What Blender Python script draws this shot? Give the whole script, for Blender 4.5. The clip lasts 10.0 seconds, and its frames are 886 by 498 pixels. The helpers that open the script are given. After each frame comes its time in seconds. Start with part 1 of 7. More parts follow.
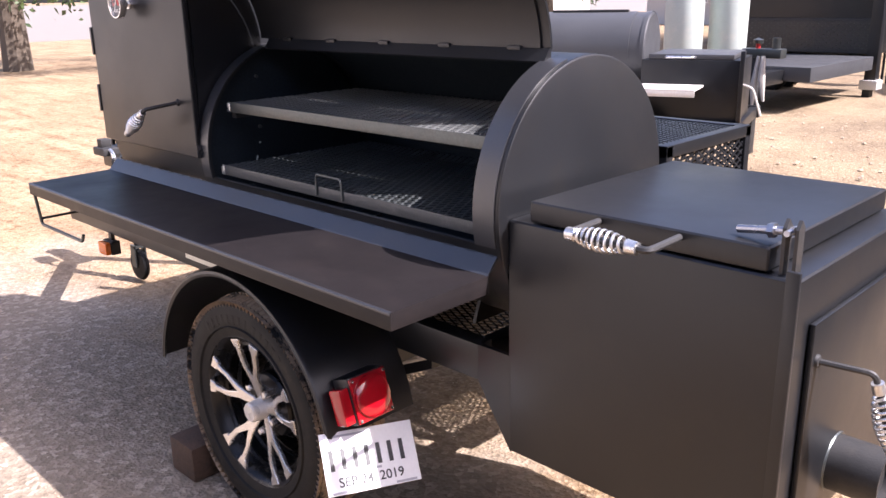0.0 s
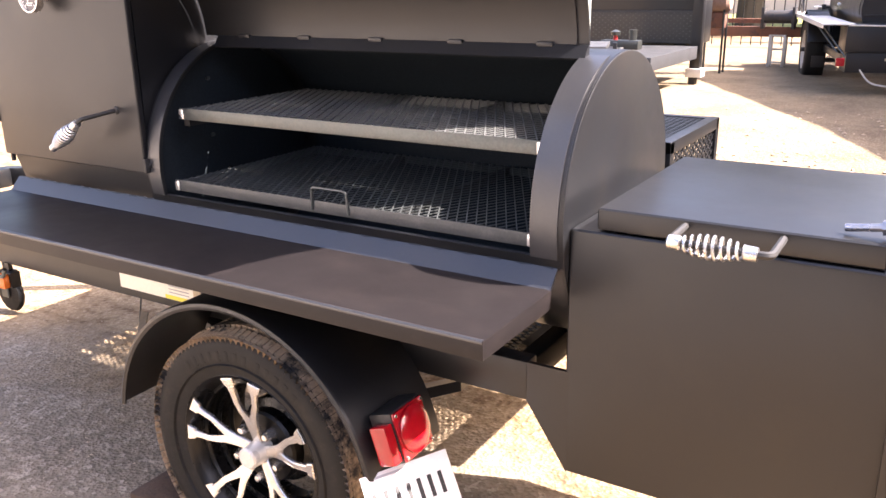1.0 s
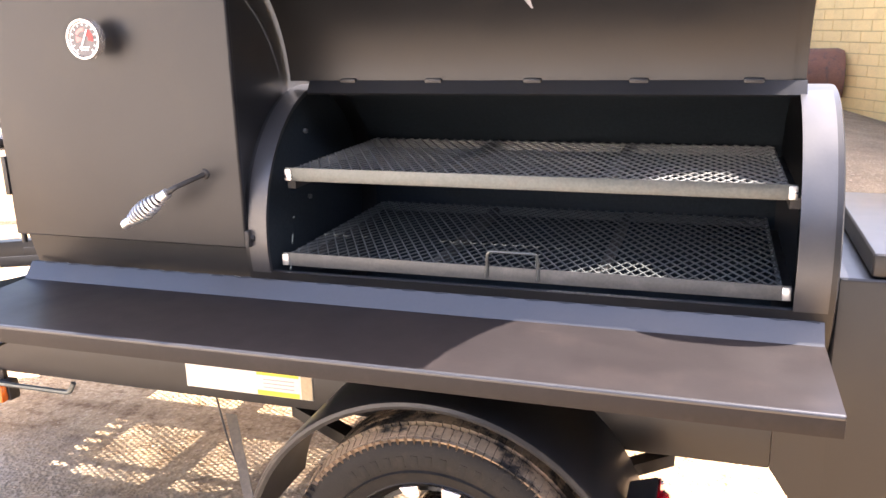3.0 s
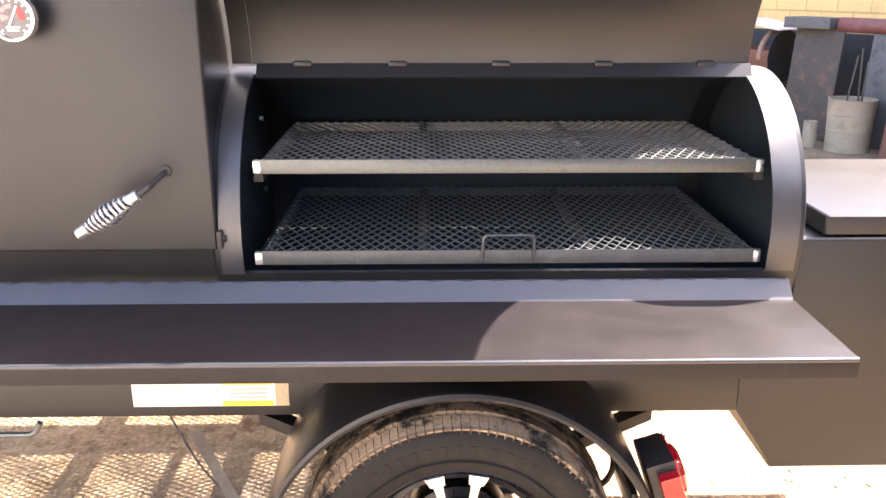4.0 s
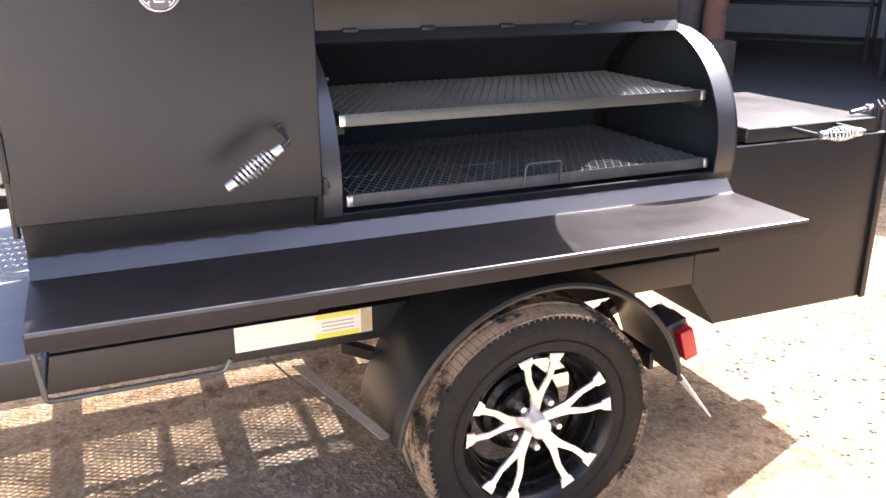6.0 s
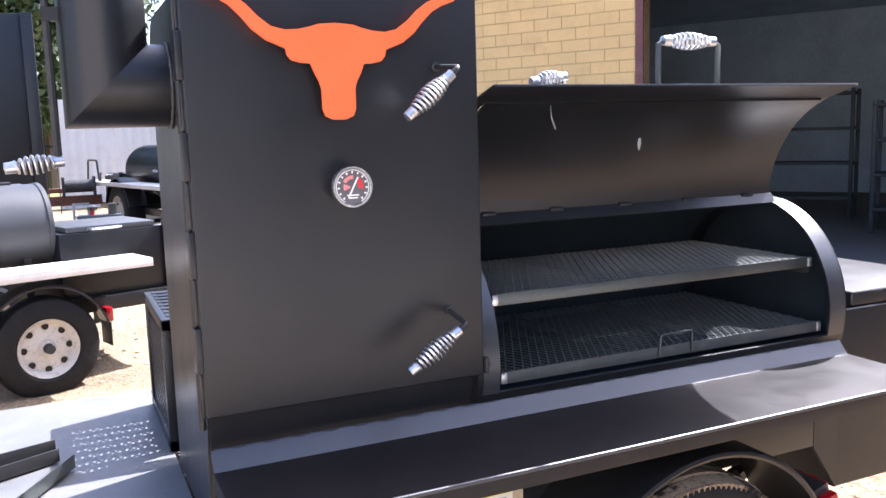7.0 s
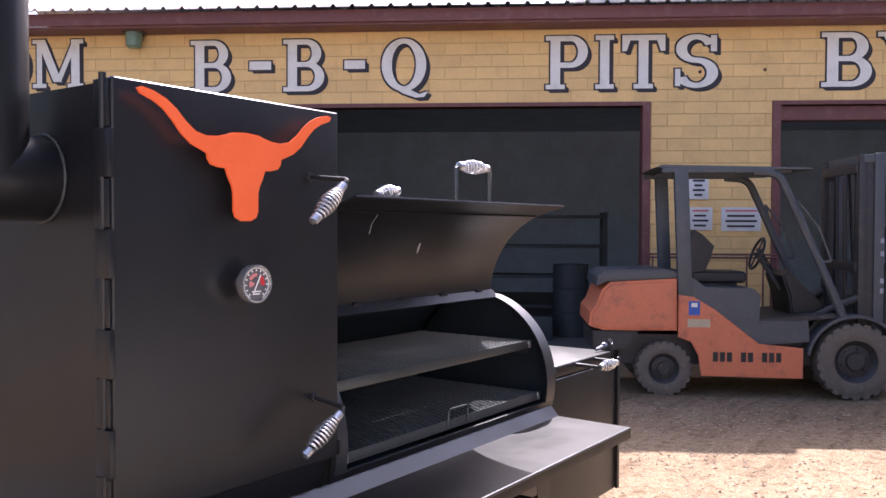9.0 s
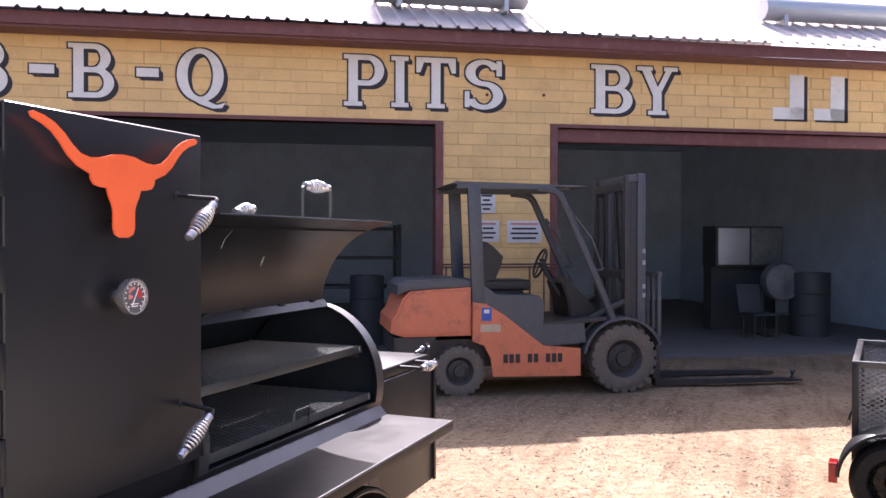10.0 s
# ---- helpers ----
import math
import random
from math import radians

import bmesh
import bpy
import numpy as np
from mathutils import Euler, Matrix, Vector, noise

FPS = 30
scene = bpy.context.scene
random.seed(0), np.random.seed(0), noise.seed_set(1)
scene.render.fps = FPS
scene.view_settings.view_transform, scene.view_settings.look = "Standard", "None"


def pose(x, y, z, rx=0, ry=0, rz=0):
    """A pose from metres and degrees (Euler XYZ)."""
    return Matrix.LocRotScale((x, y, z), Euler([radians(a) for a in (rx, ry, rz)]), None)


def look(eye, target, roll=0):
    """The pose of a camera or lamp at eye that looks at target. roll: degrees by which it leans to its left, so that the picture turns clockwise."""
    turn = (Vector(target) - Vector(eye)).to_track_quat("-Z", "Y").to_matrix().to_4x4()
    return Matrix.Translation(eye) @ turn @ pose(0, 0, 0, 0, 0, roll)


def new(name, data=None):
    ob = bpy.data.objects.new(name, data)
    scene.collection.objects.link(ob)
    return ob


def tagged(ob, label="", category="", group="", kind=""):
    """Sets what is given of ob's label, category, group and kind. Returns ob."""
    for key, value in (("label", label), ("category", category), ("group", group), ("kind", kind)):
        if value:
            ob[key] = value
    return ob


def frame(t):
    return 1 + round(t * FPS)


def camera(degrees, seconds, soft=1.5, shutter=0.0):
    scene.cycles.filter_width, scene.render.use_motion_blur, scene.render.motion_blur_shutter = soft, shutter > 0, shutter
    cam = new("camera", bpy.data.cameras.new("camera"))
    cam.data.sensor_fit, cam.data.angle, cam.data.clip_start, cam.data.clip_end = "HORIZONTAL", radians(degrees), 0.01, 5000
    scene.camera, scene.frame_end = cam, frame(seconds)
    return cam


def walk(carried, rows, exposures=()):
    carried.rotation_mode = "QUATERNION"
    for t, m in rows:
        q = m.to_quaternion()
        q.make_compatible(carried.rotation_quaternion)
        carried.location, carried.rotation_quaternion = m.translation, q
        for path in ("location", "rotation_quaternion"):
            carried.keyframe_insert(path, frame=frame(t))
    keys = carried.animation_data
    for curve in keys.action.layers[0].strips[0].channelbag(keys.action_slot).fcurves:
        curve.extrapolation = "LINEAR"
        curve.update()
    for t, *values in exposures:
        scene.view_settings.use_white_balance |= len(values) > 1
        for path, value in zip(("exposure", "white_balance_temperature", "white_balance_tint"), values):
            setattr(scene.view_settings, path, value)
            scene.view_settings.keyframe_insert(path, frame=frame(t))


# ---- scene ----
cam = camera(55.6, 10.0)
EXPOSURES = ((0, 1.8, 5950, 26), (0.5, 2.35, 6300, 25), (1, 2.85, 6650, 24), (1.5, 3.1, 6600, 23), (2, 3.2, 6700, 22), (2.7, 3.5, 6700, 21), (4, 3.6, 6700, 21), (4.5, 3.35, 6700, 21), (5.2, 3.05, 6700, 21), (6.5, 2.8, 5750, 20), (7, 2.42, 5600, 19), (7.5, 2.05, 5300, 20), (8, 1.9, 5300, 20), (8.5, 1.7, 5750, 23), (9, 1.7, 5850, 26), (10, 1.75, 5900, 28))
PATH = [
    (0, (2.489, -1.46, 1.553), (1.141, -0.1, 0.973), -1.1),
    (0.5, (2.188, -1.583, 1.561), (1.037, -0.058, 0.971), -0.7),
    (1, (1.953, -1.652, 1.562), (0.949, -0.031, 0.959), -0.8),
    (1.5, (1.666, -1.627, 1.57), (0.755, 0.048, 0.969), -1.7),
    (2, (1.433, -1.648, 1.548), (0.601, 0.084, 0.993), -1.4),
    (2.5, (1.201, -1.765, 1.534), (0.46, 0.02, 1.021), -1.3),
    (2.7, (1.131, -1.779, 1.544), (0.426, 0.021, 1.031), -1.3),
    (3.8, (0.515, -1.784, 1.612), (0.429, 0.125, 1.02), -0.5),
    (4, (0.39, -1.838, 1.614), (0.436, 0.066, 1.003), 0.1),
    (4.5, (0.17, -1.899, 1.602), (0.465, -0.065, 0.862), 0.5),
    (5, (-0.05, -1.906, 1.569), (0.402, -0.147, 0.731), 0.1),
    (5.2, (-0.151, -1.925, 1.592), (0.383, -0.185, 0.764), 0.3),
    (6.3, (-0.736, -2.067, 1.594), (0.03, -0.293, 1.081), -1.1),
    (6.5, (-0.826, -2.016, 1.612), (-0.045, -0.222, 1.198), -1.9),
    (7, (-1.023, -1.909, 1.655), (-0.203, -0.105, 1.382), -1.7),
    (7.5, (-1.291, -1.873, 1.641), (-0.315, -0.142, 1.416), -0.8),
    (8, (-1.476, -1.826, 1.64), (-0.272, -0.241, 1.446), -0.0),
    (8.5, (-1.631, -1.688, 1.661), (-0.17, -0.327, 1.545), 0.2),
    (9, (-1.806, -1.636, 1.677), (-0.176, -0.478, 1.627), 0.2),
    (9.5, (-2.05, -1.645, 1.685), (-0.284, -0.707, 1.637), 0.2),
    (10, (-2.15, -1.601, 1.688), (-0.28, -0.892, 1.666), 0.1),
]
walk(cam, [(t, look(eye, target, roll)) for t, eye, target, roll in PATH], EXPOSURES)

# ---- light ----
SUN_WAY = Vector((0.82, 0.30, 1.0)).normalized()      # towards the sun
sky_world = bpy.data.worlds.new("sky")
scene.world = sky_world
sky_world.use_nodes = True
wn = sky_world.node_tree
sky_tex = wn.nodes.new("ShaderNodeTexSky")
sky_tex.sky_type = "NISHITA"
sky_tex.sun_disc = False
sky_tex.sun_elevation = math.asin(SUN_WAY.z)
sky_tex.sun_rotation = math.atan2(SUN_WAY.x, SUN_WAY.y)
sky_tex.dust_density = 4.5
sky_tex.ozone_density = 1.0
wn.links.new(sky_tex.outputs[0], wn.nodes["Background"].inputs[0])
wn.nodes["Background"].inputs[1].default_value = 0.105
sun_data = bpy.data.lights.new("sun", "SUN")
sun_data.energy = 4.4
sun_data.angle = radians(0.53)
sun_data.color = (1.0, 0.94, 0.84)
sun = new("sun", sun_data)
sun.matrix_world = look(SUN_WAY * 60, (0, 0, 0))


# ---- mesh helpers ----
ROOTS = {}


def thing(name, loc, label, category, group="", kind="", turn=0.0, local=False):
    """A top-level thing: an Empty at its base. With local=False its parts are given in world places."""
    ob = new(name)
    ob.empty_display_size = 0.1
    ob.matrix_basis = pose(*loc, 0, 0, turn)
    ROOTS[ob.name] = None if local else ob.matrix_basis.inverted()
    return tagged(ob, label, category, group, kind)


def mesh_of(bm, name, mat, angle=35):
    me = bpy.data.meshes.new(name)
    bmesh.ops.recalc_face_normals(bm, faces=bm.faces[:])
    bm.to_mesh(me)
    bm.free()
    me.shade_smooth()
    me.set_sharp_from_angle(angle=radians(angle))
    for m in (mat if isinstance(mat, (list, tuple)) else (mat,)):
        me.materials.append(m)
    return me


def part(name, bm, mat, parent, label="", kind=""):
    root = parent
    while root.parent:
        root = root.parent
    if ROOTS.get(root.name) is not None:
        bm.transform(ROOTS[root.name])
    ob = new(name, mesh_of(bm, name, mat))
    ob.parent = parent
    return tagged(ob, label, kind=kind)


def setting(name, bm, mat, label, category, kind="structure"):
    return tagged(new(name, mesh_of(bm, name, mat)), label, category, kind=kind)


def single(name, bm, mat, label, category, group="", base=None):
    """A thing that is one plain mesh, with its origin at its base."""
    if base is not None:
        bm.transform(Matrix.Translation([-c for c in base]))
    ob = new(name, mesh_of(bm, name, mat))
    if base is not None:
        ob.location = base
    return tagged(ob, label, category, group)


def join(*bms):
    out = bmesh.new()
    for b in bms:
        me = bpy.data.meshes.new("tmp")
        b.to_mesh(me)
        b.free()
        out.from_mesh(me)
        bpy.data.meshes.remove(me)
    return out


def raw(verts, faces):
    me = bpy.data.meshes.new("tmp")
    me.from_pydata(verts, [], faces)
    bm = bmesh.new()
    bm.from_mesh(me)
    bpy.data.meshes.remove(me)
    return bm


def box(lo, hi, bevel=0.0, seg=2, m=None):
    bm = bmesh.new()
    bmesh.ops.create_cube(bm, size=1.0)
    size = [b - a for a, b in zip(lo, hi)]
    mid = [(a + b) / 2 for a, b in zip(lo, hi)]
    bm.transform(Matrix.Translation(mid) @ Matrix.Diagonal((*size, 1)))
    if bevel:
        bmesh.ops.bevel(bm, geom=bm.edges[:], offset=min(bevel, 0.49 * min(size)), segments=seg, profile=0.6, affect="EDGES")
    if m is not None:
        bm.transform(m)
    return bm


def frame_of(way):
    z = Vector(way).normalized()
    x = z.cross(Vector((0, 0, 1)) if abs(z.z) < 0.9 else Vector((1, 0, 0))).normalized()
    return x, z.cross(x), z


def lathe(profile, base, way, n=32, closed=False):
    """Turns (radius, height) pairs round the line from base along way."""
    x, y, z = frame_of(way)
    base = Vector(base)
    verts, faces, k = [], [], len(profile)
    for i in range(n):
        a = 2 * math.pi * i / n
        out = x * math.cos(a) + y * math.sin(a)
        verts += [base + out * max(r, 1e-5) + z * h for r, h in profile]
    for i in range(n):
        j = (i + 1) % n
        for p in range(k if closed else k - 1):
            q = (p + 1) % k
            faces.append((i * k + p, j * k + p, j * k + q, i * k + q))
    bm = raw(verts, faces)
    bmesh.ops.remove_doubles(bm, verts=bm.verts[:], dist=1e-4)
    return bm


def rod(p0, p1, r, r1=None, n=16, bevel=0.0):
    h = (Vector(p1) - Vector(p0)).length
    r1 = r if r1 is None else r1
    e = min(bevel, h / 3, r * 0.6)
    prof = [(0, 0), (r - e, 0), (r, e), (r1, h - e), (r1 - e, h), (0, h)] if e else [(0, 0), (r, 0), (r1, h), (0, h)]
    return lathe(prof, p0, Vector(p1) - Vector(p0), n)


def tube(points, r, n=8, closed=False):
    """A round bar swept along points; r may be a list."""
    pts = [Vector(p) for p in points]
    verts, faces, k = [], [], len(pts)
    side = None
    for i, p in enumerate(pts):
        a = pts[(i - 1) % k] if closed or i else p
        b = pts[(i + 1) % k] if closed or i < k - 1 else p
        way = (b - a).normalized()
        if side is None:
            side = frame_of(way)[0]
        side = (side - way * side.dot(way)).normalized()
        up = way.cross(side)
        rr = r[i] if isinstance(r, (list, tuple)) else r
        verts += [p + rr * (side * math.cos(2 * math.pi * j / n) + up * math.sin(2 * math.pi * j / n)) for j in range(n)]
    for i in range(k if closed else k - 1):
        for j in range(n):
            a, b = i * n, ((i + 1) % k) * n
            faces.append((a + j, a + (j + 1) % n, b + (j + 1) % n, b + j))
    if not closed:
        faces += [tuple(range(n))[::-1], tuple(range((k - 1) * n, k * n))]
    return raw(verts, faces)


def bend(points, radius=0.02, seg=5):
    """Rounds the corners of a line of points."""
    pts = [Vector(p) for p in points]
    out = [pts[0]]
    for a, b, c in zip(pts, pts[1:], pts[2:]):
        d = min(radius, (a - b).length * 0.45, (c - b).length * 0.45)
        p, q = b + (a - b).normalized() * d, b + (c - b).normalized() * d
        out += [p.lerp(b, s).lerp(b.lerp(q, s), s) for s in [i / seg for i in range(seg + 1)]]
    return out + [pts[-1]]


def slab(outline, origin, u, v, depth, bevel=0.0):
    """An outline in the plane of u and v, thickened along u x v by depth."""
    u, v, o = Vector(u), Vector(v), Vector(origin)
    w = u.cross(v).normalized() * depth
    k = len(outline)
    verts = [o + u * a + v * b for a, b in outline] + [o + u * a + v * b + w for a, b in outline]
    faces = [tuple(range(k))[::-1], tuple(range(k, 2 * k))] + [(i, (i + 1) % k, k + (i + 1) % k, k + i) for i in range(k)]
    bm = raw(verts, faces)
    if bevel:
        rim = [e for e in bm.edges if len(e.link_faces) == 2 and any(len(f.verts) == k and k > 4 for f in e.link_faces)]
        bmesh.ops.bevel(bm, geom=rim or bm.edges[:], offset=bevel, segments=2, affect="EDGES")
    return bm


def arc_plate(x0, x1, a0, a1, r_out, r_in, cy, cz, n=40):
    """A bent plate: part of a pipe along x, between two angles in the y-z plane."""
    verts, faces = [], []
    full = abs(a1 - a0) >= 359.9
    for i in range(n if full else n + 1):
        a = radians(a0 + (a1 - a0) * i / n)
        c, s = math.cos(a), math.sin(a)
        verts += [(x, cy + r * c, cz + r * s) for x, r in ((x0, r_out), (x1, r_out), (x1, r_in), (x0, r_in))]
    k = len(verts) // 4
    for i in range(n if full else n):
        j = (i + 1) % k
        faces += [(i * 4 + p, j * 4 + p, j * 4 + (p + 1) % 4, i * 4 + (p + 1) % 4) for p in range(4)]
    if not full:
        faces += [(0, 1, 2, 3), tuple(n * 4 + p for p in (3, 2, 1, 0))]
    return raw(verts, faces)


def lattice(o, u, v, w, h, lw, sw, width, thick):
    """Expanded metal: two crossing families of straight strands, cut to w by h, in the plane of u and v."""
    o, u, v = Vector(o), Vector(u), Vector(v)
    nrm = u.cross(v).normalized()
    verts, faces = [], []
    for sgn in (1, -1):
        slope = sgn * sw / lw
        k0 = int(math.floor(min(0, -slope * w) / sw)) - 1
        k1 = int(math.ceil(max(h, h - slope * w) / sw)) + 1
        for k in range(k0, k1):
            b = k * sw
            xs = [0, w] + [(y - b) / slope for y in (0, h)]
            xs = sorted(x for x in xs if -1e-6 <= x <= w + 1e-6 and -1e-6 <= b + slope * x <= h + 1e-6)
            if len(xs) < 2 or xs[-1] - xs[0] < 0.004:
                continue
            p, q = (o + u * x + v * (b + slope * x) for x in (xs[0], xs[-1]))
            side = (q - p).normalized().cross(nrm) * width / 2
            lift = nrm * (thick / 2 + (0.0006 if sgn > 0 else 0))
            i = len(verts)
            verts += [p - side - lift, p + side - lift, p + side + lift, p - side + lift, q - side - lift, q + side - lift, q + side + lift, q - side + lift]
            faces += [tuple(i + c for c in f) for f in ((0, 3, 2, 1), (4, 5, 6, 7), (0, 1, 5, 4), (1, 2, 6, 5), (2, 3, 7, 6), (3, 0, 4, 7))]
    return raw(verts, faces)


def spring(p0, p1, r_end, r_mid, wire=0.0032, turns=11, n=7):
    """A cool-grip: wire coiled to the shape of an egg, with a turned collar at each end."""
    p0, p1 = Vector(p0), Vector(p1)
    x, y, z = frame_of(p1 - p0)
    h = (p1 - p0).length
    pts = []
    steps = turns * 16
    for i in range(steps + 1):
        s = i / steps
        rr = r_end + (r_mid - r_end) * math.sin(math.pi * min(1, max(0, (s - 0.06) / 0.88))) ** 1.1
        a = 2 * math.pi * turns * s
        pts.append(p0 + z * h * s + (x * math.cos(a) + y * math.sin(a)) * rr)
    return join(tube(pts, wire, n), lathe([(0, -0.008), (r_end + 0.003, -0.006), (r_end + 0.004, 0.016), (r_end, 0.02), (0, 0.02)], p0, z, 16),
                lathe([(0, 0.008), (r_end + 0.003, 0.006), (r_end + 0.004, -0.016), (r_end, -0.02), (0, -0.02)], p1, z, 16))


def words(text, height, width=None, depth=0.004, bold=0.0):
    """Flat letters as a mesh in x and z, with their lower left corner at the origin."""
    cu = bpy.data.curves.new("tmp", "FONT")
    cu.body, cu.size, cu.extrude, cu.offset = text, 1.0, 0.5, bold
    cu.resolution_u = 4
    ob = bpy.data.objects.new("tmp", cu)
    scene.collection.objects.link(ob)
    me = bpy.data.meshes.new_from_object(ob.evaluated_get(bpy.context.evaluated_depsgraph_get()))
    bm = bmesh.new()
    bm.from_mesh(me)
    bpy.data.objects.remove(ob)
    bpy.data.curves.remove(cu)
    bpy.data.meshes.remove(me)
    xs, ys = [v.co.x for v in bm.verts], [v.co.y for v in bm.verts]
    sy = height / (max(ys) - min(ys))
    sx = width / (max(xs) - min(xs)) if width else sy
    bm.transform(Matrix(((sx, 0, 0, -min(xs) * sx), (0, 0, -depth, 0), (0, sy, 0, -min(ys) * sy), (0, 0, 0, 1))))
    return bm


def serif_word(text, height, width, depth):
    """Slab-serif capitals put together from strokes, in x and z, lower left at the origin."""
    T = 0.155                                     # stem
    S = 0.085                                     # serif height

    def bar(x0, x1, z0, z1):
        return [(x0, z0), (x1, z0), (x1, z1), (x0, z1)]

    def ring(cx, cz, rx, rz, a0, a1, tx, tz, n=18):
        o = [(cx + rx * math.cos(radians(a0 + (a1 - a0) * i / n)), cz + rz * math.sin(radians(a0 + (a1 - a0) * i / n))) for i in range(n + 1)]
        q = [(cx + (rx - tx) * math.cos(radians(a0 + (a1 - a0) * i / n)), cz + (rz - tz) * math.sin(radians(a0 + (a1 - a0) * i / n))) for i in range(n + 1)]
        return [[o[i], o[i + 1], q[i + 1], q[i]] for i in range(n)]

    def stem(x, z0=0.0, z1=1.0, e=0.075):
        return [bar(x, x + T, z0, z1), bar(x - e, x + T + e, z0, z0 + S), bar(x - e, x + T + e, z1 - S, z1)]

    def slant(xa, xb, z0=0.0, z1=1.0, t=T):
        return [(xa, z0), (xa + t, z0), (xb + t, z1), (xb, z1)]

    shapes = {
        "B": (0.72, stem(0.09) + [bar(0.2, 0.42, 0.90, 1.0), bar(0.2, 0.44, 0.47, 0.565), bar(0.2, 0.42, 0.0, 0.10)] + ring(0.40, 0.735, 0.25, 0.265, -90, 90, T, 0.10) + ring(0.42, 0.283, 0.28, 0.283, -90, 90, T, 0.10)),
        "P": (0.70, stem(0.09) + [bar(0.2, 0.42, 0.90, 1.0), bar(0.2, 0.42, 0.40, 0.50)] + ring(0.41, 0.70, 0.27, 0.30, -90, 90, T, 0.10)),
        "I": (0.33, stem(0.09)),
        "T": (0.72, stem(0.28) + [bar(0.02, 0.70, 0.90, 1.0), [(0.02, 0.90), (0.02, 0.70), (0.09, 0.70), (0.15, 0.90)], [(0.70, 0.90), (0.70, 0.70), (0.63, 0.70), (0.57, 0.90)]]),
        "Y": (0.74, [bar(0.29, 0.29 + T, 0.0, 0.46), bar(0.20, 0.53, 0.0, S), slant(0.29, 0.06, 0.40, 1.0), slant(0.30, 0.56, 0.40, 1.0, 0.11), bar(0.0, 0.28, 1.0 - S, 1.0), bar(0.49, 0.74, 1.0 - S, 1.0)]),
        "M": (0.98, [bar(0.08, 0.18, 0.0, 1.0), bar(0.74, 0.90, 0.0, 1.0), slant(0.40, 0.08, 0.12, 1.0, 0.16), slant(0.44, 0.78, 0.12, 1.0, 0.10), bar(0.0, 0.26, 0.0, S), bar(0.67, 0.97, 0.0, S), bar(0.0, 0.2, 1.0 - S, 1.0), bar(0.82, 0.97, 1.0 - S, 1.0)]),
        "U": (0.76, [bar(0.09, 0.09 + T, 0.26, 1.0), bar(0.57, 0.67, 0.26, 1.0), bar(0.01, 0.33, 1.0 - S, 1.0), bar(0.50, 0.75, 1.0 - S, 1.0)] + ring(0.38, 0.28, 0.29, 0.28, 180, 360, 0.12, 0.11)),
        "O": (0.74, ring(0.37, 0.5, 0.36, 0.5, 0, 360, T + 0.01, 0.09, 32)),
        "Q": (0.78, ring(0.37, 0.55, 0.36, 0.45, 0, 360, T + 0.01, 0.085, 32) + [[(0.24, 0.14), (0.40, 0.16), (0.62, 0.05), (0.76, 0.10), (0.70, 0.0), (0.56, -0.01), (0.36, 0.06)]]),
        "C": (0.72, ring(0.38, 0.5, 0.36, 0.5, 42, 318, T + 0.01, 0.09, 28) + [bar(0.58, 0.67, 0.62, 0.96)]),
        "S": (0.62, ring(0.31, 0.735, 0.27, 0.265, 20, 270, 0.145, 0.095, 22) + ring(0.31, 0.283, 0.29, 0.283, -160, 90, 0.15, 0.095, 22) + [bar(0.50, 0.58, 0.68, 0.98), bar(0.03, 0.10, 0.04, 0.36)]),
    }
    out, x = [], 0.0
    for ch in text:
        w, strokes = shapes[ch]
        out += [[(x + a, b) for a, b in st] for st in strokes]
        x += w + 0.06
    x -= 0.06
    verts, faces = [], []
    for n, st in enumerate(out):
        k, c = len(st), len(verts)
        d = depth + 0.00015 * (n % 9)
        area = sum(st[i][0] * st[(i + 1) % k][1] - st[(i + 1) % k][0] * st[i][1] for i in range(k))
        st = st if area > 0 else st[::-1]
        verts += [(a * width / x, 0, b * height) for a, b in st] + [(a * width / x, -d, b * height) for a, b in st]
        faces += [tuple(range(c + k, c + 2 * k))] + [(c + i, c + (i + 1) % k, c + k + (i + 1) % k, c + k + i) for i in range(k)]
    return raw(verts, faces)


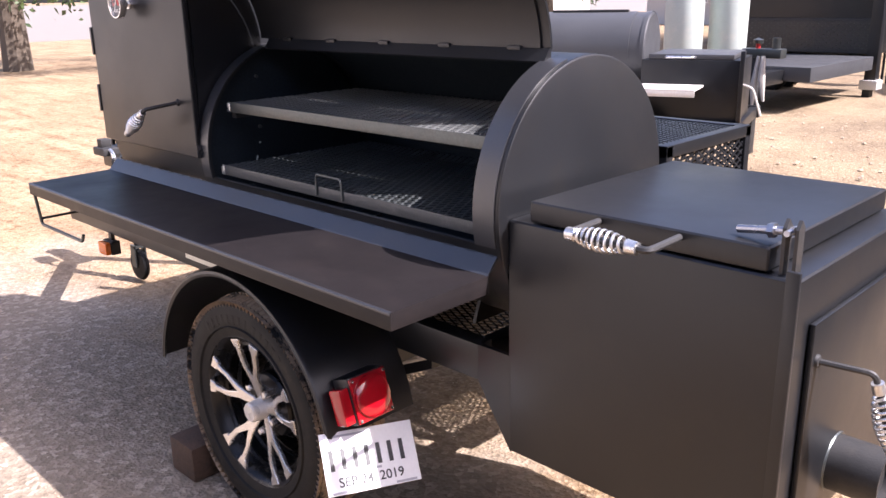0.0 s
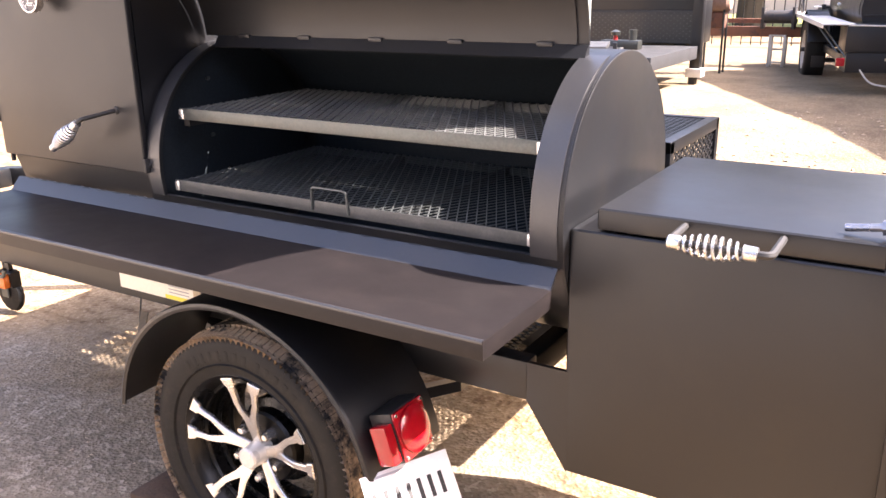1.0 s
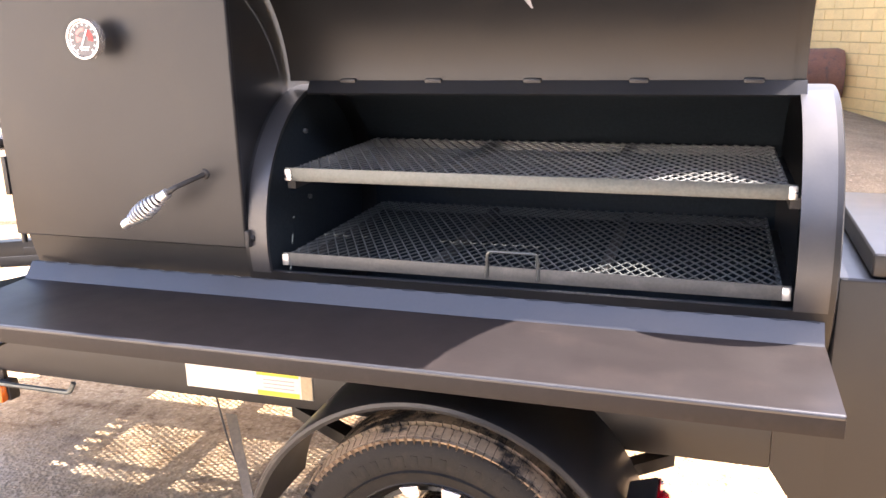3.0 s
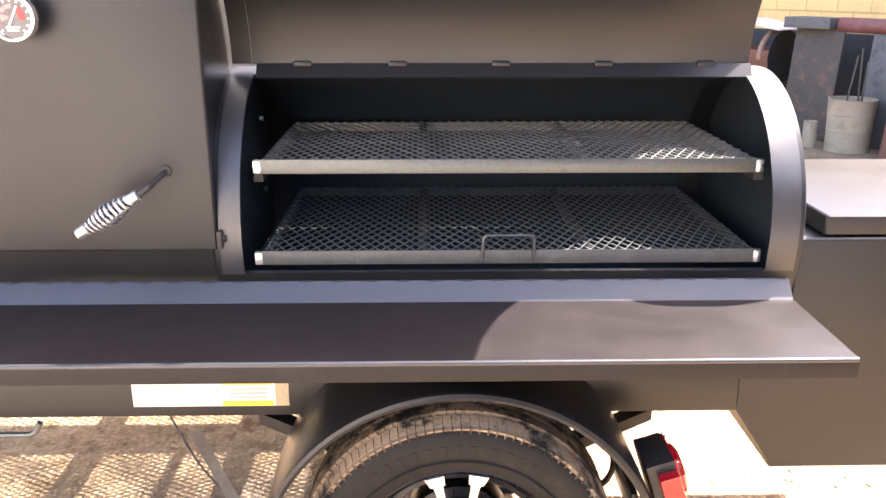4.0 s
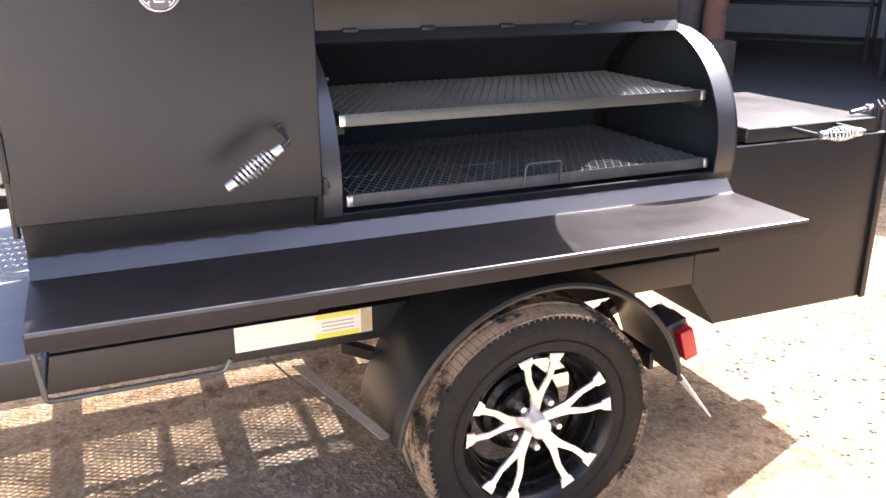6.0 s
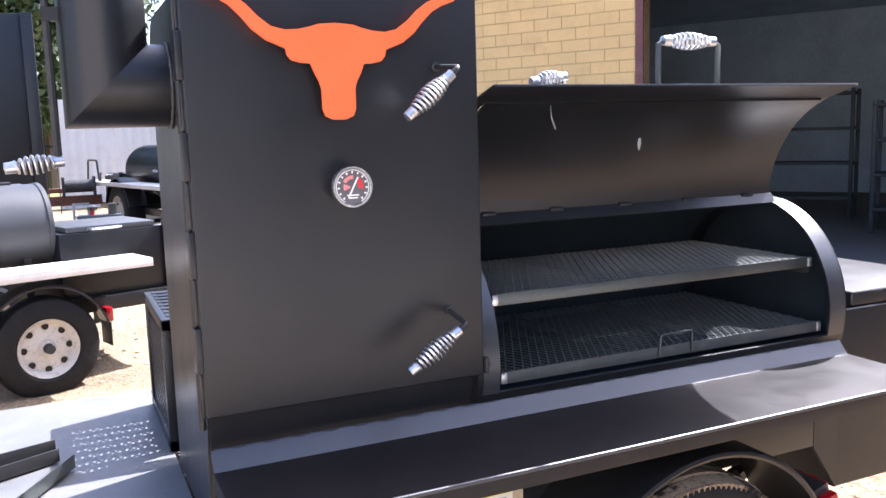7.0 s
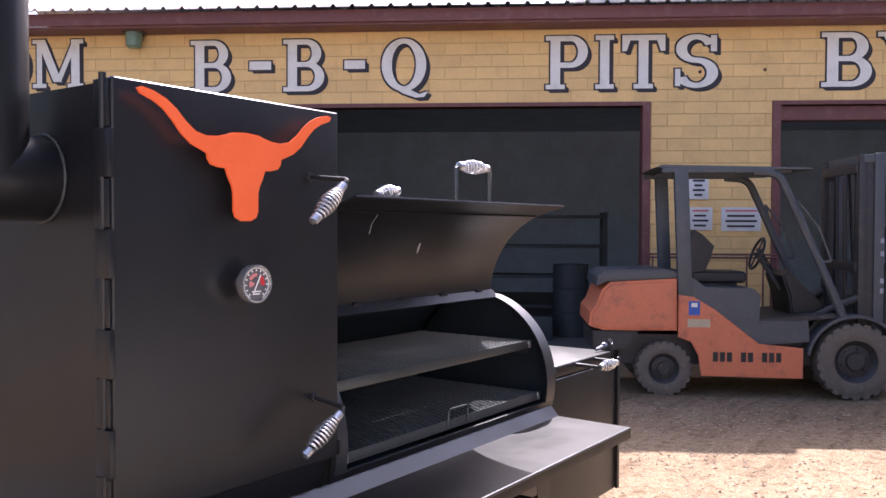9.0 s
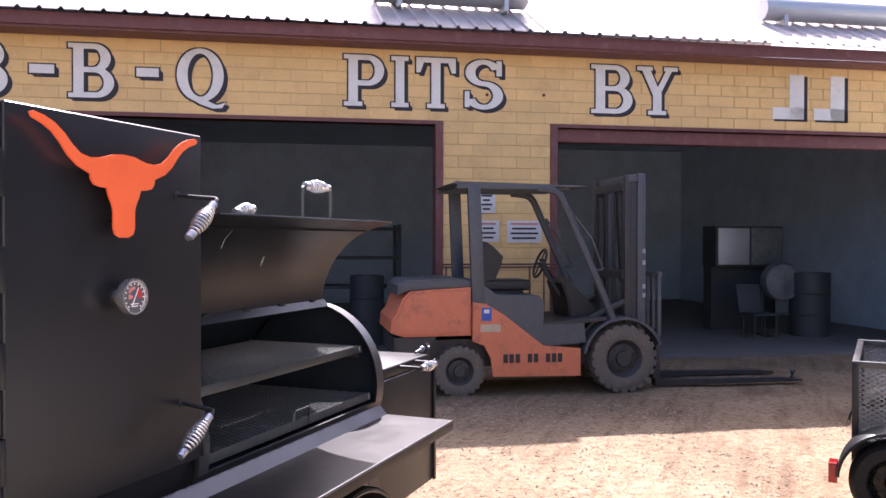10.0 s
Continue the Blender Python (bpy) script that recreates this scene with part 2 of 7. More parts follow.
# ---- materials ----
def material(name, base, rough=0.5, metal=0.0, vary=0.15, scale=6.0, fine=90.0, bump=0.05, second=None, amount=0.5, spec=0.5, per_object=0.0,
             rough_vary=0.08, bump_size=0.004, coat=0.0, cut=(0.52, 0.66)):
    """A paint, metal or mineral: base colour varied at two scales, with a second colour in patches and fine relief."""
    mat = bpy.data.materials.new(name)
    mat.use_nodes = True
    nt = mat.node_tree
    N, L = nt.nodes, nt.links
    bsdf = N["Principled BSDF"]
    bsdf.inputs["Metallic"].default_value = metal
    bsdf.inputs["Specular IOR Level"].default_value = spec
    bsdf.inputs["Coat Weight"].default_value = coat
    geo = N.new("ShaderNodeNewGeometry")
    big = N.new("ShaderNodeTexNoise")
    big.inputs["Scale"].default_value = scale
    big.inputs["Detail"].default_value = 6
    big.inputs["Roughness"].default_value = 0.62
    small = N.new("ShaderNodeTexNoise")
    small.inputs["Scale"].default_value = fine
    small.inputs["Detail"].default_value = 4
    L.new(geo.outputs["Position"], big.inputs["Vector"])
    L.new(geo.outputs["Position"], small.inputs["Vector"])
    add = N.new("ShaderNodeMath")
    add.operation = "ADD"
    L.new(big.outputs["Fac"], add.inputs[0])
    L.new(small.outputs["Fac"], add.inputs[1])
    value = N.new("ShaderNodeMapRange")
    value.inputs["From Min"].default_value, value.inputs["From Max"].default_value = 0.6, 1.4
    value.inputs["To Min"].default_value, value.inputs["To Max"].default_value = 1 - vary, 1 + vary
    L.new(add.outputs[0], value.inputs["Value"])
    hsv = N.new("ShaderNodeHueSaturation")
    hsv.inputs["Color"].default_value = (*base, 1)
    if second:
        mask = N.new("ShaderNodeTexNoise")
        mask.inputs["Scale"].default_value = scale * 1.7
        mask.inputs["Detail"].default_value = 9
        mask.inputs["Roughness"].default_value = 0.68
        shift = N.new("ShaderNodeVectorMath")
        shift.inputs[1].default_value = (3.7, 1.9, 7.3)
        L.new(geo.outputs["Position"], shift.inputs[0])
        L.new(shift.outputs[0], mask.inputs["Vector"])
        ramp = N.new("ShaderNodeMapRange")
        ramp.inputs["From Min"].default_value, ramp.inputs["From Max"].default_value = cut
        ramp.inputs["To Max"].default_value = amount
        L.new(mask.outputs["Fac"], ramp.inputs["Value"])
        mix = N.new("ShaderNodeMix")
        mix.data_type = "RGBA"
        mix.inputs[6].default_value, mix.inputs[7].default_value = (*base, 1), (*second, 1)
        L.new(ramp.outputs[0], mix.inputs[0])
        L.new(mix.outputs[2], hsv.inputs["Color"])
    L.new(value.outputs[0], hsv.inputs["Value"])
    colour = hsv.outputs["Color"]
    if per_object:
        info = N.new("ShaderNodeObjectInfo")
        rnd = N.new("ShaderNodeMapRange")
        rnd.inputs["To Min"].default_value, rnd.inputs["To Max"].default_value = 1 - per_object, 1 + per_object
        L.new(info.outputs["Random"], rnd.inputs["Value"])
        h2 = N.new("ShaderNodeHueSaturation")
        L.new(rnd.outputs[0], h2.inputs["Value"])
        L.new(colour, h2.inputs["Color"])
        colour = h2.outputs["Color"]
    L.new(colour, bsdf.inputs["Base Color"])
    rr = N.new("ShaderNodeMapRange")
    rr.inputs["From Min"].default_value, rr.inputs["From Max"].default_value = 0.3, 0.7
    rr.inputs["To Min"].default_value, rr.inputs["To Max"].default_value = max(0.02, rough - rough_vary), min(1, rough + rough_vary)
    L.new(big.outputs["Fac"], rr.inputs["Value"])
    L.new(rr.outputs[0], bsdf.inputs["Roughness"])
    if bump:
        bp = N.new("ShaderNodeBump")
        bp.inputs["Strength"].default_value = bump
        bp.inputs["Distance"].default_value = bump_size
        L.new(add.outputs[0], bp.inputs["Height"])
        L.new(bp.outputs[0], bsdf.inputs["Normal"])
    return mat


BLACK = material("black_pit_paint", (0.0098, 0.0106, 0.0122), 0.35, vary=0.12, scale=3, fine=240, bump=0.05, bump_size=0.001, second=(0.0145, 0.0136, 0.0130), amount=0.6, rough_vary=0.06, spec=0.42)
SHELF_BLACK = material("black_shelf_paint", (0.0128, 0.0110, 0.0114), 0.42, vary=0.15, scale=5, fine=120, bump=0.06, bump_size=0.001, second=(0.0205, 0.0166, 0.0162), amount=0.6, rough_vary=0.06, spec=0.22)
GLOSS_BLACK = material("glossy_black_paint", (0.022, 0.023, 0.026), 0.36, vary=0.15, scale=6, fine=150, bump=0.05, bump_size=0.001, second=(0.026, 0.027, 0.028), amount=0.6, rough_vary=0.06, spec=0.8)
LINER = material("sooted_inside", (0.016, 0.0225, 0.0285), 0.75, vary=0.3, scale=9, fine=120, bump=0.1, spec=0.2)
SOOT = material("bare_black_steel", (0.018, 0.018, 0.018), 0.6, vary=0.3, scale=9, fine=200, bump=0.1, second=(0.04, 0.035, 0.03), amount=0.5)
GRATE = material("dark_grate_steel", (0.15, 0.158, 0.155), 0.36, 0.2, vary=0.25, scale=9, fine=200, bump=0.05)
LOW_GRATE = material("darker_grate_steel", (0.082, 0.092, 0.092), 0.4, 0.2, vary=0.25, scale=9, fine=200, bump=0.05)
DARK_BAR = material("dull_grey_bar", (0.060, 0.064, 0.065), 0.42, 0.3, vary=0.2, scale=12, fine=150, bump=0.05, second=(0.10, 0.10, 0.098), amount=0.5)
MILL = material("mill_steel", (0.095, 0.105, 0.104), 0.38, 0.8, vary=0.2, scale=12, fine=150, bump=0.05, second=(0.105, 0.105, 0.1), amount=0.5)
SPRING = material("nickel_spring_wire", (0.62, 0.62, 0.62), 0.3, 0.9, vary=0.1, scale=30, fine=300, bump=0.03)
CHROME = material("polished_alloy", (0.78, 0.76, 0.73), 0.22, 0.9, vary=0.06, scale=20, fine=200, bump=0.02)
HUB_SILVER = material("silver_cap_paint", (0.62, 0.60, 0.56), 0.3, 0.25, vary=0.06, scale=20, fine=200, bump=0.02)
RIM_BLACK = material("gloss_black_rim", (0.006, 0.006, 0.006), 0.28, vary=0.1, scale=10, fine=200, bump=0.02, spec=0.3)
LAMP_GLASS = material("green_lamp_glass", (0.16, 0.24, 0.17), 0.15, vary=0.15, scale=30, bump=0.02, coat=0.4)
RUBBER = material("tyre_rubber", (0.011, 0.011, 0.011), 0.6, vary=0.25, scale=14, fine=180, bump=0.1, second=(0.024, 0.021, 0.018), amount=0.6, spec=0.18)
DIAL = material("dark_dial", (0.10, 0.095, 0.10), 0.35, vary=0.3, scale=60, fine=400, bump=0)
PALE_RED = material("faded_red_print", (0.62, 0.22, 0.2), 0.6, vary=0.1, scale=20, bump=0)
TREAD = material("dusty_tread", (0.022, 0.021, 0.02), 0.8, vary=0.25, scale=7, fine=120, bump=0.2, second=(0.36, 0.27, 0.18), amount=0.95, cut=(0.43, 0.54))
ORANGE = material("burnt_orange_paint", (0.84, 0.135, 0.028), 0.45, vary=0.08, scale=9, fine=300, bump=0.05)
WHITE_DIAL = material("white_dial", (0.8, 0.8, 0.77), 0.35, vary=0.04, scale=30, fine=200, bump=0)
RED_MARK = material("red_print", (0.5, 0.03, 0.03), 0.4, vary=0.05, bump=0)
DARK_MARK = material("black_print", (0.02, 0.02, 0.022), 0.5, vary=0.05, bump=0)
GREY_MARK = material("grey_print", (0.35, 0.36, 0.4), 0.5, vary=0.05, bump=0)
STICKER = material("white_sticker", (0.78, 0.77, 0.70), 0.45, vary=0.06, scale=20, fine=100, bump=0.02)
YELLOW = material("yellow_print", (0.75, 0.68, 0.06), 0.45, vary=0.05, bump=0)
PAPER = material("paper_plate", (0.78, 0.79, 0.80), 0.55, vary=0.05, scale=12, fine=90, bump=0.05)
AMBER = material("amber_lens", (0.75, 0.16, 0.015), 0.18, vary=0.05, bump=0.02, coat=0.5)
RED_LENS = material("red_lens", (0.30, 0.004, 0.009), 0.15, vary=0.08, scale=40, bump=0.03, coat=0.6)
PLASTIC = material("black_plastic", (0.016, 0.016, 0.017), 0.4, vary=0.1, scale=20, fine=200, bump=0.03)
WOOD = material("old_timber", (0.065, 0.038, 0.024), 0.8, vary=0.35, scale=14, fine=90, bump=0.35, second=(0.03, 0.02, 0.015), amount=0.7)
ALU = material("checker_plate", (0.125, 0.127, 0.13), 0.5, 0.1, vary=0.15, scale=5, fine=120, bump=0.05, second=(0.17, 0.16, 0.145), amount=0.5)
BRASS = material("blued_bolt", (0.35, 0.36, 0.4), 0.3, 0.9, vary=0.1, bump=0)
TRIM = material("maroon_trim", (0.17, 0.062, 0.055), 0.6, vary=0.2, scale=4, fine=70, bump=0.08, second=(0.26, 0.13, 0.11), amount=0.5)
BLOCK = material("yellow_block_paint", (0.85, 0.575, 0.235), 0.78, vary=0.12, scale=2.2, fine=60, bump=0.3, second=(0.74, 0.48, 0.20), amount=0.6, per_object=0.05)
MORTAR = material("yellow_joint", (0.64, 0.42, 0.18), 0.85, vary=0.12, scale=3, fine=60, bump=0.2)
LETTER = material("white_sign_paint", (0.86, 0.83, 0.74), 0.7, vary=0.08, scale=5, fine=60, bump=0.25, second=(0.66, 0.63, 0.57), amount=0.5)
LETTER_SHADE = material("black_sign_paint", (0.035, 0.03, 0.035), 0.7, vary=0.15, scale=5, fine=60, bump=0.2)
ROOF = material("weathered_roof_sheet", (0.46, 0.405, 0.38), 0.5, 0.1, vary=0.15, scale=1.5, fine=40, bump=0.08, second=(0.33, 0.20, 0.16), amount=0.7)
GALV = material("galvanised_duct", (0.5, 0.51, 0.5), 0.45, 0.5, vary=0.12, scale=4, fine=60, bump=0.04)
# the bluish haze over the bays is put into this pale blue
HAZE_WALL = material("haze_blue_wall", (0.58, 0.68, 0.76), 0.8, vary=0.25, scale=1.5, fine=30, bump=0.1)
DULL_STEEL = material("dull_shop_steel", (0.16, 0.17, 0.165), 0.5, 0.3, vary=0.3, scale=5, fine=80, bump=0.05, second=(0.08, 0.075, 0.07), amount=0.7)
CONCRETE = material("shop_concrete", (0.17, 0.15, 0.13), 0.85, vary=0.2, scale=1.2, fine=60, bump=0.15, second=(0.2, 0.16, 0.13), amount=0.7)
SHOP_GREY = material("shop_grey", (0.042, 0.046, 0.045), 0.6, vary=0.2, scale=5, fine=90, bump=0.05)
FORK_ORANGE = material("faded_truck_orange", (0.66, 0.195, 0.09), 0.55, vary=0.16, scale=4, fine=80, bump=0.06, second=(0.36, 0.12, 0.07), amount=0.6)
FORK_GREY = material("truck_grey", (0.072, 0.080, 0.086), 0.5, vary=0.18, scale=6, fine=90, bump=0.06, second=(0.12, 0.11, 0.10), amount=0.5)
FORK_DARK = material("truck_greasy_steel", (0.035, 0.034, 0.034), 0.55, vary=0.3, scale=9, fine=90, bump=0.1, second=(0.10, 0.075, 0.055), amount=0.5)
FORK_TYRE = material("dusty_solid_tyre", (0.14, 0.12, 0.095), 0.85, vary=0.25, scale=10, fine=90, bump=0.2, second=(0.2, 0.165, 0.125), amount=0.6)
VINYL = material("black_vinyl", (0.010, 0.010, 0.0105), 0.5, vary=0.15, scale=12, fine=150, bump=0.06)
BLUE = material("blue_print", (0.03, 0.10, 0.42), 0.5, vary=0.08, bump=0)
CREAM = material("faded_label", (0.5, 0.42, 0.28), 0.6, vary=0.2, scale=20, bump=0)
RUST = material("rusty_pipe", (0.17, 0.075, 0.045), 0.8, vary=0.3, scale=5, fine=60, bump=0.2, second=(0.06, 0.045, 0.04), amount=0.8)
SCALE_STEEL = material("scaled_plate", (0.075, 0.066, 0.056), 0.7, 0.2, vary=0.3, scale=4, fine=60, bump=0.12, second=(0.17, 0.10, 0.065), amount=0.7)
BLUE_STEEL = material("bluish_mill_steel", (0.115, 0.118, 0.122), 0.55, 0.3, vary=0.3, scale=4, fine=60, bump=0.08, second=(0.06, 0.055, 0.055), amount=0.7)
RUST_PALE = material("pale_rusty_steel", (0.30, 0.19, 0.14), 0.8, vary=0.25, scale=6, fine=60, bump=0.12, second=(0.16, 0.09, 0.06), amount=0.6)
DRUM = material("pale_drum", (0.36, 0.31, 0.22), 0.6, vary=0.15, scale=5, fine=60, bump=0.06, second=(0.28, 0.2, 0.13), amount=0.7)
WHITE_SHEET = material("white_sheet", (0.72, 0.71, 0.68), 0.6, vary=0.08, scale=2, fine=40, bump=0.05, second=(0.6, 0.56, 0.5), amount=0.4)
TANK = material("pale_gas_bottle", (0.40, 0.45, 0.42), 0.45, vary=0.08, scale=4, fine=90, bump=0.03, second=(0.5, 0.5, 0.45), amount=0.5)
GREY_PIT = material("grey_pit_paint", (0.052, 0.054, 0.058), 0.45, vary=0.12, scale=4, fine=150, bump=0.05, second=(0.05, 0.05, 0.05), amount=0.4, spec=0.3)
SILVER_SHELF = material("pale_shelf_steel", (0.62, 0.60, 0.56), 0.5, 0.3, vary=0.12, scale=5, fine=90, bump=0.05)
WHEEL_CREAM = material("pale_steel_wheel", (0.50, 0.47, 0.41), 0.5, vary=0.12, scale=12, fine=90, bump=0.05, second=(0.2, 0.15, 0.1), amount=0.5)
BARK = material("bark", (0.09, 0.07, 0.05), 0.9, vary=0.3, scale=12, fine=60, bump=0.5, bump_size=0.02)
LEAF = material("leaf_green", (0.055, 0.085, 0.028), 0.6, vary=0.45, scale=1.8, fine=25, bump=0, second=(0.09, 0.12, 0.035), amount=0.8)
GRASS = material("dry_lawn", (0.16, 0.19, 0.045), 0.9, vary=0.3, scale=3, fine=50, bump=0.4, second=(0.26, 0.24, 0.08), amount=0.7)
SHINGLE = material("grey_shingle", (0.10, 0.095, 0.09), 0.9, vary=0.2, scale=2, fine=30, bump=0.3)
HOUSE_WALL = material("pale_siding", (0.55, 0.52, 0.47), 0.8, vary=0.1, scale=1, fine=20, bump=0.1)
ROPE = material("grey_rope", (0.42, 0.40, 0.36), 0.9, vary=0.2, scale=40, fine=200, bump=0.3)
GLASS_DARK = material("dark_window_glass", (0.02, 0.022, 0.025), 0.08, vary=0.1, bump=0)
CAR_GREY = material("silver_grey_car_paint", (0.30, 0.30, 0.29), 0.32, 0.3, vary=0.06, scale=3, fine=200, bump=0.01, coat=0.5)
REFLECT_PALE = material("pale_reflect_paint", (0.46, 0.43, 0.39), 0.85, vary=0.12, scale=1.5, fine=30, bump=0.1)
REFLECT_GREY = material("grey_reflect_paint", (0.10, 0.105, 0.105), 0.7, vary=0.2, scale=2, fine=40, bump=0.1)
STONE = material("loose_stones", (0.38, 0.29, 0.20), 0.9, vary=0.3, scale=8, fine=90, bump=0.3, second=(0.2, 0.17, 0.14), amount=0.8)


def ground_material():
    """Worn asphalt beside the trailer that runs out into sandy dirt and gravel."""
    mat = bpy.data.materials.new("yard_ground")
    mat.use_nodes = True
    nt = mat.node_tree
    N, L = nt.nodes, nt.links
    bsdf = N["Principled BSDF"]
    geo = N.new("ShaderNodeNewGeometry")

    def noise_of(scale, detail=6, rough=0.6):
        n = N.new("ShaderNodeTexNoise")
        n.inputs["Scale"].default_value, n.inputs["Detail"].default_value, n.inputs["Roughness"].default_value = scale, detail, rough
        L.new(geo.outputs["Position"], n.inputs["Vector"])
        return n.outputs["Fac"]

    def ramp_of(src, *stops):
        r = N.new("ShaderNodeValToRGB")
        r.color_ramp.elements[0].position, r.color_ramp.elements[0].color = stops[0][0], (*stops[0][1], 1)
        r.color_ramp.elements[1].position, r.color_ramp.elements[1].color = stops[-1][0], (*stops[-1][1], 1)
        for p, c in stops[1:-1]:
            r.color_ramp.elements.new(p).color = (*c, 1)
        L.new(src, r.inputs[0])
        return r.outputs[0]

    def mixed(fac, a, b, how="MIX"):
        m = N.new("ShaderNodeMix")
        m.data_type, m.blend_type = "RGBA", how
        if isinstance(fac, float):
            m.inputs[0].default_value = fac
        else:
            L.new(fac, m.inputs[0])
        for s, k in ((a, 6), (b, 7)):
            L.new(s, m.inputs[k])
        return m.outputs[2]

    def maths(op, a, b):
        m = N.new("ShaderNodeMath")
        m.operation = op
        for s, k in ((a, 0), (b, 1)):
            if isinstance(s, (float, int)):
                m.inputs[k].default_value = s
            else:
                L.new(s, m.inputs[k])
        return m.outputs[0]

    chips = N.new("ShaderNodeTexVoronoi")
    chips.inputs["Scale"].default_value = 46
    L.new(geo.outputs["Position"], chips.inputs["Vector"])
    pebbles = N.new("ShaderNodeTexVoronoi")
    pebbles.inputs["Scale"].default_value = 75
    L.new(geo.outputs["Position"], pebbles.inputs["Vector"])
    asphalt = mixed(0.5, ramp_of(noise_of(1.3, 10, 0.7), (0.32, (0.225, 0.176, 0.124)), (0.5, (0.285, 0.229, 0.166)), (0.68, (0.345, 0.286, 0.217))),
                    ramp_of(chips.outputs["Color"], (0.15, (0.10, 0.082, 0.062)), (0.6, (0.225, 0.186, 0.142)), (0.95, (0.50, 0.425, 0.34))))
    sand = mixed(0.36, ramp_of(noise_of(0.75, 12, 0.72), (0.36, (0.165, 0.107, 0.058)), (0.48, (0.235, 0.160, 0.090)), (0.62, (0.325, 0.240, 0.145))),
                 ramp_of(pebbles.outputs["Color"], (0.1, (0.12, 0.08, 0.044)), (0.55, (0.31, 0.228, 0.13)), (0.9, (0.47, 0.375, 0.26))))
    # clods and trodden spots
    clods = ramp_of(noise_of(13, 6, 0.6), (0.52, (1, 1, 1)), (0.63, (0.55, 0.47, 0.40)))
    sand = mixed(0.8, sand, mixed(1.0, sand, clods, "MULTIPLY"))
    # wheel tracks along the front of the workshop
    turned = N.new("ShaderNodeMapping")
    turned.inputs["Rotation"].default_value = (0, 0, radians(52))
    turned.inputs["Scale"].default_value = (0.35, 3.2, 1)
    L.new(geo.outputs["Position"], turned.inputs["Vector"])
    rut = N.new("ShaderNodeTexNoise")
    rut.inputs["Scale"].default_value, rut.inputs["Detail"].default_value, rut.inputs["Roughness"].default_value = 1.6, 7, 0.6
    L.new(turned.outputs[0], rut.inputs["Vector"])
    tracks = ramp_of(rut.outputs["Fac"], (0.50, (1, 1, 1)), (0.64, (0.60, 0.53, 0.47)))
    sand = mixed(0.7, sand, mixed(1.0, sand, tracks, "MULTIPLY"))
    stains = ramp_of(noise_of(2.3, 9, 0.7), (0.60, (1, 1, 1)), (0.72, (0.42, 0.38, 0.34)))
    sand = mixed(0.75, sand, mixed(1.0, sand, stains, "MULTIPLY"))
    sep = N.new("ShaderNodeSeparateXYZ")
    L.new(geo.outputs["Position"], sep.inputs[0])
    # beyond the trailer the dirt is darker and browner
    soil = mixed(0.36, ramp_of(noise_of(1.1, 12, 0.7), (0.38, (0.12, 0.085, 0.052)), (0.62, (0.27, 0.205, 0.125))),
                 ramp_of(pebbles.outputs["Color"], (0.1, (0.10, 0.07, 0.042)), (0.6, (0.23, 0.175, 0.11)), (0.95, (0.50, 0.42, 0.30))))
    wide = maths("ADD", maths("MULTIPLY", noise_of(0.45, 6, 0.6), 3.0), -1.5)
    past = N.new("ShaderNodeMapRange")
    past.inputs["From Min"].default_value, past.inputs["From Max"].default_value = -0.6, 0.8
    L.new(maths("MINIMUM", maths("SUBTRACT", maths("ADD", sep.outputs[1], wide), 3.4), maths("ADD", maths("ADD", sep.outputs[0], wide), 2.6)), past.inputs["Value"])
    sand = mixed(past.outputs[0], sand, soil)
    # the asphalt is a strip along the near side of the trailer
    edge = maths("ADD", maths("MULTIPLY", noise_of(0.9, 7, 0.65), 2.2), -1.1)
    far_y = maths("SUBTRACT", maths("ADD", sep.outputs[1], edge), 0.45)
    far_l = maths("SUBTRACT", maths("ADD", maths("MULTIPLY", sep.outputs[0], -1.0), edge), 3.1)
    far_r = maths("SUBTRACT", maths("ADD", sep.outputs[0], edge), 0.75)
    # unseen ground in front: bright sand left, dark asphalt right, set for the door's reflections
    near_l = maths("SUBTRACT", maths("MULTIPLY", maths("ADD", sep.outputs[1], 3.0), -1.0), maths("MAXIMUM", maths("MULTIPLY", maths("SUBTRACT", sep.outputs[0], 0.6), 3.0), 0.0))
    front_asphalt = maths("MULTIPLY", maths("ADD", sep.outputs[1], 2.9), 2.5)
    far_r = maths("MINIMUM", far_r, maths("ADD", front_asphalt, edge))
    out = maths("MAXIMUM", maths("MAXIMUM", maths("MAXIMUM", far_y, far_l), far_r), near_l)
    fac = N.new("ShaderNodeMapRange")
    fac.inputs["From Min"].default_value, fac.inputs["From Max"].default_value = -0.25, 0.35
    L.new(out, fac.inputs["Value"])
    # unseen ground behind the walk, made pale concrete to bounce light onto the lid
    lot = N.new("ShaderNodeMapRange")
    lot.inputs["From Min"].default_value, lot.inputs["From Max"].default_value = -3.0, -3.6
    L.new(sep.outputs[1], lot.inputs["Value"])
    concrete = ramp_of(noise_of(1.7, 9, 0.65), (0.35, (0.38, 0.355, 0.32)), (0.65, (0.50, 0.475, 0.435)))
    L.new(mixed(lot.outputs[0], mixed(fac.outputs[0], asphalt, sand), concrete), bsdf.inputs["Base Color"])
    bsdf.inputs["Roughness"].default_value = 0.9
    bsdf.inputs["Specular IOR Level"].default_value = 0.25
    height = maths("ADD", maths("ADD", maths("MULTIPLY", chips.outputs["Distance"], 0.35), maths("MULTIPLY", pebbles.outputs["Distance"], 0.5)), maths("MULTIPLY", noise_of(11, 8), 1.4))
    bp = N.new("ShaderNodeBump")
    bp.inputs["Strength"].default_value, bp.inputs["Distance"].default_value = 0.55, 0.022
    L.new(height, bp.inputs["Height"])
    L.new(bp.outputs[0], bsdf.inputs["Normal"])
    return mat


GROUND = ground_material()


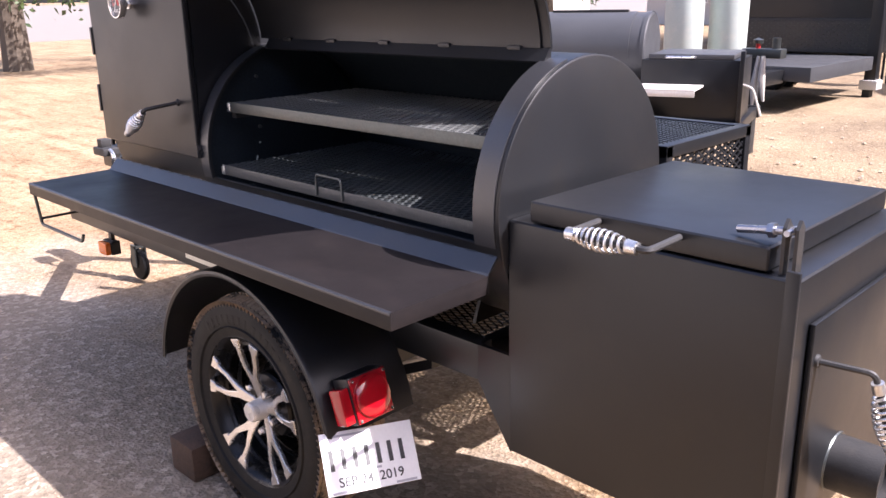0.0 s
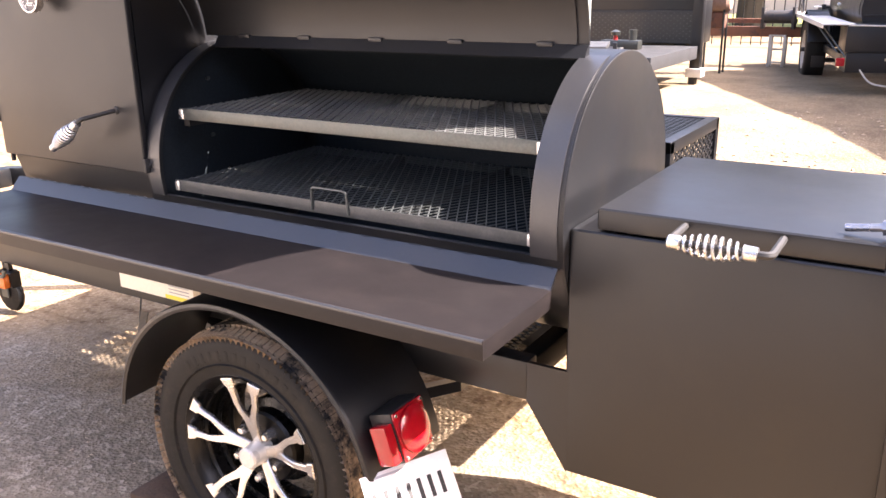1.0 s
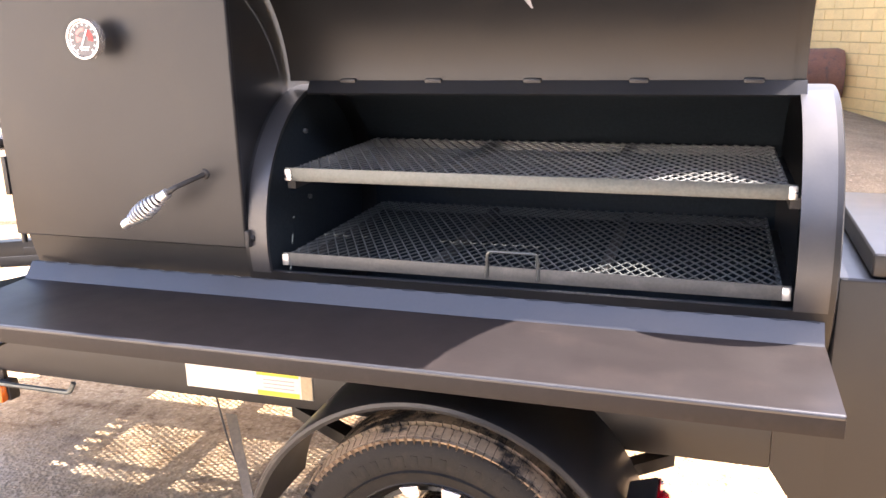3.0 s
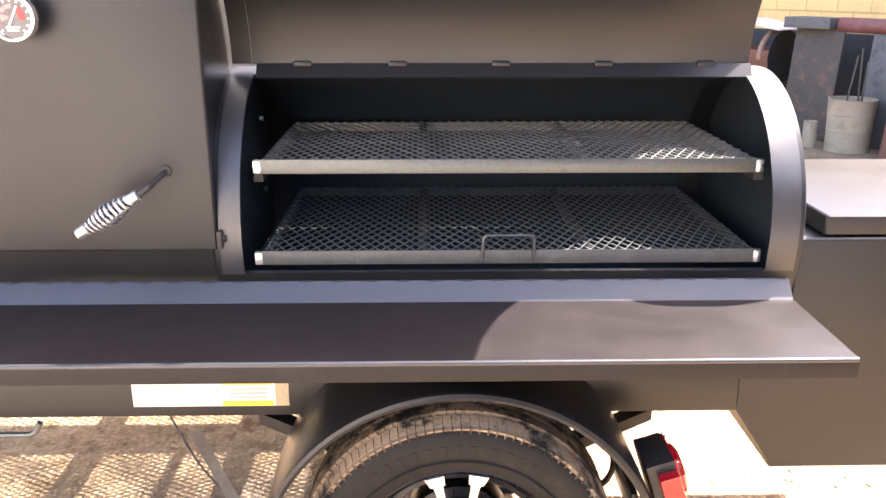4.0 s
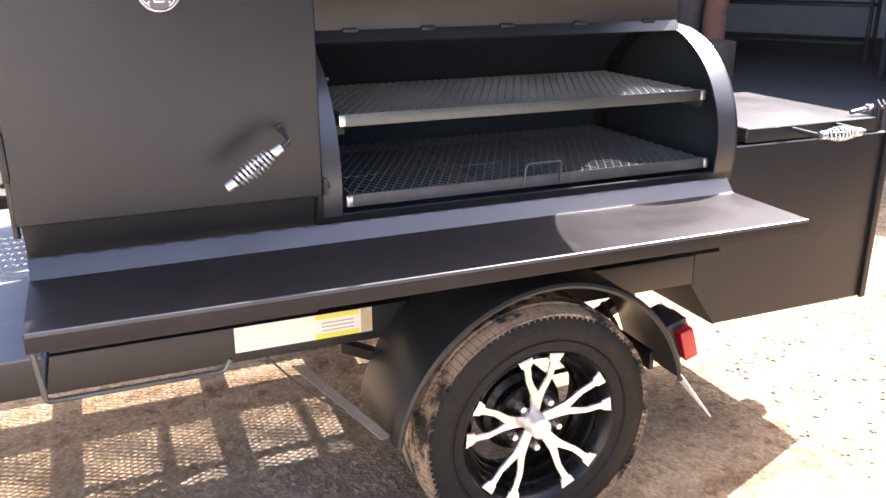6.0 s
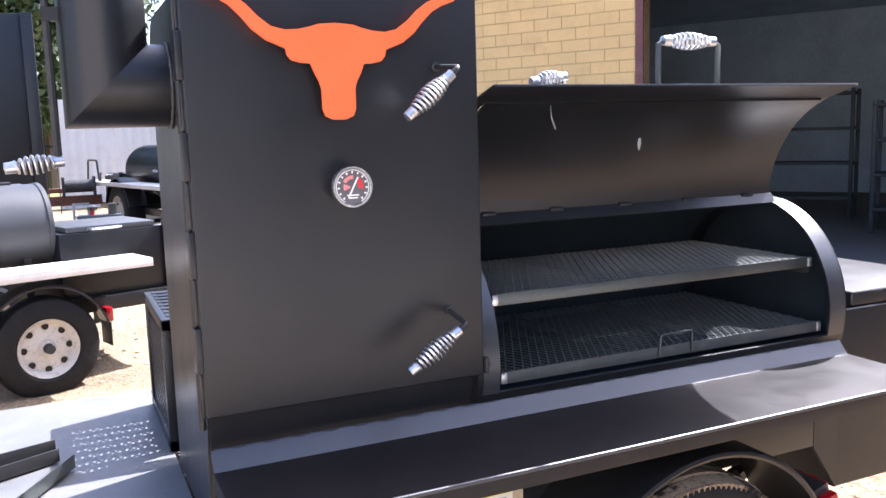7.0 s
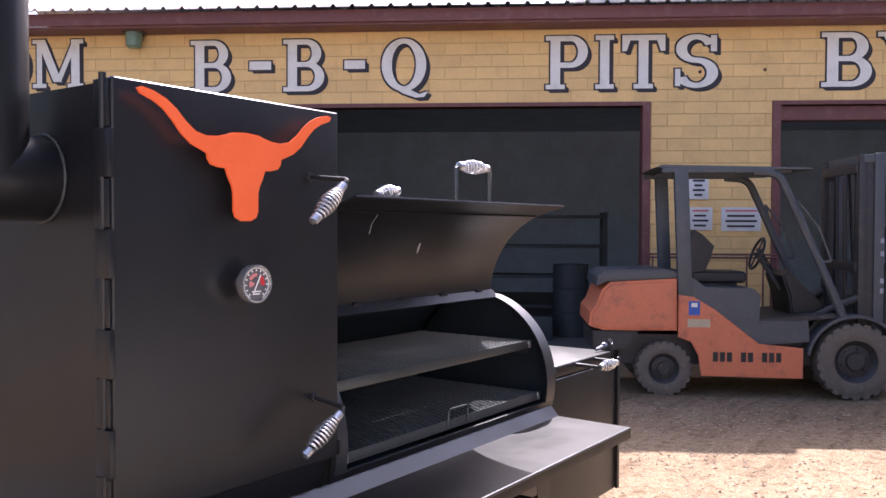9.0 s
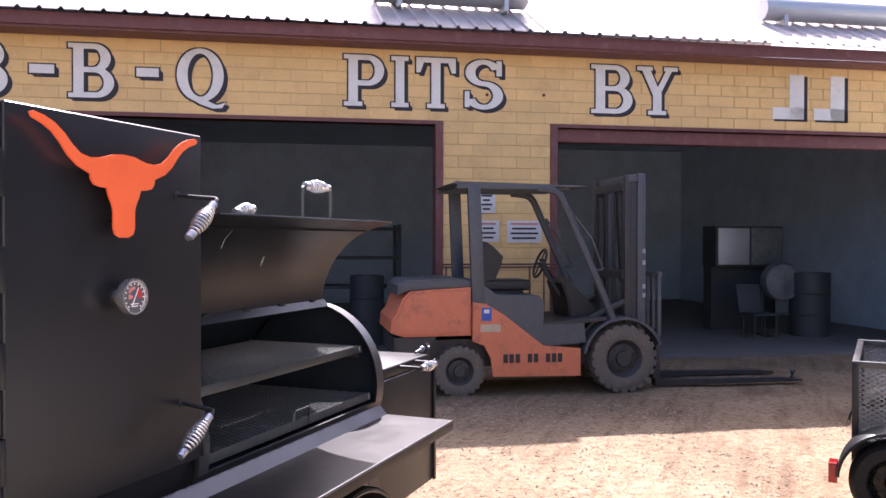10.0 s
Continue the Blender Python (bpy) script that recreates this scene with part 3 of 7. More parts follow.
# ---- the yard ----
def ease(a, b, v):
    v = min(1.0, max(0.0, (v - a) / (b - a)))
    return v * v * (3 - 2 * v)


def rise(x, y):
    """The lot climbs gently away from the trailer, less so beside the workshop."""
    return 0.21 * ease(2.5, 7.5, y) * (1 - ease(2.2, 4.0, x)) * ease(-8.0, -4.5, x)


def settle(ob, x, y, size, z):
    """Puts a thing on the raised part of the lot at its own size."""
    ob.location = (x, y, z)
    ob.scale = (size, size, size)


def ground_sheet():
    """One sheet, finer near the trailer, with low bumps and ruts."""
    def steps(lo, hi, mid0, mid1, fine):
        out = [mid0 + fine * i for i in range(int((mid1 - mid0) / fine) + 1)]
        d = fine
        while out[-1] < hi:
            d *= 1.35
            out.append(out[-1] + d)
        d = fine
        while out[0] > lo:
            d *= 1.35
            out.insert(0, out[0] - d)
        return out
    xs, ys = steps(-1500, 1500, -4.5, 8.5, 0.16), steps(-1500, 1500, -3.2, 11.0, 0.16)
    verts = []
    for y in ys:
        for x in xs:
            far = min(1.0, max(0.0, (abs(x - 0.3) - 1.6) / 1.5, (abs(y - 0.4) - 1.3) / 1.5))
            h = noise.noise((x * 0.7, y * 0.7, 3.1)) * 0.02 + noise.noise((x * 2.3, y * 2.3, 9.7)) * 0.012
            verts.append((x, y, h * far - 0.002 + rise(x, y)))
    k = len(xs)
    faces = [(j * k + i, j * k + i + 1, (j + 1) * k + i + 1, (j + 1) * k + i) for j in range(len(ys) - 1) for i in range(k - 1)]
    return raw(verts, faces)


setting("ground", ground_sheet(), GROUND, "worn grey asphalt running out into sandy dirt and gravel", "ground")


def stones(name, count, xr, yr, big, seed):
    rng = random.Random(seed)
    verts, faces = [], []
    for _ in range(count):
        x, y, s = rng.uniform(*xr), rng.uniform(*yr), rng.uniform(0.25, 1.0) ** 2 * big
        a = rng.uniform(0, 6.28)
        i = len(verts)
        for dx, dy, dz in ((1, 0, 0), (0, 1, 0), (-1, 0, 0), (0, -1, 0), (0.1, 0.1, 0.8), (0, 0, -0.5)):
            dx, dy = dx * rng.uniform(0.6, 1.2), dy * rng.uniform(0.6, 1.2)
            verts.append((x + s * (dx * math.cos(a) - dy * math.sin(a)), y + s * (dx * math.sin(a) + dy * math.cos(a)), s * dz * 0.6 + 0.002 + rise(x, y)))
        faces += [(i, i + 1, i + 4), (i + 1, i + 2, i + 4), (i + 2, i + 3, i + 4), (i + 3, i, i + 4), (i + 1, i, i + 5), (i + 2, i + 1, i + 5), (i + 3, i + 2, i + 5), (i, i + 3, i + 5)]
    ob = new(name, mesh_of(raw(verts, faces), name, STONE))
    return tagged(ob, "loose pale stones and gravel scattered on the dirt", "gravel", kind="stuff")


stones("gravel", 6500, (1.6, 6.6), (-2.8, 3.4), 0.019, 3)
stones("gravel", 1500, (-3.5, 2.2), (1.8, 8.0), 0.03, 4)
stones("gravel", 700, (-2.6, 0.4), (-0.9, 0.9), 0.009, 5)

# ---- the workshop building: its own frame, u along the front, n out of it ----
BU = Vector((0.51771, -0.85556, 0))
BN = Vector((-0.85556, -0.51771, 0))
B0 = Vector((5.371, 7.504, 0))
BM = Matrix(((BU.x, -BN.x, 0, B0.x), (BU.y, -BN.y, 0, B0.y), (0, 0, 1, 0), (0, 0, 0, 1)))   # local: x along, y inward, z up
U_L, U_R = -6.0, 15.0
OPEN = ((0.80, 5.84), (7.55, 13.2))        # the two openings
TOP, EAVE, DEEP = 3.24, 4.22, 11.0


def bbox(lo, hi, bevel=0.0):
    return box(lo, hi, bevel, m=BM)


def raw_wall(a, b, h):
    """A straight wall 0.2 m thick between two places."""
    a, b = Vector((*a, 0)), Vector((*b, 0))
    turn = math.degrees(math.atan2(b.y - a.y, b.x - a.x))
    return box((0, -0.1, -0.1), ((b - a).length, 0.1, h), m=pose(a.x, a.y, 0, 0, 0, turn))


wall_front = setting("wall_front", join(*[bbox((a, 0.008, z0), (b, 0.2, z1)) for a, b, z0, z1 in (
    (U_L, OPEN[0][0], 0, TOP), (OPEN[0][1], OPEN[1][0], 0, TOP), (OPEN[1][1], U_R, 0, TOP), (U_L, U_R, TOP, EAVE + 0.1))]),
    MORTAR, "yellow painted block wall with two wide open bays", "wall")
setting("wall_end", join(bbox((U_L, 0.2, 0), (U_L + 0.2, DEEP, EAVE + 0.3)), bbox((U_R - 0.2, 0.2, 0), (U_R, DEEP, EAVE + 0.3))), HAZE_WALL, "plain end walls of the workshop", "wall")
setting("wall_back", bbox((U_L, DEEP, 0), (U_R, DEEP + 0.2, 6.4)), HAZE_WALL, "dark back wall inside the workshop", "wall")
setting("floor", bbox((U_L, 0.0, -0.1), (U_R, DEEP, 0.025)), CONCRETE, "dusty concrete workshop floor", "floor")
setting("ceiling", bbox((U_L, 0.3, EAVE - 0.05), (U_R, DEEP, EAVE + 0.04)), HAZE_WALL, "dark workshop ceiling", "ceiling")
for a, b in OPEN:
    setting("trim", join(bbox((a - 0.1, -0.022, 0), (a, 0.22, TOP + 0.0)), bbox((b, -0.022, 0), (b + 0.1, 0.22, TOP + 0.0)),
                         bbox((a - 0.1, -0.015, TOP - 0.0), (b + 0.1, 0.22, TOP + 0.05))), TRIM, "maroon painted steel jambs round the bay", "door frame")
setting("trim", join(bbox((OPEN[1][0] + 0.002, 0.06, TOP - 0.19), (OPEN[1][1] - 0.002, 0.26, TOP - 0.004), 0.03)), TRIM, "rolled-up maroon shutter under the lintel", "roller shutter")
fascia = setting("trim", join(bbox((U_L - 0.3, -0.42, EAVE + 0.03), (U_R + 0.3, -0.38, EAVE + 0.185), 0.006), bbox((U_L - 0.3, -0.38, EAVE + 0.0), (U_R + 0.3, 0.0, EAVE + 0.03))), TRIM, "maroon fascia board under the roof edge", "fascia")


def roof_sheet():
    """Ribbed metal, rising from the eave to the ridge and down behind."""
    verts, faces, k = [], [], 0
    u = U_L - 0.4
    while u < U_R + 0.4:
        for du, dz in ((0, 0), (0.17, 0), (0.19, 0.03), (0.22, 0.03)):
            for y, z in ((-0.52, EAVE + 0.20), (DEEP / 2, EAVE + 0.20 + 0.5 * (DEEP / 2 + 0.52)), (DEEP + 0.5, EAVE + 0.20)):
                verts.append(BM @ Vector((u + du, y, z + dz)))
                verts.append(BM @ Vector((u + du, y, z + dz - 0.012)))
            k += 1
        u += 0.24
    for i in range(k - 1):
        a, b = i * 6, i * 6 + 6
        faces += [(a, b, b + 2, a + 2), (a + 2, b + 2, b + 4, a + 4), (a + 1, a + 3, b + 3, b + 1), (a + 3, a + 5, b + 5, b + 3), (a, a + 1, b + 1, b)]
    return raw(verts, faces)


setting("roof", roof_sheet(), ROOF, "weathered ribbed metal roof, pale in the sun", "roof")
for u0, u1, y, r in ((5.05, 7.2, 0.42, 0.30), (11.0, 15.3, 0.62, 0.17)):
    z = EAVE + 0.24 + (y + 0.52) * 0.5 + r * 1.1
    vent = thing("roof_vent", BM @ Vector(((u0 + u1) / 2, y, z - r)), "grey galvanised vent duct lying on the metal roof", "roof vent", turn=0)
    part("duct", lathe([(0, 0), (r, 0.0), (r, u1 - u0), (0, u1 - u0)], BM @ Vector((u0, y, z)), BU, 20), GALV, vent)
    for u in (u0 + 0.3, u1 - 0.36):
        part("cradle", bbox((u, y - r * 0.8, z - r - 0.1), (u + 0.06, y + r * 0.8, z - r * 0.55)), GALV, vent)

setting("trim", bbox((U_L - 0.03, -0.03, 0), (U_L + 0.12, 0.24, EAVE), 0.004), TRIM, "maroon steel corner trim of the workshop", "trim")
# unseen plain walls behind the walk, added to shape reflections in the black paint
setting("dark_reflect_wall", raw_wall((10.8, -4.9), (-0.8, -9.8), 5.5), REFLECT_GREY, "unseen plain grey wall, added to darken reflections", "wall")
setting("pale_reflect_wall", raw_wall((-9.5, -2.9), (-1.7, -8.3), 4.5), REFLECT_PALE, "unseen plain pale wall, added to brighten reflections", "wall")

# painted words
SIGN = (("CUSTOM", -4.99, -1.50), ("B", -0.05, 0.52), ("-", 0.75, 1.04), ("B", 1.19, 1.76), ("-", 2.01, 2.28), ("Q", 2.49, 3.12),
        ("P", 4.60, 5.16), ("I", 5.23, 5.48), ("T", 5.56, 6.13), ("S", 6.21, 6.79), ("B", 8.02, 8.66), ("Y", 8.71, 9.32))
sign = thing("painted_sign", BM @ Vector((3, 0, 3.4)), "large white block letters with black shading painted on the yellow wall", "sign")
for text, a, b in SIGN:
    z0, h = (3.455, 0.675) if text != "-" else (3.74, 0.11)
    if text == "CUSTOM":
        z0, h = 3.53, 0.64
    if text == "Q":
        z0, h = 3.37, 0.755
    for name, mat, shifts in (("letter_shade", LETTER_SHADE, ((0.052, -0.046), (0.04, -0.034), (0.026, -0.022), (-0.02, 0.016), (0.02, 0.018), (-0.02, -0.018))), ("letter", LETTER, ((0, 0),))):
        layers = []
        for i, (du, dz) in enumerate(shifts):
            bm = box((0, -0.003, 0), (b - a, 0, h), 0.0) if text == "-" else serif_word(text, h, b - a, 0.003)
            bm.transform(BM @ Matrix.Translation((a + du, (-0.011 if name == "letter" else -0.0015) - 0.0004 * i, z0 + dz)))
            layers.append(bm)
        part(name, join(*layers), mat, sign)
for a in (10.80, 11.46):     # two initials, as plain bars
    part("letter_shade", join(bbox((a + 0.30, -0.004, 3.42), (a + 0.56, -0.001, 4.08)), bbox((a + 0.03, -0.004, 3.42), (a + 0.56, -0.001, 3.60))), LETTER_SHADE, sign)
    part("letter", join(bbox((a + 0.27, -0.009, 3.45), (a + 0.50, -0.005, 4.10)), bbox((a, -0.009, 3.45), (a + 0.50, -0.005, 3.62))), LETTER, sign)
for u, z in ((6.55, 3.66), (7.35, 3.68), (0.86, 3.72)):
    single("wall_bolt", lathe([(0, 0), (0.022, 0), (0.018, 0.02), (0, 0.025)], BM @ Vector((u, 0.0, z)), BN, 8), RUST, "rusty bolt end in the yellow wall", "bolt", "wall bolts", BM @ Vector((u, 0, z)))

lamp = thing("wall_lamp", BM @ Vector((-0.74, 0, 4.0)), "small dark floodlight with a greenish glass on the yellow wall", "lamp")
part("housing", bbox((-0.88, -0.24, 4.20), (-0.60, -0.05, 4.34), 0.02), FORK_DARK, lamp)
part("glass", lathe([(0, 0), (0.07, 0), (0.10, 0.03), (0.115, 0.20), (0, 0.20)], BM @ Vector((-0.745, -0.15, 4.01)), (0, 0, 1), 20), LAMP_GLASS, lamp)
part("bracket", bbox((-0.80, -0.05, 4.14), (-0.68, 0.004, 4.36), 0.004), FORK_DARK, lamp)

# notices on the pier
for u0, u1, z0, z1, red in ((6.83, 7.32, 1.65, 1.95, 1), (6.42, 6.72, 1.66, 1.95, 1), (6.42, 6.67, 2.05, 2.33, 0)):
    s = thing("notice", BM @ Vector(((u0 + u1) / 2, 0, z0)), "white printed notice on the yellow wall", "notice", "wall notices")
    part("board", bbox((u0, -0.02, z0), (u1, -0.004, z1), 0.003), WHITE_SHEET, s)
    rows = 4
    for i in range(rows):
        zz = z1 - 0.03 - i * (z1 - z0 - 0.04) / rows
        part("bar", bbox((u0 + 0.05 + 0.02 * (i % 2), -0.024, zz - 0.026), (u1 - 0.05 - 0.03 * (i % 2), -0.021, zz), 0), PALE_RED if red and i < 1 else DARK_MARK, s)
rail = thing("hand_rail", BM @ Vector((6.7, -0.25, 0)), "thin maroon steel rail standing against the pier", "railing")
for z in (1.36, 1.32):
    part("rail", tube([BM @ Vector((5.9, -0.2, z)), BM @ Vector((7.5, -0.2, z))], 0.014, 6), TRIM, rail)
for u in (5.95, 6.3, 7.1, 7.3, 7.46):
    part("post", tube([BM @ Vector((u, -0.2, 0)), BM @ Vector((u, -0.2, 1.34))], 0.012, 6), TRIM, rail)


# inside the workshop
def shelf_rack(u, y, wide, high, levels, mat, name="storage_rack", label="dark steel storage rack in the shade of the workshop"):
    r = thing(name, BM @ Vector((u + wide / 2, y, 0.025)), label, "rack")
    for du in (0, wide - 0.06):
        for dy in (0, 0.6):
            part("post", bbox((u + du, y + dy, 0.025), (u + du + 0.06, y + dy + 0.06, high), 0.004), mat, r)
    for i in range(levels):
        z = 0.35 + (high - 0.45) * i / (levels - 1)
        part("shelf", bbox((u, y, z), (u + wide, y + 0.66, z + 0.05), 0.004), mat, r)
    return r


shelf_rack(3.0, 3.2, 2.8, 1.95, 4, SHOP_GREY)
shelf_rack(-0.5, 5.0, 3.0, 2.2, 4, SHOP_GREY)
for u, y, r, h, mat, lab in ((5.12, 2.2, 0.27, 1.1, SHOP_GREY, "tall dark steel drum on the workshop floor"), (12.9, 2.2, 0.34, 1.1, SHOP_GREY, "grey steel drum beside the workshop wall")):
    d = thing("drum", BM @ Vector((u, y, 0.025)), lab, "drum")
    part("shell", lathe([(0, 0), (r, 0), (r, h * 0.33), (r + 0.012, h * 0.34), (r, h * 0.35), (r, h * 0.66), (r + 0.012, h * 0.67), (r, h * 0.68), (r, h), (r - 0.02, h), (r - 0.02, h - 0.03), (0, h - 0.03)], BM @ Vector((u, y, 0.025)), (0, 0, 1), 28), mat, d)
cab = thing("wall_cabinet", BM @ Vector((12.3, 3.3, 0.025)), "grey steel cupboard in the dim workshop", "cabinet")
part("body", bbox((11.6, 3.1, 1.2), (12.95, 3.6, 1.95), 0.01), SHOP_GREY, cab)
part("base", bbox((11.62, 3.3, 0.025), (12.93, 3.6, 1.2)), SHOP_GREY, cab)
for i in range(2):
    part("door", bbox((11.64 + i * 0.66, 3.07, 1.24), (12.26 + i * 0.66, 3.098, 1.91), 0.006), GALV if i == 0 else DULL_STEEL, cab)
fan = thing("drum_fan", BM @ Vector((12.4, 2.4, 0.025)), "round grey workshop fan on a stand", "fan")
part("housing", lathe([(0, 0), (0.32, 0.0), (0.335, 0.03), (0.335, 0.2), (0.32, 0.22), (0.30, 0.20), (0.05, 0.215), (0, 0.23)], BM @ Vector((12.36, 2.35, 0.97)), BN, 32), DULL_STEEL, fan)
part("stand", join(tube(bend([BM @ Vector((12.05, 2.3, 0.03)), BM @ Vector((12.05, 2.3, 0.95)), BM @ Vector((12.05, 2.3, 0.96))]), 0.02), tube([BM @ Vector((12.75, 2.3, 0.03)), BM @ Vector((12.75, 2.3, 0.96))], 0.02), tube([BM @ Vector((12.05, 2.0, 0.04)), BM @ Vector((12.05, 2.6, 0.04))], 0.02), tube([BM @ Vector((12.75, 2.0, 0.04)), BM @ Vector((12.75, 2.6, 0.04))], 0.02), tube([BM @ Vector((12.05, 2.3, 0.4)), BM @ Vector((12.75, 2.3, 0.4))], 0.018)), SHOP_GREY, fan)
chair = thing("shop_stool", BM @ Vector((11.7, 2.0, 0.025)), "pale slatted seat leaning in the workshop", "stool")
part("back", box((-0.22, -0.02, 0.45), (0.22, 0.02, 0.95), 0.01, m=BM @ pose(11.75, 2.05, 0, -14, 0, 0)), SHOP_GREY, chair)
part("seat", box((-0.22, -0.4, 0.42), (0.22, 0.02, 0.46), 0.01, m=BM @ pose(11.75, 2.05, 0)), SHOP_GREY, chair)
for dx in (-0.2, 0.2):
    for dy in (-0.36, -0.02):
        part("leg", tube([BM @ Vector((11.75 + dx, 2.05 + dy, 0.025)), BM @ Vector((11.75 + dx, 2.05 + dy, 0.43))], 0.014, 6), SHOP_GREY, chair)
panel = thing("steel_locker", BM @ Vector((3.7, 1.7, 0.025)), "narrow pale steel locker just inside the bay", "locker")
part("body", bbox((3.60, 1.6, 0.025), (3.80, 1.85, 1.29), 0.01), DULL_STEEL, panel)
part("box", bbox((3.66, 1.25, 0.025), (3.96, 1.58, 0.50), 0.01), DULL_STEEL, panel)
crate = thing("crate", BM @ Vector((4.62, 1.65, 0.025)), "grey box on the workshop floor", "crate")
part("body", bbox((4.45, 1.5, 0.025), (4.80, 1.85, 0.38), 0.01), SHOP_GREY, crate)


# ---- the smoker trailer ----
pit = thing("smoker_trailer", (0.4, 0.6, 0), "black steel barbecue smoker built on a single-axle trailer, barrel lid open", "smoker trailer")
CY, CZ, R = 0.325, 1.05, 0.355
XL, XR = 0.0, 1.18                     # the opening of the barrel
BX0, BX1 = -0.0795, 1.25
A_TOP, A_LOW = 104.0, 192.0

# trailer frame
RZ0, RZ1 = 0.60, 0.70
frame_rail = part("frame_rail", box((-1.36, 0.0, RZ0), (1.16, 0.055, RZ1), 0.005), BLACK, pit)
part("gusset", slab([(1.16, RZ1), (1.16, RZ0), (1.268, 0.437), (1.268, RZ1)], (0, 0.0, 0), (1, 0, 0), (0, 0, 1), -0.012), BLACK, pit)
part("frame_rail", box((-1.36, 1.385, RZ0), (1.3, 1.44, RZ1), 0.005), BLACK, pit)
for x in (-1.36, -0.84, -0.30, 0.24, 0.78, 1.10):
    part("crossbeam", box((x, 0.055, RZ0 + 0.01), (x + 0.05, 1.385, RZ1 - 0.02), 0.004), BLACK, pit)
part("axle", box((0.44, -0.03, 0.335), (0.50, 1.5, 0.395), 0.006), BLACK, pit)
for y in (0.03, 1.40):
    part("leaf_spring", slab([(-0.02, 0.56), (0.2, 0.455), (0.47, 0.42), (0.74, 0.455), (0.96, 0.56), (0.96, 0.59), (0.74, 0.49), (0.47, 0.455), (0.2, 0.49), (-0.02, 0.59)], (0, y, 0), (1, 0, 0), (0, 0, 1), -0.05), BLACK, pit)
part("brake_hose", tube(bend([(0.80, -0.02, 0.60), (0.86, -0.05, 0.50), (0.84, -0.02, 0.40), (0.70, 0.0, 0.38), (0.5, 0.0, 0.38)], 0.05), 0.008, 6), PLASTIC, pit)
for y, turn in ((0.16, -31), (1.28, 31)):
    part("tongue_beam", box((-1.0, -0.03, 0), (0, 0.03, 0.09), 0.004, m=pose(-1.34, y, 0.605, 0, 0, turn)), BLACK, pit)
part("coupler", join(box((-2.5, 0.67, 0.60), (-2.12, 0.77, 0.70), 0.02), lathe([(0, 0), (0.05, 0), (0.05, 0.06), (0, 0.08)], (-2.46, 0.72, 0.66), (0, 0, 1), 16)), BLACK, pit)
jack = part("jack", join(rod((-2.0, 0.59, 0.28), (-2.0, 0.59, 0.70), 0.03, n=16, bevel=0.004), rod((-2.0, 0.59, 0.20), (-2.0, 0.59, 0.3), 0.022), rod((-2.0, 0.59, 0.70), (-2.0, 0.59, 0.73), 0.036), tube(bend([(-2.0, 0.59, 0.72), (-2.0, 0.51, 0.72), (-2.0, 0.51, 0.66)], 0.01), 0.008)), BLACK, pit)
part("jack_wheel", lathe([(0, -0.02), (0.06, -0.02), (0.085, -0.016), (0.095, 0), (0.085, 0.016), (0.06, 0.02), (0, 0.02)], (-2.0, 0.59, 0.10), (0, 1, 0), 24), RUBBER, jack, "small black jack wheel")
part("wheel_fork", join(box((-2.025, 0.555, 0.09), (-1.975, 0.563, 0.22)), box((-2.025, 0.617, 0.09), (-1.975, 0.625, 0.22)), box((-2.025, 0.555, 0.2), (-1.975, 0.625, 0.215))), MILL, jack)

latch = part("coupler_latch", join(box((-2.36, 0.56, 0.70), (-2.22, 0.66, 0.745), 0.008), box((-2.34, 0.58, 0.74), (-2.28, 0.64, 0.79), 0.006)), SOOT, pit)
part("latch_hook", tube(bend([(-2.22, 0.60, 0.735), (-2.16, 0.59, 0.72), (-2.15, 0.585, 0.62), (-2.19, 0.585, 0.58)], 0.03), 0.011), SPRING, latch, "bright hook of the coupler latch")

# plain sheet deck over the tongue end
deck = part("deck", box((-1.36, -0.005, RZ1), (-0.765, 1.445, RZ1 + 0.006), 0.002), ALU, pit, "plain grey steel deck over the tongue end")

# floor of expanded metal under the wood rack
part("rack_floor", lattice((-0.78, 0.06, RZ0 + 0.045), (1, 0, 0), (0, 1, 0), 1.82, 1.32, 0.045, 0.024, 0.005, 0.004), BLACK, pit)

# barrel
XO = XL - 0.018                        # left edge of the opening
A_SLIT, SLIT = 92.9, 1.35              # a saw cut along the hinge, left open between the tack welds
TACKS = ((XO, 0.17), (0.225, 0.245), (0.272, 0.30), (0.485, 0.66), (0.98, XR))


def top_shell(r_out, r_in, x0, x1):
    """The roof of the barrel, with the open saw cut in front of its hinge."""
    bands = [arc_plate(x0, x1, A_LOW, A_SLIT + 360, r_out, r_in, CY, CZ, 60), arc_plate(x0, x1, A_SLIT + SLIT, A_TOP, r_out, r_in, CY, CZ, 8)]
    return join(*bands, *[arc_plate(max(a, x0), min(b, x1), A_SLIT, A_SLIT + SLIT, r_out, r_in, CY, CZ, 1) for a, b in TACKS])


barrel = part("barrel", join(arc_plate(BX0, XO, 0, 360, R, R - 0.008, CY, CZ, 72), arc_plate(XR, BX1, 0, 360, R, R - 0.008, CY, CZ, 72),
                             top_shell(R, R - 0.008, XO, XR)), BLACK, pit)
part("end_cap", join(lathe([(0, 0), (R - 0.004, 0), (R - 0.001, 0.003), (R - 0.001, 0.010), (R - 0.006, 0.013), (0, 0.013)], (BX1 - 0.006, CY, CZ), (1, 0, 0), 96)), BLACK, barrel)
part("end_cap", lathe([(0, 0), (R - 0.004, 0), (R - 0.004, 0.008), (0, 0.008)], (BX0, CY, CZ), (1, 0, 0), 72), SOOT, barrel)
part("liner", arc_plate(XO + 0.002, XR - 0.002, A_LOW, A_SLIT - 0.4 + 360, R - 0.009, R - 0.011, CY, CZ, 60), LINER, barrel)
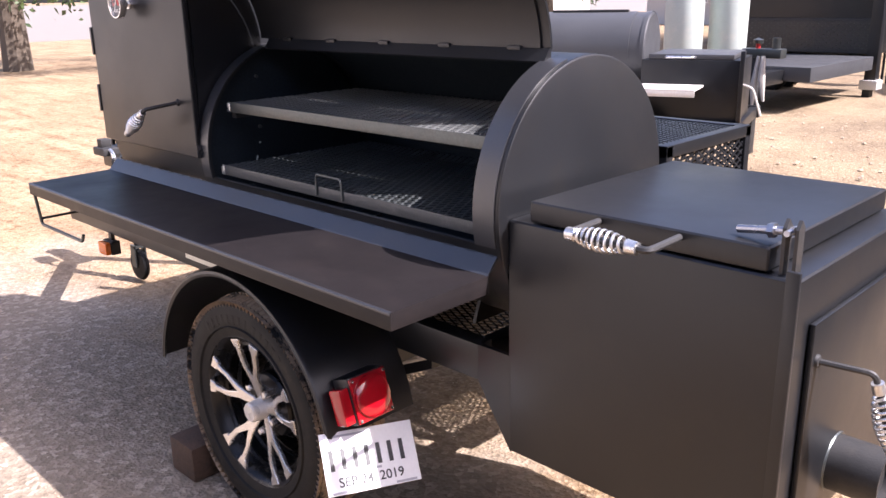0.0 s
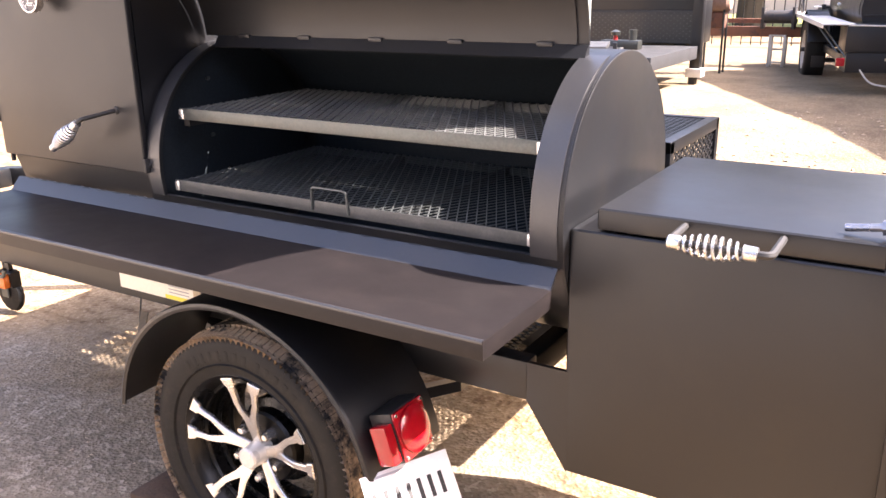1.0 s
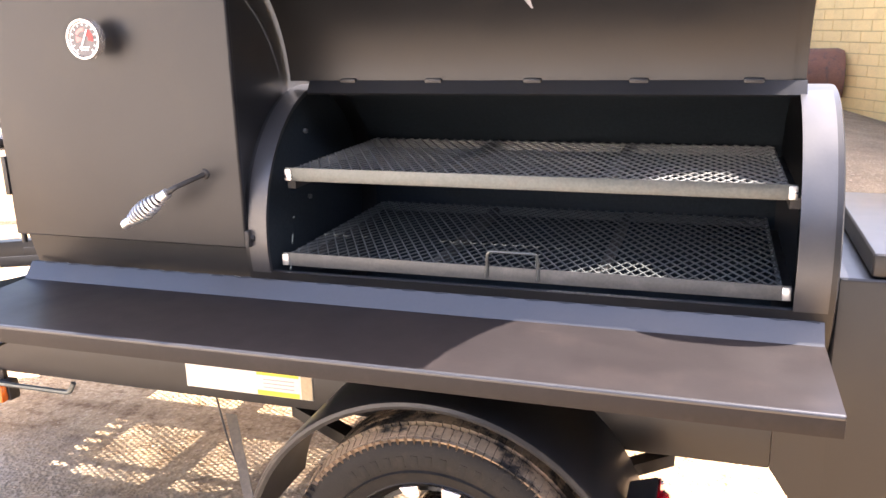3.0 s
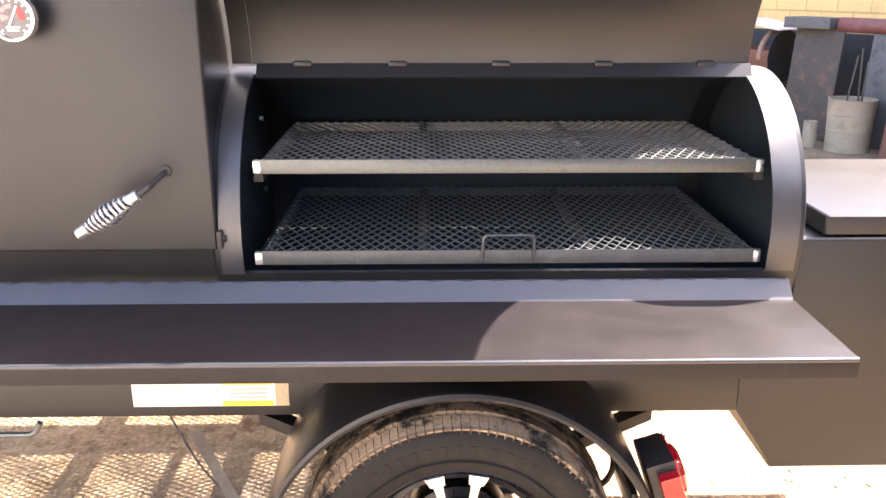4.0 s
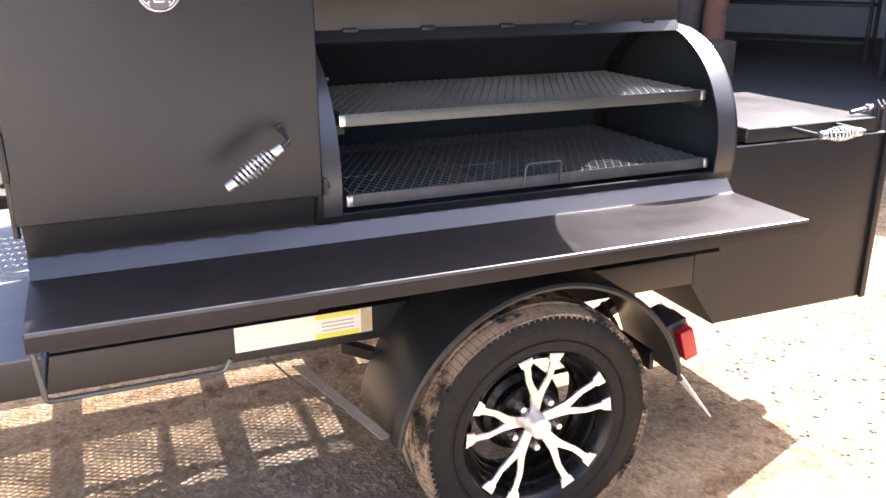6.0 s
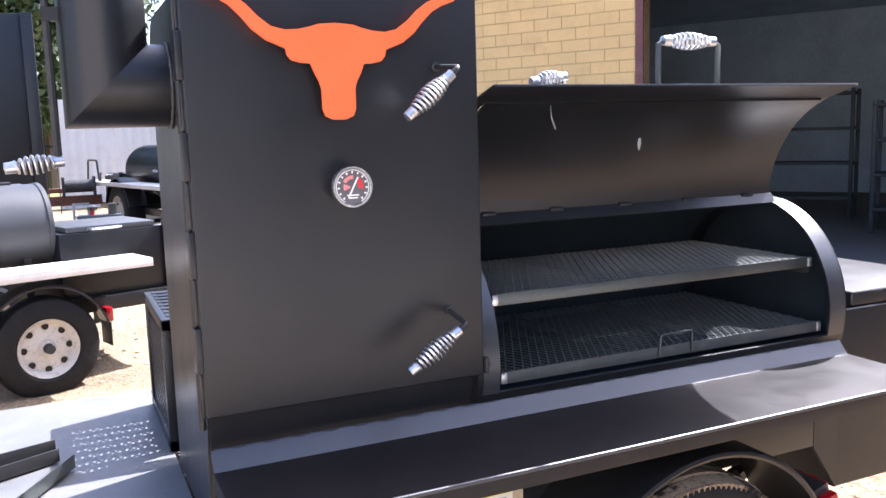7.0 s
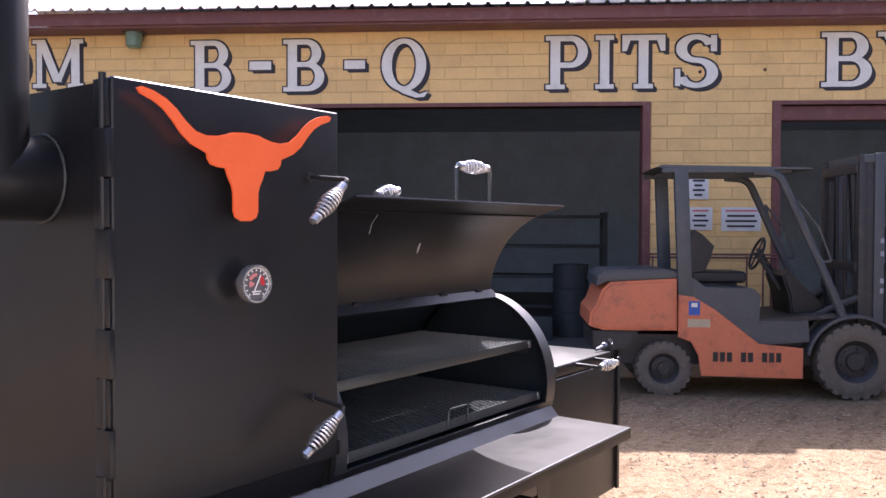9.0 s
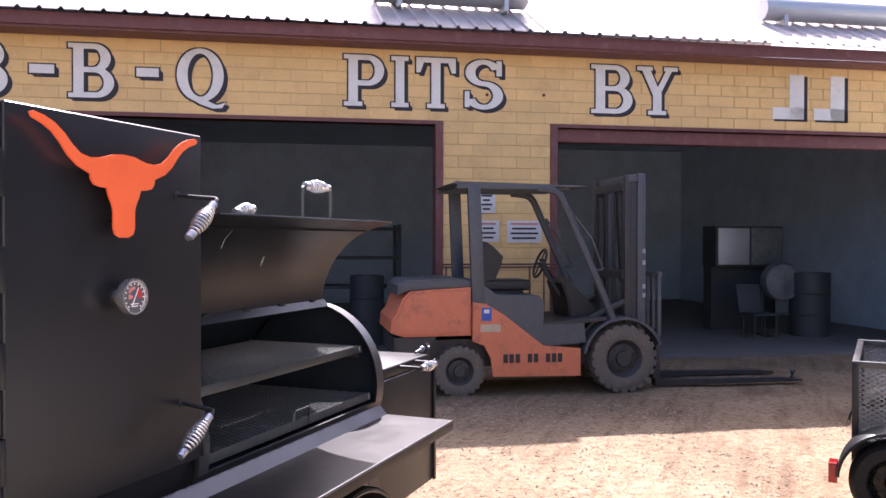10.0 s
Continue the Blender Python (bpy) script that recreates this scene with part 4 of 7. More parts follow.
part("liner", lathe([(0, 0), (R - 0.012, 0), (R - 0.012, 0.002), (0, 0.002)], (BX0 + 0.012, CY, CZ), (1, 0, 0), 60), LINER, barrel)
part("liner", lathe([(0, 0), (R - 0.012, 0), (R - 0.012, 0.002), (0, 0.002)], (BX1 - 0.012, CY, CZ), (1, 0, 0), 60), LINER, barrel)
# flat strips welded round the opening
part("opening_strip", arc_plate(XL - 0.066, XO + 0.001, A_TOP, 192, R + 0.005, R + 0.0005, CY, CZ, 30), GLOSS_BLACK, barrel)
part("opening_strip", arc_plate(XR - 0.004, XR + 0.062, A_TOP, 192, R + 0.004, R + 0.0005, CY, CZ, 30), GLOSS_BLACK, barrel)
a = radians(A_TOP)
hy, hz = CY + R * math.cos(a), CZ + R * math.sin(a)
part("hinge_strip", slab([(hy - 0.024, hz - 0.004), (hy - 0.004, hz + 0.026), (hy + 0.004, hz + 0.026), (hy + 0.004, hz + 0.001), (hy - 0.019, hz - 0.009)], (XL - 0.01, 0, 0), (0, 1, 0), (0, 0, 1), XR - XL + 0.02), BLACK, barrel)
for x in (0.10, 0.33, 0.58, 0.83, 1.08):
    part("hinge_knuckle", box((x - 0.022, hy - 0.010, hz + 0.020), (x + 0.022, hy + 0.0025, hz + 0.031), 0.003), BLACK, barrel)
for x in (0.0, 1.16):
    for z in (1.0, 1.2):
        part("grate_rest", box((x, 0.06, z - 0.03), (x + 0.022, 0.6, z - 0.006)), SOOT, barrel)
for x, z in ((0.012, 1.30), (0.012, 1.13)):
    part("bolt", rod((x - 0.008, 0.16, z), (x, 0.16, z), 0.006, n=8), MILL, barrel)
for x in (0.2, 1.05):
    part("saddle", slab([(0.10, RZ1), (0.55, RZ1), (0.52, 0.78), (0.13, 0.78)], (x, 0, 0), (0, 1, 0), (0, 0, 1), 0.01), BLACK, pit)

# open lid: the same bend, swung up about the hinge
LY, LZ = hy - R + 0.006, hz
LX1 = 1.160                            # the lid stops short of the opening's end
lid = part("lid", arc_plate(XL - 0.02, LX1, 4.0, 70.0, R + 0.0, R - 0.006, LY, LZ, 40), BLACK, pit)
part("edge_strip", arc_plate(XL - 0.070, XO - 0.004, 4, 70, R + 0.007, R + 0.0005, LY, LZ, 30), BLACK, lid)
part("edge_strip", arc_plate(LX1 - 0.02, XR + 0.008, 4, 70, R + 0.007, R + 0.0005, LY, LZ, 30), BLACK, lid)
part("edge_strip", box((XL - 0.055, -0.118, 0.0005), (LX1 + 0.024, 0.03, 0.0075), 0.002, m=pose(0, LY + R * math.cos(radians(70)), LZ + R * math.sin(radians(70)), -16, 0, 0)), BLACK, lid)
def chalk(x0, a0, x1, a1, w0, w1):
    """A pale streak on the inside of the lid."""
    ends = [(x0 - w0, a0), (x0 + w0, a0), (x1 + w1, a1), (x1 - w1, a1)]
    pts = [Vector((x, LY + (R - 0.0066) * math.cos(radians(b)), LZ + (R - 0.0066) * math.sin(radians(b)))) for x, b in ends]
    up = Vector((0, math.cos(radians((a0 + a1) / 2)), math.sin(radians((a0 + a1) / 2)))) * 0.001
    return raw([*pts, *[p - up for p in pts]], [(0, 1, 2, 3), (7, 6, 5, 4), (0, 4, 5, 1), (1, 5, 6, 2), (2, 6, 7, 3), (3, 7, 4, 0)])


part("scratch", join(chalk(0.177, 68.6, 0.215, 58, 0.001, 0.002), chalk(0.215, 58, 0.255, 49, 0.002, 0.003)), GREY_MARK, lid, "pale scratch on the black paint")
part("scuff", join(chalk(0.572, 41, 0.582, 37, 0.004, 0.007), chalk(0.582, 37, 0.590, 33.5, 0.006, 0.002)), GREY_MARK, lid, "pale scuff on the black paint")
for x in (0.446, 0.648):
    part("lid_handle", tube([(x, -0.088, 1.760), (x, -0.088, 1.872), (x + (0.02 if x < 0.5 else -0.02), -0.088, 1.880)], 0.0075), MILL, lid)
part("handle_spring", spring((0.466, -0.088, 1.880), (0.628, -0.088, 1.880), 0.010, 0.021, turns=11), SPRING, lid, "coiled nickel spring grip")
part("knob", join(spring((0.075, -0.066, 1.775), (0.165, -0.066, 1.787), 0.009, 0.02, turns=8), tube([(0.075, -0.066, 1.775), (0.073, -0.066, 1.753)], 0.006), tube([(0.165, -0.066, 1.787), (0.167, -0.066, 1.753)], 0.006)), SPRING, lid)

# cabinet
DX0, DX1, DZ0, DZ1 = -0.767, -0.069, 1.037, 1.995
CX0, CX1, CF, CB, CT = -0.760, -0.080, -0.021, 0.61, 1.988
cabinet = part("cabinet_body", join(slab([(0.012, 0.702), (CB, 0.702), *[(CB - 0.12 + 0.12 * math.cos(radians(15 * k)), CT - 0.12 + 0.12 * math.sin(radians(15 * k))) for k in range(7)], (CF, CT), (CF, DZ0 + 0.005), (0.012, 0.925)], (CX0, 0, 0), (0, 1, 0), (0, 0, 1), CX1 - CX0, 0.006)), BLACK, pit)
door = part("cabinet_door", box((DX0, CF - 0.024, DZ0), (DX1, CF - 0.004, DZ1), 0.008, 3), BLACK, pit, "closed black cabinet door with an orange steer head")
nk = 9
for i in range(nk):
    z0 = DZ0 + (DZ1 - DZ0) * i / nk
    z1 = DZ0 + (DZ1 - DZ0) * (i + 1) / nk - 0.004
    x1 = DX0 - (0.009 if i % 2 else 0.003)
    part("hinge_leaf", box((x1 - 0.003, CF - 0.028 if i % 2 else CF - 0.016, z0), (DX0 + 0.002, CF + (0.024 if i % 2 else 0.036), z1), 0.002), BLACK, door)
part("hinge_pin", join(rod((DX0 - 0.004, CF + 0.004, DZ0 - 0.03), (DX0 - 0.004, CF + 0.004, DZ1 + 0.008), 0.008, n=12)), BLACK, door)
part("stop_tab", join(box((DX1 + 0.001, CF - 0.030, DZ0 + 0.004), (DX1 + 0.012, CF + 0.012, DZ0 + 0.046), 0.003), rod((DX1 - 0.004, CF - 0.012, DZ0 + 0.026), (DX1 + 0.02, CF - 0.012, DZ0 + 0.026), 0.008, n=10)), SOOT, door)
for bx, bz, tx, ty, tz in ((-0.165, 1.219, -0.316, -0.162, 1.115), (-0.182, 1.812, -0.313, -0.189, 1.695)):
    py = ty
    part("handle_rod", join(tube(bend([(bx, CF - 0.022, bz), (bx - 0.008, py, bz - 0.012), (tx, py, tz)], 0.012), 0.0065), lathe([(0, 0), (0.013, 0), (0.011, 0.006), (0, 0.008)], (bx, CF - 0.024, bz), (0, -1, 0), 14)), SOOT, door)
    d = (Vector((tx, py, tz)) - Vector((bx - 0.008, py, bz - 0.012))).normalized()
    q = Vector((bx - 0.008, py, bz - 0.012)) + d * 0.028
    part("handle_spring", spring(q, Vector((tx, py, tz)), 0.009, 0.021, turns=13), SPRING, door, "coiled nickel spring grip")

gx, gz, gy = -0.420, 1.541, -0.106
gauge = part("thermometer", join(lathe([(0, 0.004), (0.040, 0.004), (0.042, 0.012), (0.046, 0.012), (0.047, 0.0), (0.045, -0.012), (0, -0.014)], (gx, gy + 0.012, gz), (0, -1, 0), 40), rod((gx, gy + 0.02, gz), (gx, CF - 0.02, gz), 0.010), lathe([(0, 0), (0.018, 0), (0.018, 0.012), (0, 0.012)], (gx, CF - 0.024, gz), (0, -1, 0), 6)), CHROME, door, "round steel thermometer with a white dial")
part("dial", lathe([(0, 0), (0.0395, 0), (0.0395, 0.001), (0, 0.001)], (gx, gy + 0.0065, gz), (0, -1, 0), 40), DIAL, gauge, "dark dial face")


def ring_bar(a0, a1, r0, r1, y, n=16):
    pts = [(r1 * math.cos(radians(a0 + (a1 - a0) * i / n)), r1 * math.sin(radians(a0 + (a1 - a0) * i / n))) for i in range(n + 1)]
    pts += [(r0 * math.cos(radians(a0 + (a1 - a0) * i / n)), r0 * math.sin(radians(a0 + (a1 - a0) * i / n))) for i in range(n, -1, -1)]
    return slab(pts, (gx, y, gz), (1, 0, 0), (0, 0, 1), 0.0006)


part("scale_ring", ring_bar(-60, 240, 0.0375, 0.0393, gy + 0.0050, 30), WHITE_DIAL, gauge)
for i in range(13):
    a = -50 + 280 * i / 12
    part("scale_mark", ring_bar(a - 3, a + 3, 0.0305, 0.0355, gy + 0.0050, 2), WHITE_DIAL, gauge)
part("red_band", ring_bar(-12, 62, 0.013, 0.026, gy + 0.0050), RED_MARK, gauge)
part("red_band", ring_bar(85, 150, 0.018, 0.026, gy + 0.0050), PALE_RED, gauge)
part("red_band", ring_bar(160, 200, 0.006, 0.022, gy + 0.0050, 6), PALE_RED, gauge)
for i in range(2):
    part("print_bar", box((gx - 0.014 + 0.003 * i, gy + 0.0042, gz - 0.020 - 0.006 * i), (gx + 0.014 - 0.003 * i, gy + 0.0050, gz - 0.017 - 0.006 * i)), WHITE_DIAL, gauge)
part("needle", slab([(-0.012, -0.022), (-0.009, -0.024), (0.014, 0.021), (0.011, 0.023)], (gx, gy + 0.0035, gz), (1, 0, 0), (0, 0, 1), 0.0006), WHITE_DIAL, gauge)

HALF = ((0, .209), (.040, .206), (.059, .200), (.085, .194), (.115, .192), (.145, .199), (.172, .219), (.196, .243), (.223, .262), (.254, .275), (.284, .281), (.297, .276),
        (.291, .266), (.258, .254), (.233, .240), (.209, .217), (.187, .191), (.158, .169), (.128, .157), (.116, .152), (.114, .139), (.104, .127), (.083, .122), (.062, .121),
        (.054, .100), (.044, .082), (.0395, .066), (.039, .021), (.033, .006), (.015, -.002), (0, -.002))
ox, oz = -0.437, 1.694
HEAD = [(ox + x, oz + z) for x, z in HALF] + [(ox - x, oz + z) for x, z in HALF[-2:0:-1]]
part("steer_head", slab(HEAD[::-1], (0, CF - 0.058, 0), (1, 0, 0), (0, 0, 1), 0.006, 0.0012), ORANGE, door, "burnt-orange cut steel steer head")
for dx, dz in ((-0.05, 0.17), (0.05, 0.17), (0, 0.04)):
    part("standoff", rod((ox + dx, CF - 0.024, oz + dz), (ox + dx, CF - 0.052, oz + dz), 0.008, n=10), BLACK, door)

# chimney: a mitred elbow out of the cabinet's end, and the stack
ey, ez, er = 0.238, 1.787, 0.097
stack_x = CX0 - 0.140


def elbow():
    """Two pipe ends cut at 45 degrees and welded."""
    verts, faces, n = [], [], 40
    for i in range(n):
        a = 2 * math.pi * i / n
        dy, d = er * math.cos(a), er * math.sin(a)
        mit = -d          # at the mitre the lower side reaches further
        verts += [(CX0 + 0.01, ey + dy, ez + d), (stack_x + mit * -1.0, ey + dy, ez + d)]
    for i in range(n):
        j = (i + 1) % n
        faces.append((2 * i, 2 * j, 2 * j + 1, 2 * i + 1))
    lower = raw(verts, faces)
    verts, faces = [], []
    for i in range(n):
        a = 2 * math.pi * i / n
        dy, d = er * math.cos(a), er * math.sin(a)
        verts += [(stack_x + d, ey + dy, ez + d), (stack_x + d, ey + dy, 3.1), (stack_x + d * 0.95, ey + dy * 0.95, 3.1), (stack_x + d * 0.95, ey + dy * 0.95, ez + d)]
    for i in range(n):
        j = (i + 1) % n
        faces += [(4 * i + p, 4 * j + p, 4 * j + p + 1, 4 * i + p + 1) for p in range(3)]
    return lower, raw(verts, faces)


low, high = elbow()
stack = part("chimney", high, BLACK, pit)
part("elbow", low, BLACK, stack)
part("damper_rod", tube([(stack_x - er - 0.02, ey - 0.02, 3.0), (stack_x - er - 0.02, ey - 0.02, 1.62)], 0.009), SOOT, stack)
for zz in (1.93, 2.5):
    part("damper_bracket", box((stack_x - er - 0.03, ey - 0.03, zz), (stack_x - er + 0.01, ey - 0.01, zz + 0.03)), BLACK, stack)
part("damper_grip", spring((stack_x - er - 0.015, ey - 0.02, 1.617), (stack_x - er - 0.125, ey - 0.035, 1.606), 0.010, 0.020, turns=9), SPRING, stack, "coiled nickel spring grip")
weld = [(CX0 - 0.004, ey + (er + 0.003) * math.cos(i * math.pi / 20), ez + (er + 0.003) * math.sin(i * math.pi / 20)) for i in range(40)]
part("weld_bead", tube(weld, [0.004 + 0.001 * math.sin(i * 2.3) for i in range(40)], 6, closed=True), SHOP_GREY, stack)

# side shelf with a turned-down lip and a flange
SX0, SX1, SY0, SZ = -0.760, 1.241, -0.363, 0.911
shelf = part("side_shelf", join(slab([(SY0, SZ), (-0.050, SZ + 0.003), (-0.050, SZ - 0.002), (SY0, SZ - 0.005)], (SX0, 0, 0), (0, 1, 0), (0, 0, 1), SX1 - SX0, 0.0012), box((SX0, SY0, SZ - 0.042), (SX1, SY0 + 0.005, SZ - 0.001), 0.002), box((SX1 - 0.005, SY0 + 0.004, SZ - 0.042), (SX1, -0.05, SZ - 0.001), 0.0015), box((SX0, SY0 + 0.004, SZ - 0.042), (SX0 + 0.005, -0.05, SZ - 0.001), 0.0015)), SHELF_BLACK, pit, "long black steel side shelf, partly in sun")
part("flange", slab([(-0.054, SZ + 0.001), (-0.017, SZ + 0.043), (-0.013, SZ + 0.039), (-0.049, SZ - 0.003)], (SX0 + 0.002, 0, 0), (0, 1, 0), (0, 0, 1), SX1 - SX0 - 0.004), GLOSS_BLACK, shelf)
part("folded_edge", rod((SX0 + 0.002, SY0 + 0.0048, SZ - 0.0046), (SX1 - 0.002, SY0 + 0.0048, SZ - 0.0046), 0.0058, n=16), GLOSS_BLACK, shelf)
wp = [(SX0 + 0.01 + i * 0.02, -0.015 + 0.0016 * math.sin(i * 1.7), SZ + 0.0415 + 0.001 * math.sin(i * 2.9)) for i in range(100)]
part("weld_bead", tube(wp, 0.0032, 5), BLACK, shelf)
for x in (-0.6, 0.0, 1.0):
    part("shelf_bracket", slab([(-0.01, SZ - 0.006), (-0.30, SZ - 0.006), (-0.30, SZ - 0.026), (-0.01, SZ - 0.09)], (x, 0, 0), (0, 1, 0), (0, 0, 1), 0.006), BLACK, shelf)
part("towel_rail", tube(bend([(SX0 + 0.01, SY0 + 0.012, SZ - 0.04), (SX0 + 0.02, SY0 + 0.02, 0.752), (-0.385, SY0 + 0.02, 0.752), (-0.37, SY0 + 0.02, 0.778)], 0.012), 0.006), MILL, shelf, "bent steel rod rail under the shelf")
part("towel_rail", tube([(SX0 + 0.02, SY0 + 0.02, 0.775), (SX0 + 0.02, -0.08, 0.775)], 0.005), SOOT, shelf)

# firebox
FX0, FX1, FY0, FY1, FZ0, FZ1 = 1.258, 1.940, 0.0, 0.665, 0.437, 1.046
firebox = part("firebox", box((FX0, FY0, FZ0), (FX1, FY1, FZ1), 0.010, 3), BLACK, pit)
part("end_door", box((FX1 + 0.002, FY0 + 0.07, FZ0 + 0.03), (FX1 + 0.014, FY1 - 0.05, FZ1 - 0.10), 0.004), BLACK, firebox)
part("air_intake", join(lathe([(0.056, 0), (0.062, 0), (0.062, 0.11), (0.056, 0.11)], (FX1 + 0.012, 0.27, 0.57), (1, 0, 0), 32, closed=True), lathe([(0, 0.085), (0.057, 0.085), (0.057, 0.092), (0, 0.092)], (FX1 + 0.012, 0.27, 0.57), (1, 0, 0), 32)), SOOT, firebox)
part("weld_bead", tube([(FX1 + 0.014, 0.27 + 0.064 * math.cos(i * math.pi / 16), 0.57 + 0.064 * math.sin(i * math.pi / 16)) for i in range(32)], 0.004, 6, closed=True), MILL, firebox)
part("door_handle", join(tube(bend([(FX1 + 0.012, 0.095, 0.865), (FX1 + 0.115, 0.115, 0.862), (FX1 + 0.155, 0.16, 0.68)], 0.015), 0.0065), lathe([(0, 0), (0.014, 0), (0.012, 0.006), (0, 0.007)], (FX1 + 0.014, 0.095, 0.865), (1, 0, 0), 14)), SOOT, firebox)
part("handle_spring", spring((FX1 + 0.120, 0.122, 0.838), (FX1 + 0.155, 0.16, 0.68), 0.009, 0.021, turns=13), SPRING, firebox, "coiled nickel spring grip")
flid = part("firebox_lid", box((1.318, 0.004, FZ1 + 0.003), (1.880, 0.64, FZ1 + 0.053), 0.009, 3), BLACK, firebox)
part("hinge", rod((1.36, 0.652, FZ1 + 0.02), (1.84, 0.652, FZ1 + 0.02), 0.012, n=12), BLACK, firebox)
hgz = FZ1 + 0.028
lid_grip = [(1.508, 0.006, hgz + 0.010), (1.508, -0.108, hgz + 0.008), (1.698, -0.112, hgz + 0.008), (1.698, 0.006, hgz + 0.010)]
part("lid_handle", tube(bend(lid_grip, 0.014), 0.008), SOOT, firebox)
part("handle_spring", spring((1.514, -0.108, hgz + 0.008), (1.668, -0.111, hgz + 0.008), 0.0105, 0.022, turns=11), SPRING, firebox, "coiled nickel spring grip")
for x in (1.895, 1.918):
    part("latch_lug", slab([(-0.012, 0), (0.012, 0), (0.014, 0.09), (0, 0.106), (-0.014, 0.09)], (x, 0.03, FZ1 + 0.0), (0, 1, 0), (0, 0, 1), 0.007), SOOT, firebox)
part("latch_bolt", join(rod((1.798, 0.045, FZ1 + 0.066), (1.912, 0.035, FZ1 + 0.083), 0.008, n=10), lathe([(0, 0), (0.015, 0), (0.015, 0.012), (0, 0.012)], (1.862, 0.039, FZ1 + 0.0755), (1, -0.08, 0.15), 6), rod((1.905, 0.01, FZ1 + 0.082), (1.905, 0.055, FZ1 + 0.082), 0.006, n=8)), BRASS, firebox, "zinc latch bolt")
part("neck", box((BX1 + 0.004, 0.05, 0.72), (FX0 + 0.001, 0.60, 1.03)), BLACK, pit)
part("rear_post", box((FX1 - 0.02, -0.012, 0.437), (FX1 + 0.006, -0.001, FZ1 + 0.02), 0.003), BLACK, firebox)

# wood rack of angle iron and expanded metal along the far side
KX0, KX1, KY0, KY1, KZ0, KZ1 = -0.775, 1.262, 0.705, 1.245, 0.706, 1.12
rack = part("wood_rack", join(*[box((x - 0.018, y - 0.018, KZ0), (x + 0.018, y + 0.018, KZ1), 0.003) for x in (KX0 + 0.018, KX1 - 0.018, 0.24) for y in (KY0 + 0.018, KY1 - 0.018)],
                              *[box((KX0, y - 0.018, z - 0.036), (KX1, y + 0.018, z), 0.003) for y in (KY0 + 0.018, KY1 - 0.018) for z in (KZ0 + 0.036, KZ1)],
                              *[box((x - 0.018, KY0, z - 0.036), (x + 0.018, KY1, z + 0.001), 0.003) for x in (KX0 + 0.018, KX1 - 0.018) for z in (KZ0 + 0.036, KZ1)]), BLACK, pit)
# unseen pan, added to keep sun patches off the ground below
part("floor_pan", box((KX0 + 0.02, 1.04, KZ0 + 0.006), (KX1 - 0.02, KY1 - 0.02, KZ0 + 0.012)), SOOT, rack)
part("mesh_side", lattice((KX0 + 0.01, KY0 + 0.03, KZ0 + 0.03), (0, 1, 0), (0, 0, 1), KY1 - KY0 - 0.06, KZ1 - KZ0 - 0.06, 0.044, 0.026, 0.006, 0.004), BLACK, rack)
part("mesh_side", lattice((KX1 - 0.01, KY0 + 0.03, KZ0 + 0.03), (0, 1, 0), (0, 0, 1), KY1 - KY0 - 0.06, KZ1 - KZ0 - 0.06, 0.044, 0.026, 0.006, 0.004), BLACK, rack)
part("mesh_side", lattice((KX0 + 0.03, KY1 - 0.01, KZ0 + 0.03), (1, 0, 0), (0, 0, 1), KX1 - KX0 - 0.06, KZ1 - KZ0 - 0.06, 0.044, 0.026, 0.006, 0.004), BLACK, rack)
part("mesh_top", lattice((-0.30, KY0 + 0.03, KZ1 - 0.006), (1, 0, 0), (0, 1, 0), KX1 + 0.27, KY1 - KY0 - 0.06, 0.040, 0.022, 0.006, 0.004), BLACK, rack)
for i in range(8):
    part("top_slat", box((KX0 + 0.02, KY0 + 0.04 + i * 0.062, KZ1 - 0.012), (-0.30, KY0 + 0.075 + i * 0.062, KZ1 + 0.004), 0.002), BLACK, rack)
for x in (-0.31, 0.4, 0.9):
    part("mesh_bar", box((x, KY0, KZ1 - 0.03), (x + 0.03, KY1, KZ1 - 0.008), 0.002), BLACK, rack)

# wheels
WX, WZ, WR = 0.467, 0.360, 0.362
WY0, WY1 = -0.258, -0.035


def tyre_mesh(cx, y0, y1, cz, r, rim):
    w = y1 - y0
    prof = [(rim - 0.004, 0.03 * w), (rim + 0.012, 0.0), (rim + 0.03, -0.012 * w), (r - 0.075, -0.035 * w), (r - 0.046, -0.030 * w), (r - 0.026, -0.002 * w), (r - 0.013, 0.05 * w), (r - 0.009, 0.12 * w), (r - 0.010, 0.25 * w),
            (r - 0.009, 0.5 * w), (r - 0.010, 0.75 * w), (r - 0.013, 0.88 * w), (r - 0.03, 0.97 * w), (r - 0.06, 1.03 * w), (rim + 0.03, 1.012 * w), (rim + 0.012, w), (rim - 0.004, 0.97 * w)]
    return lathe(prof, (cx, y0, cz), (0, 1, 0), 72, closed=True)


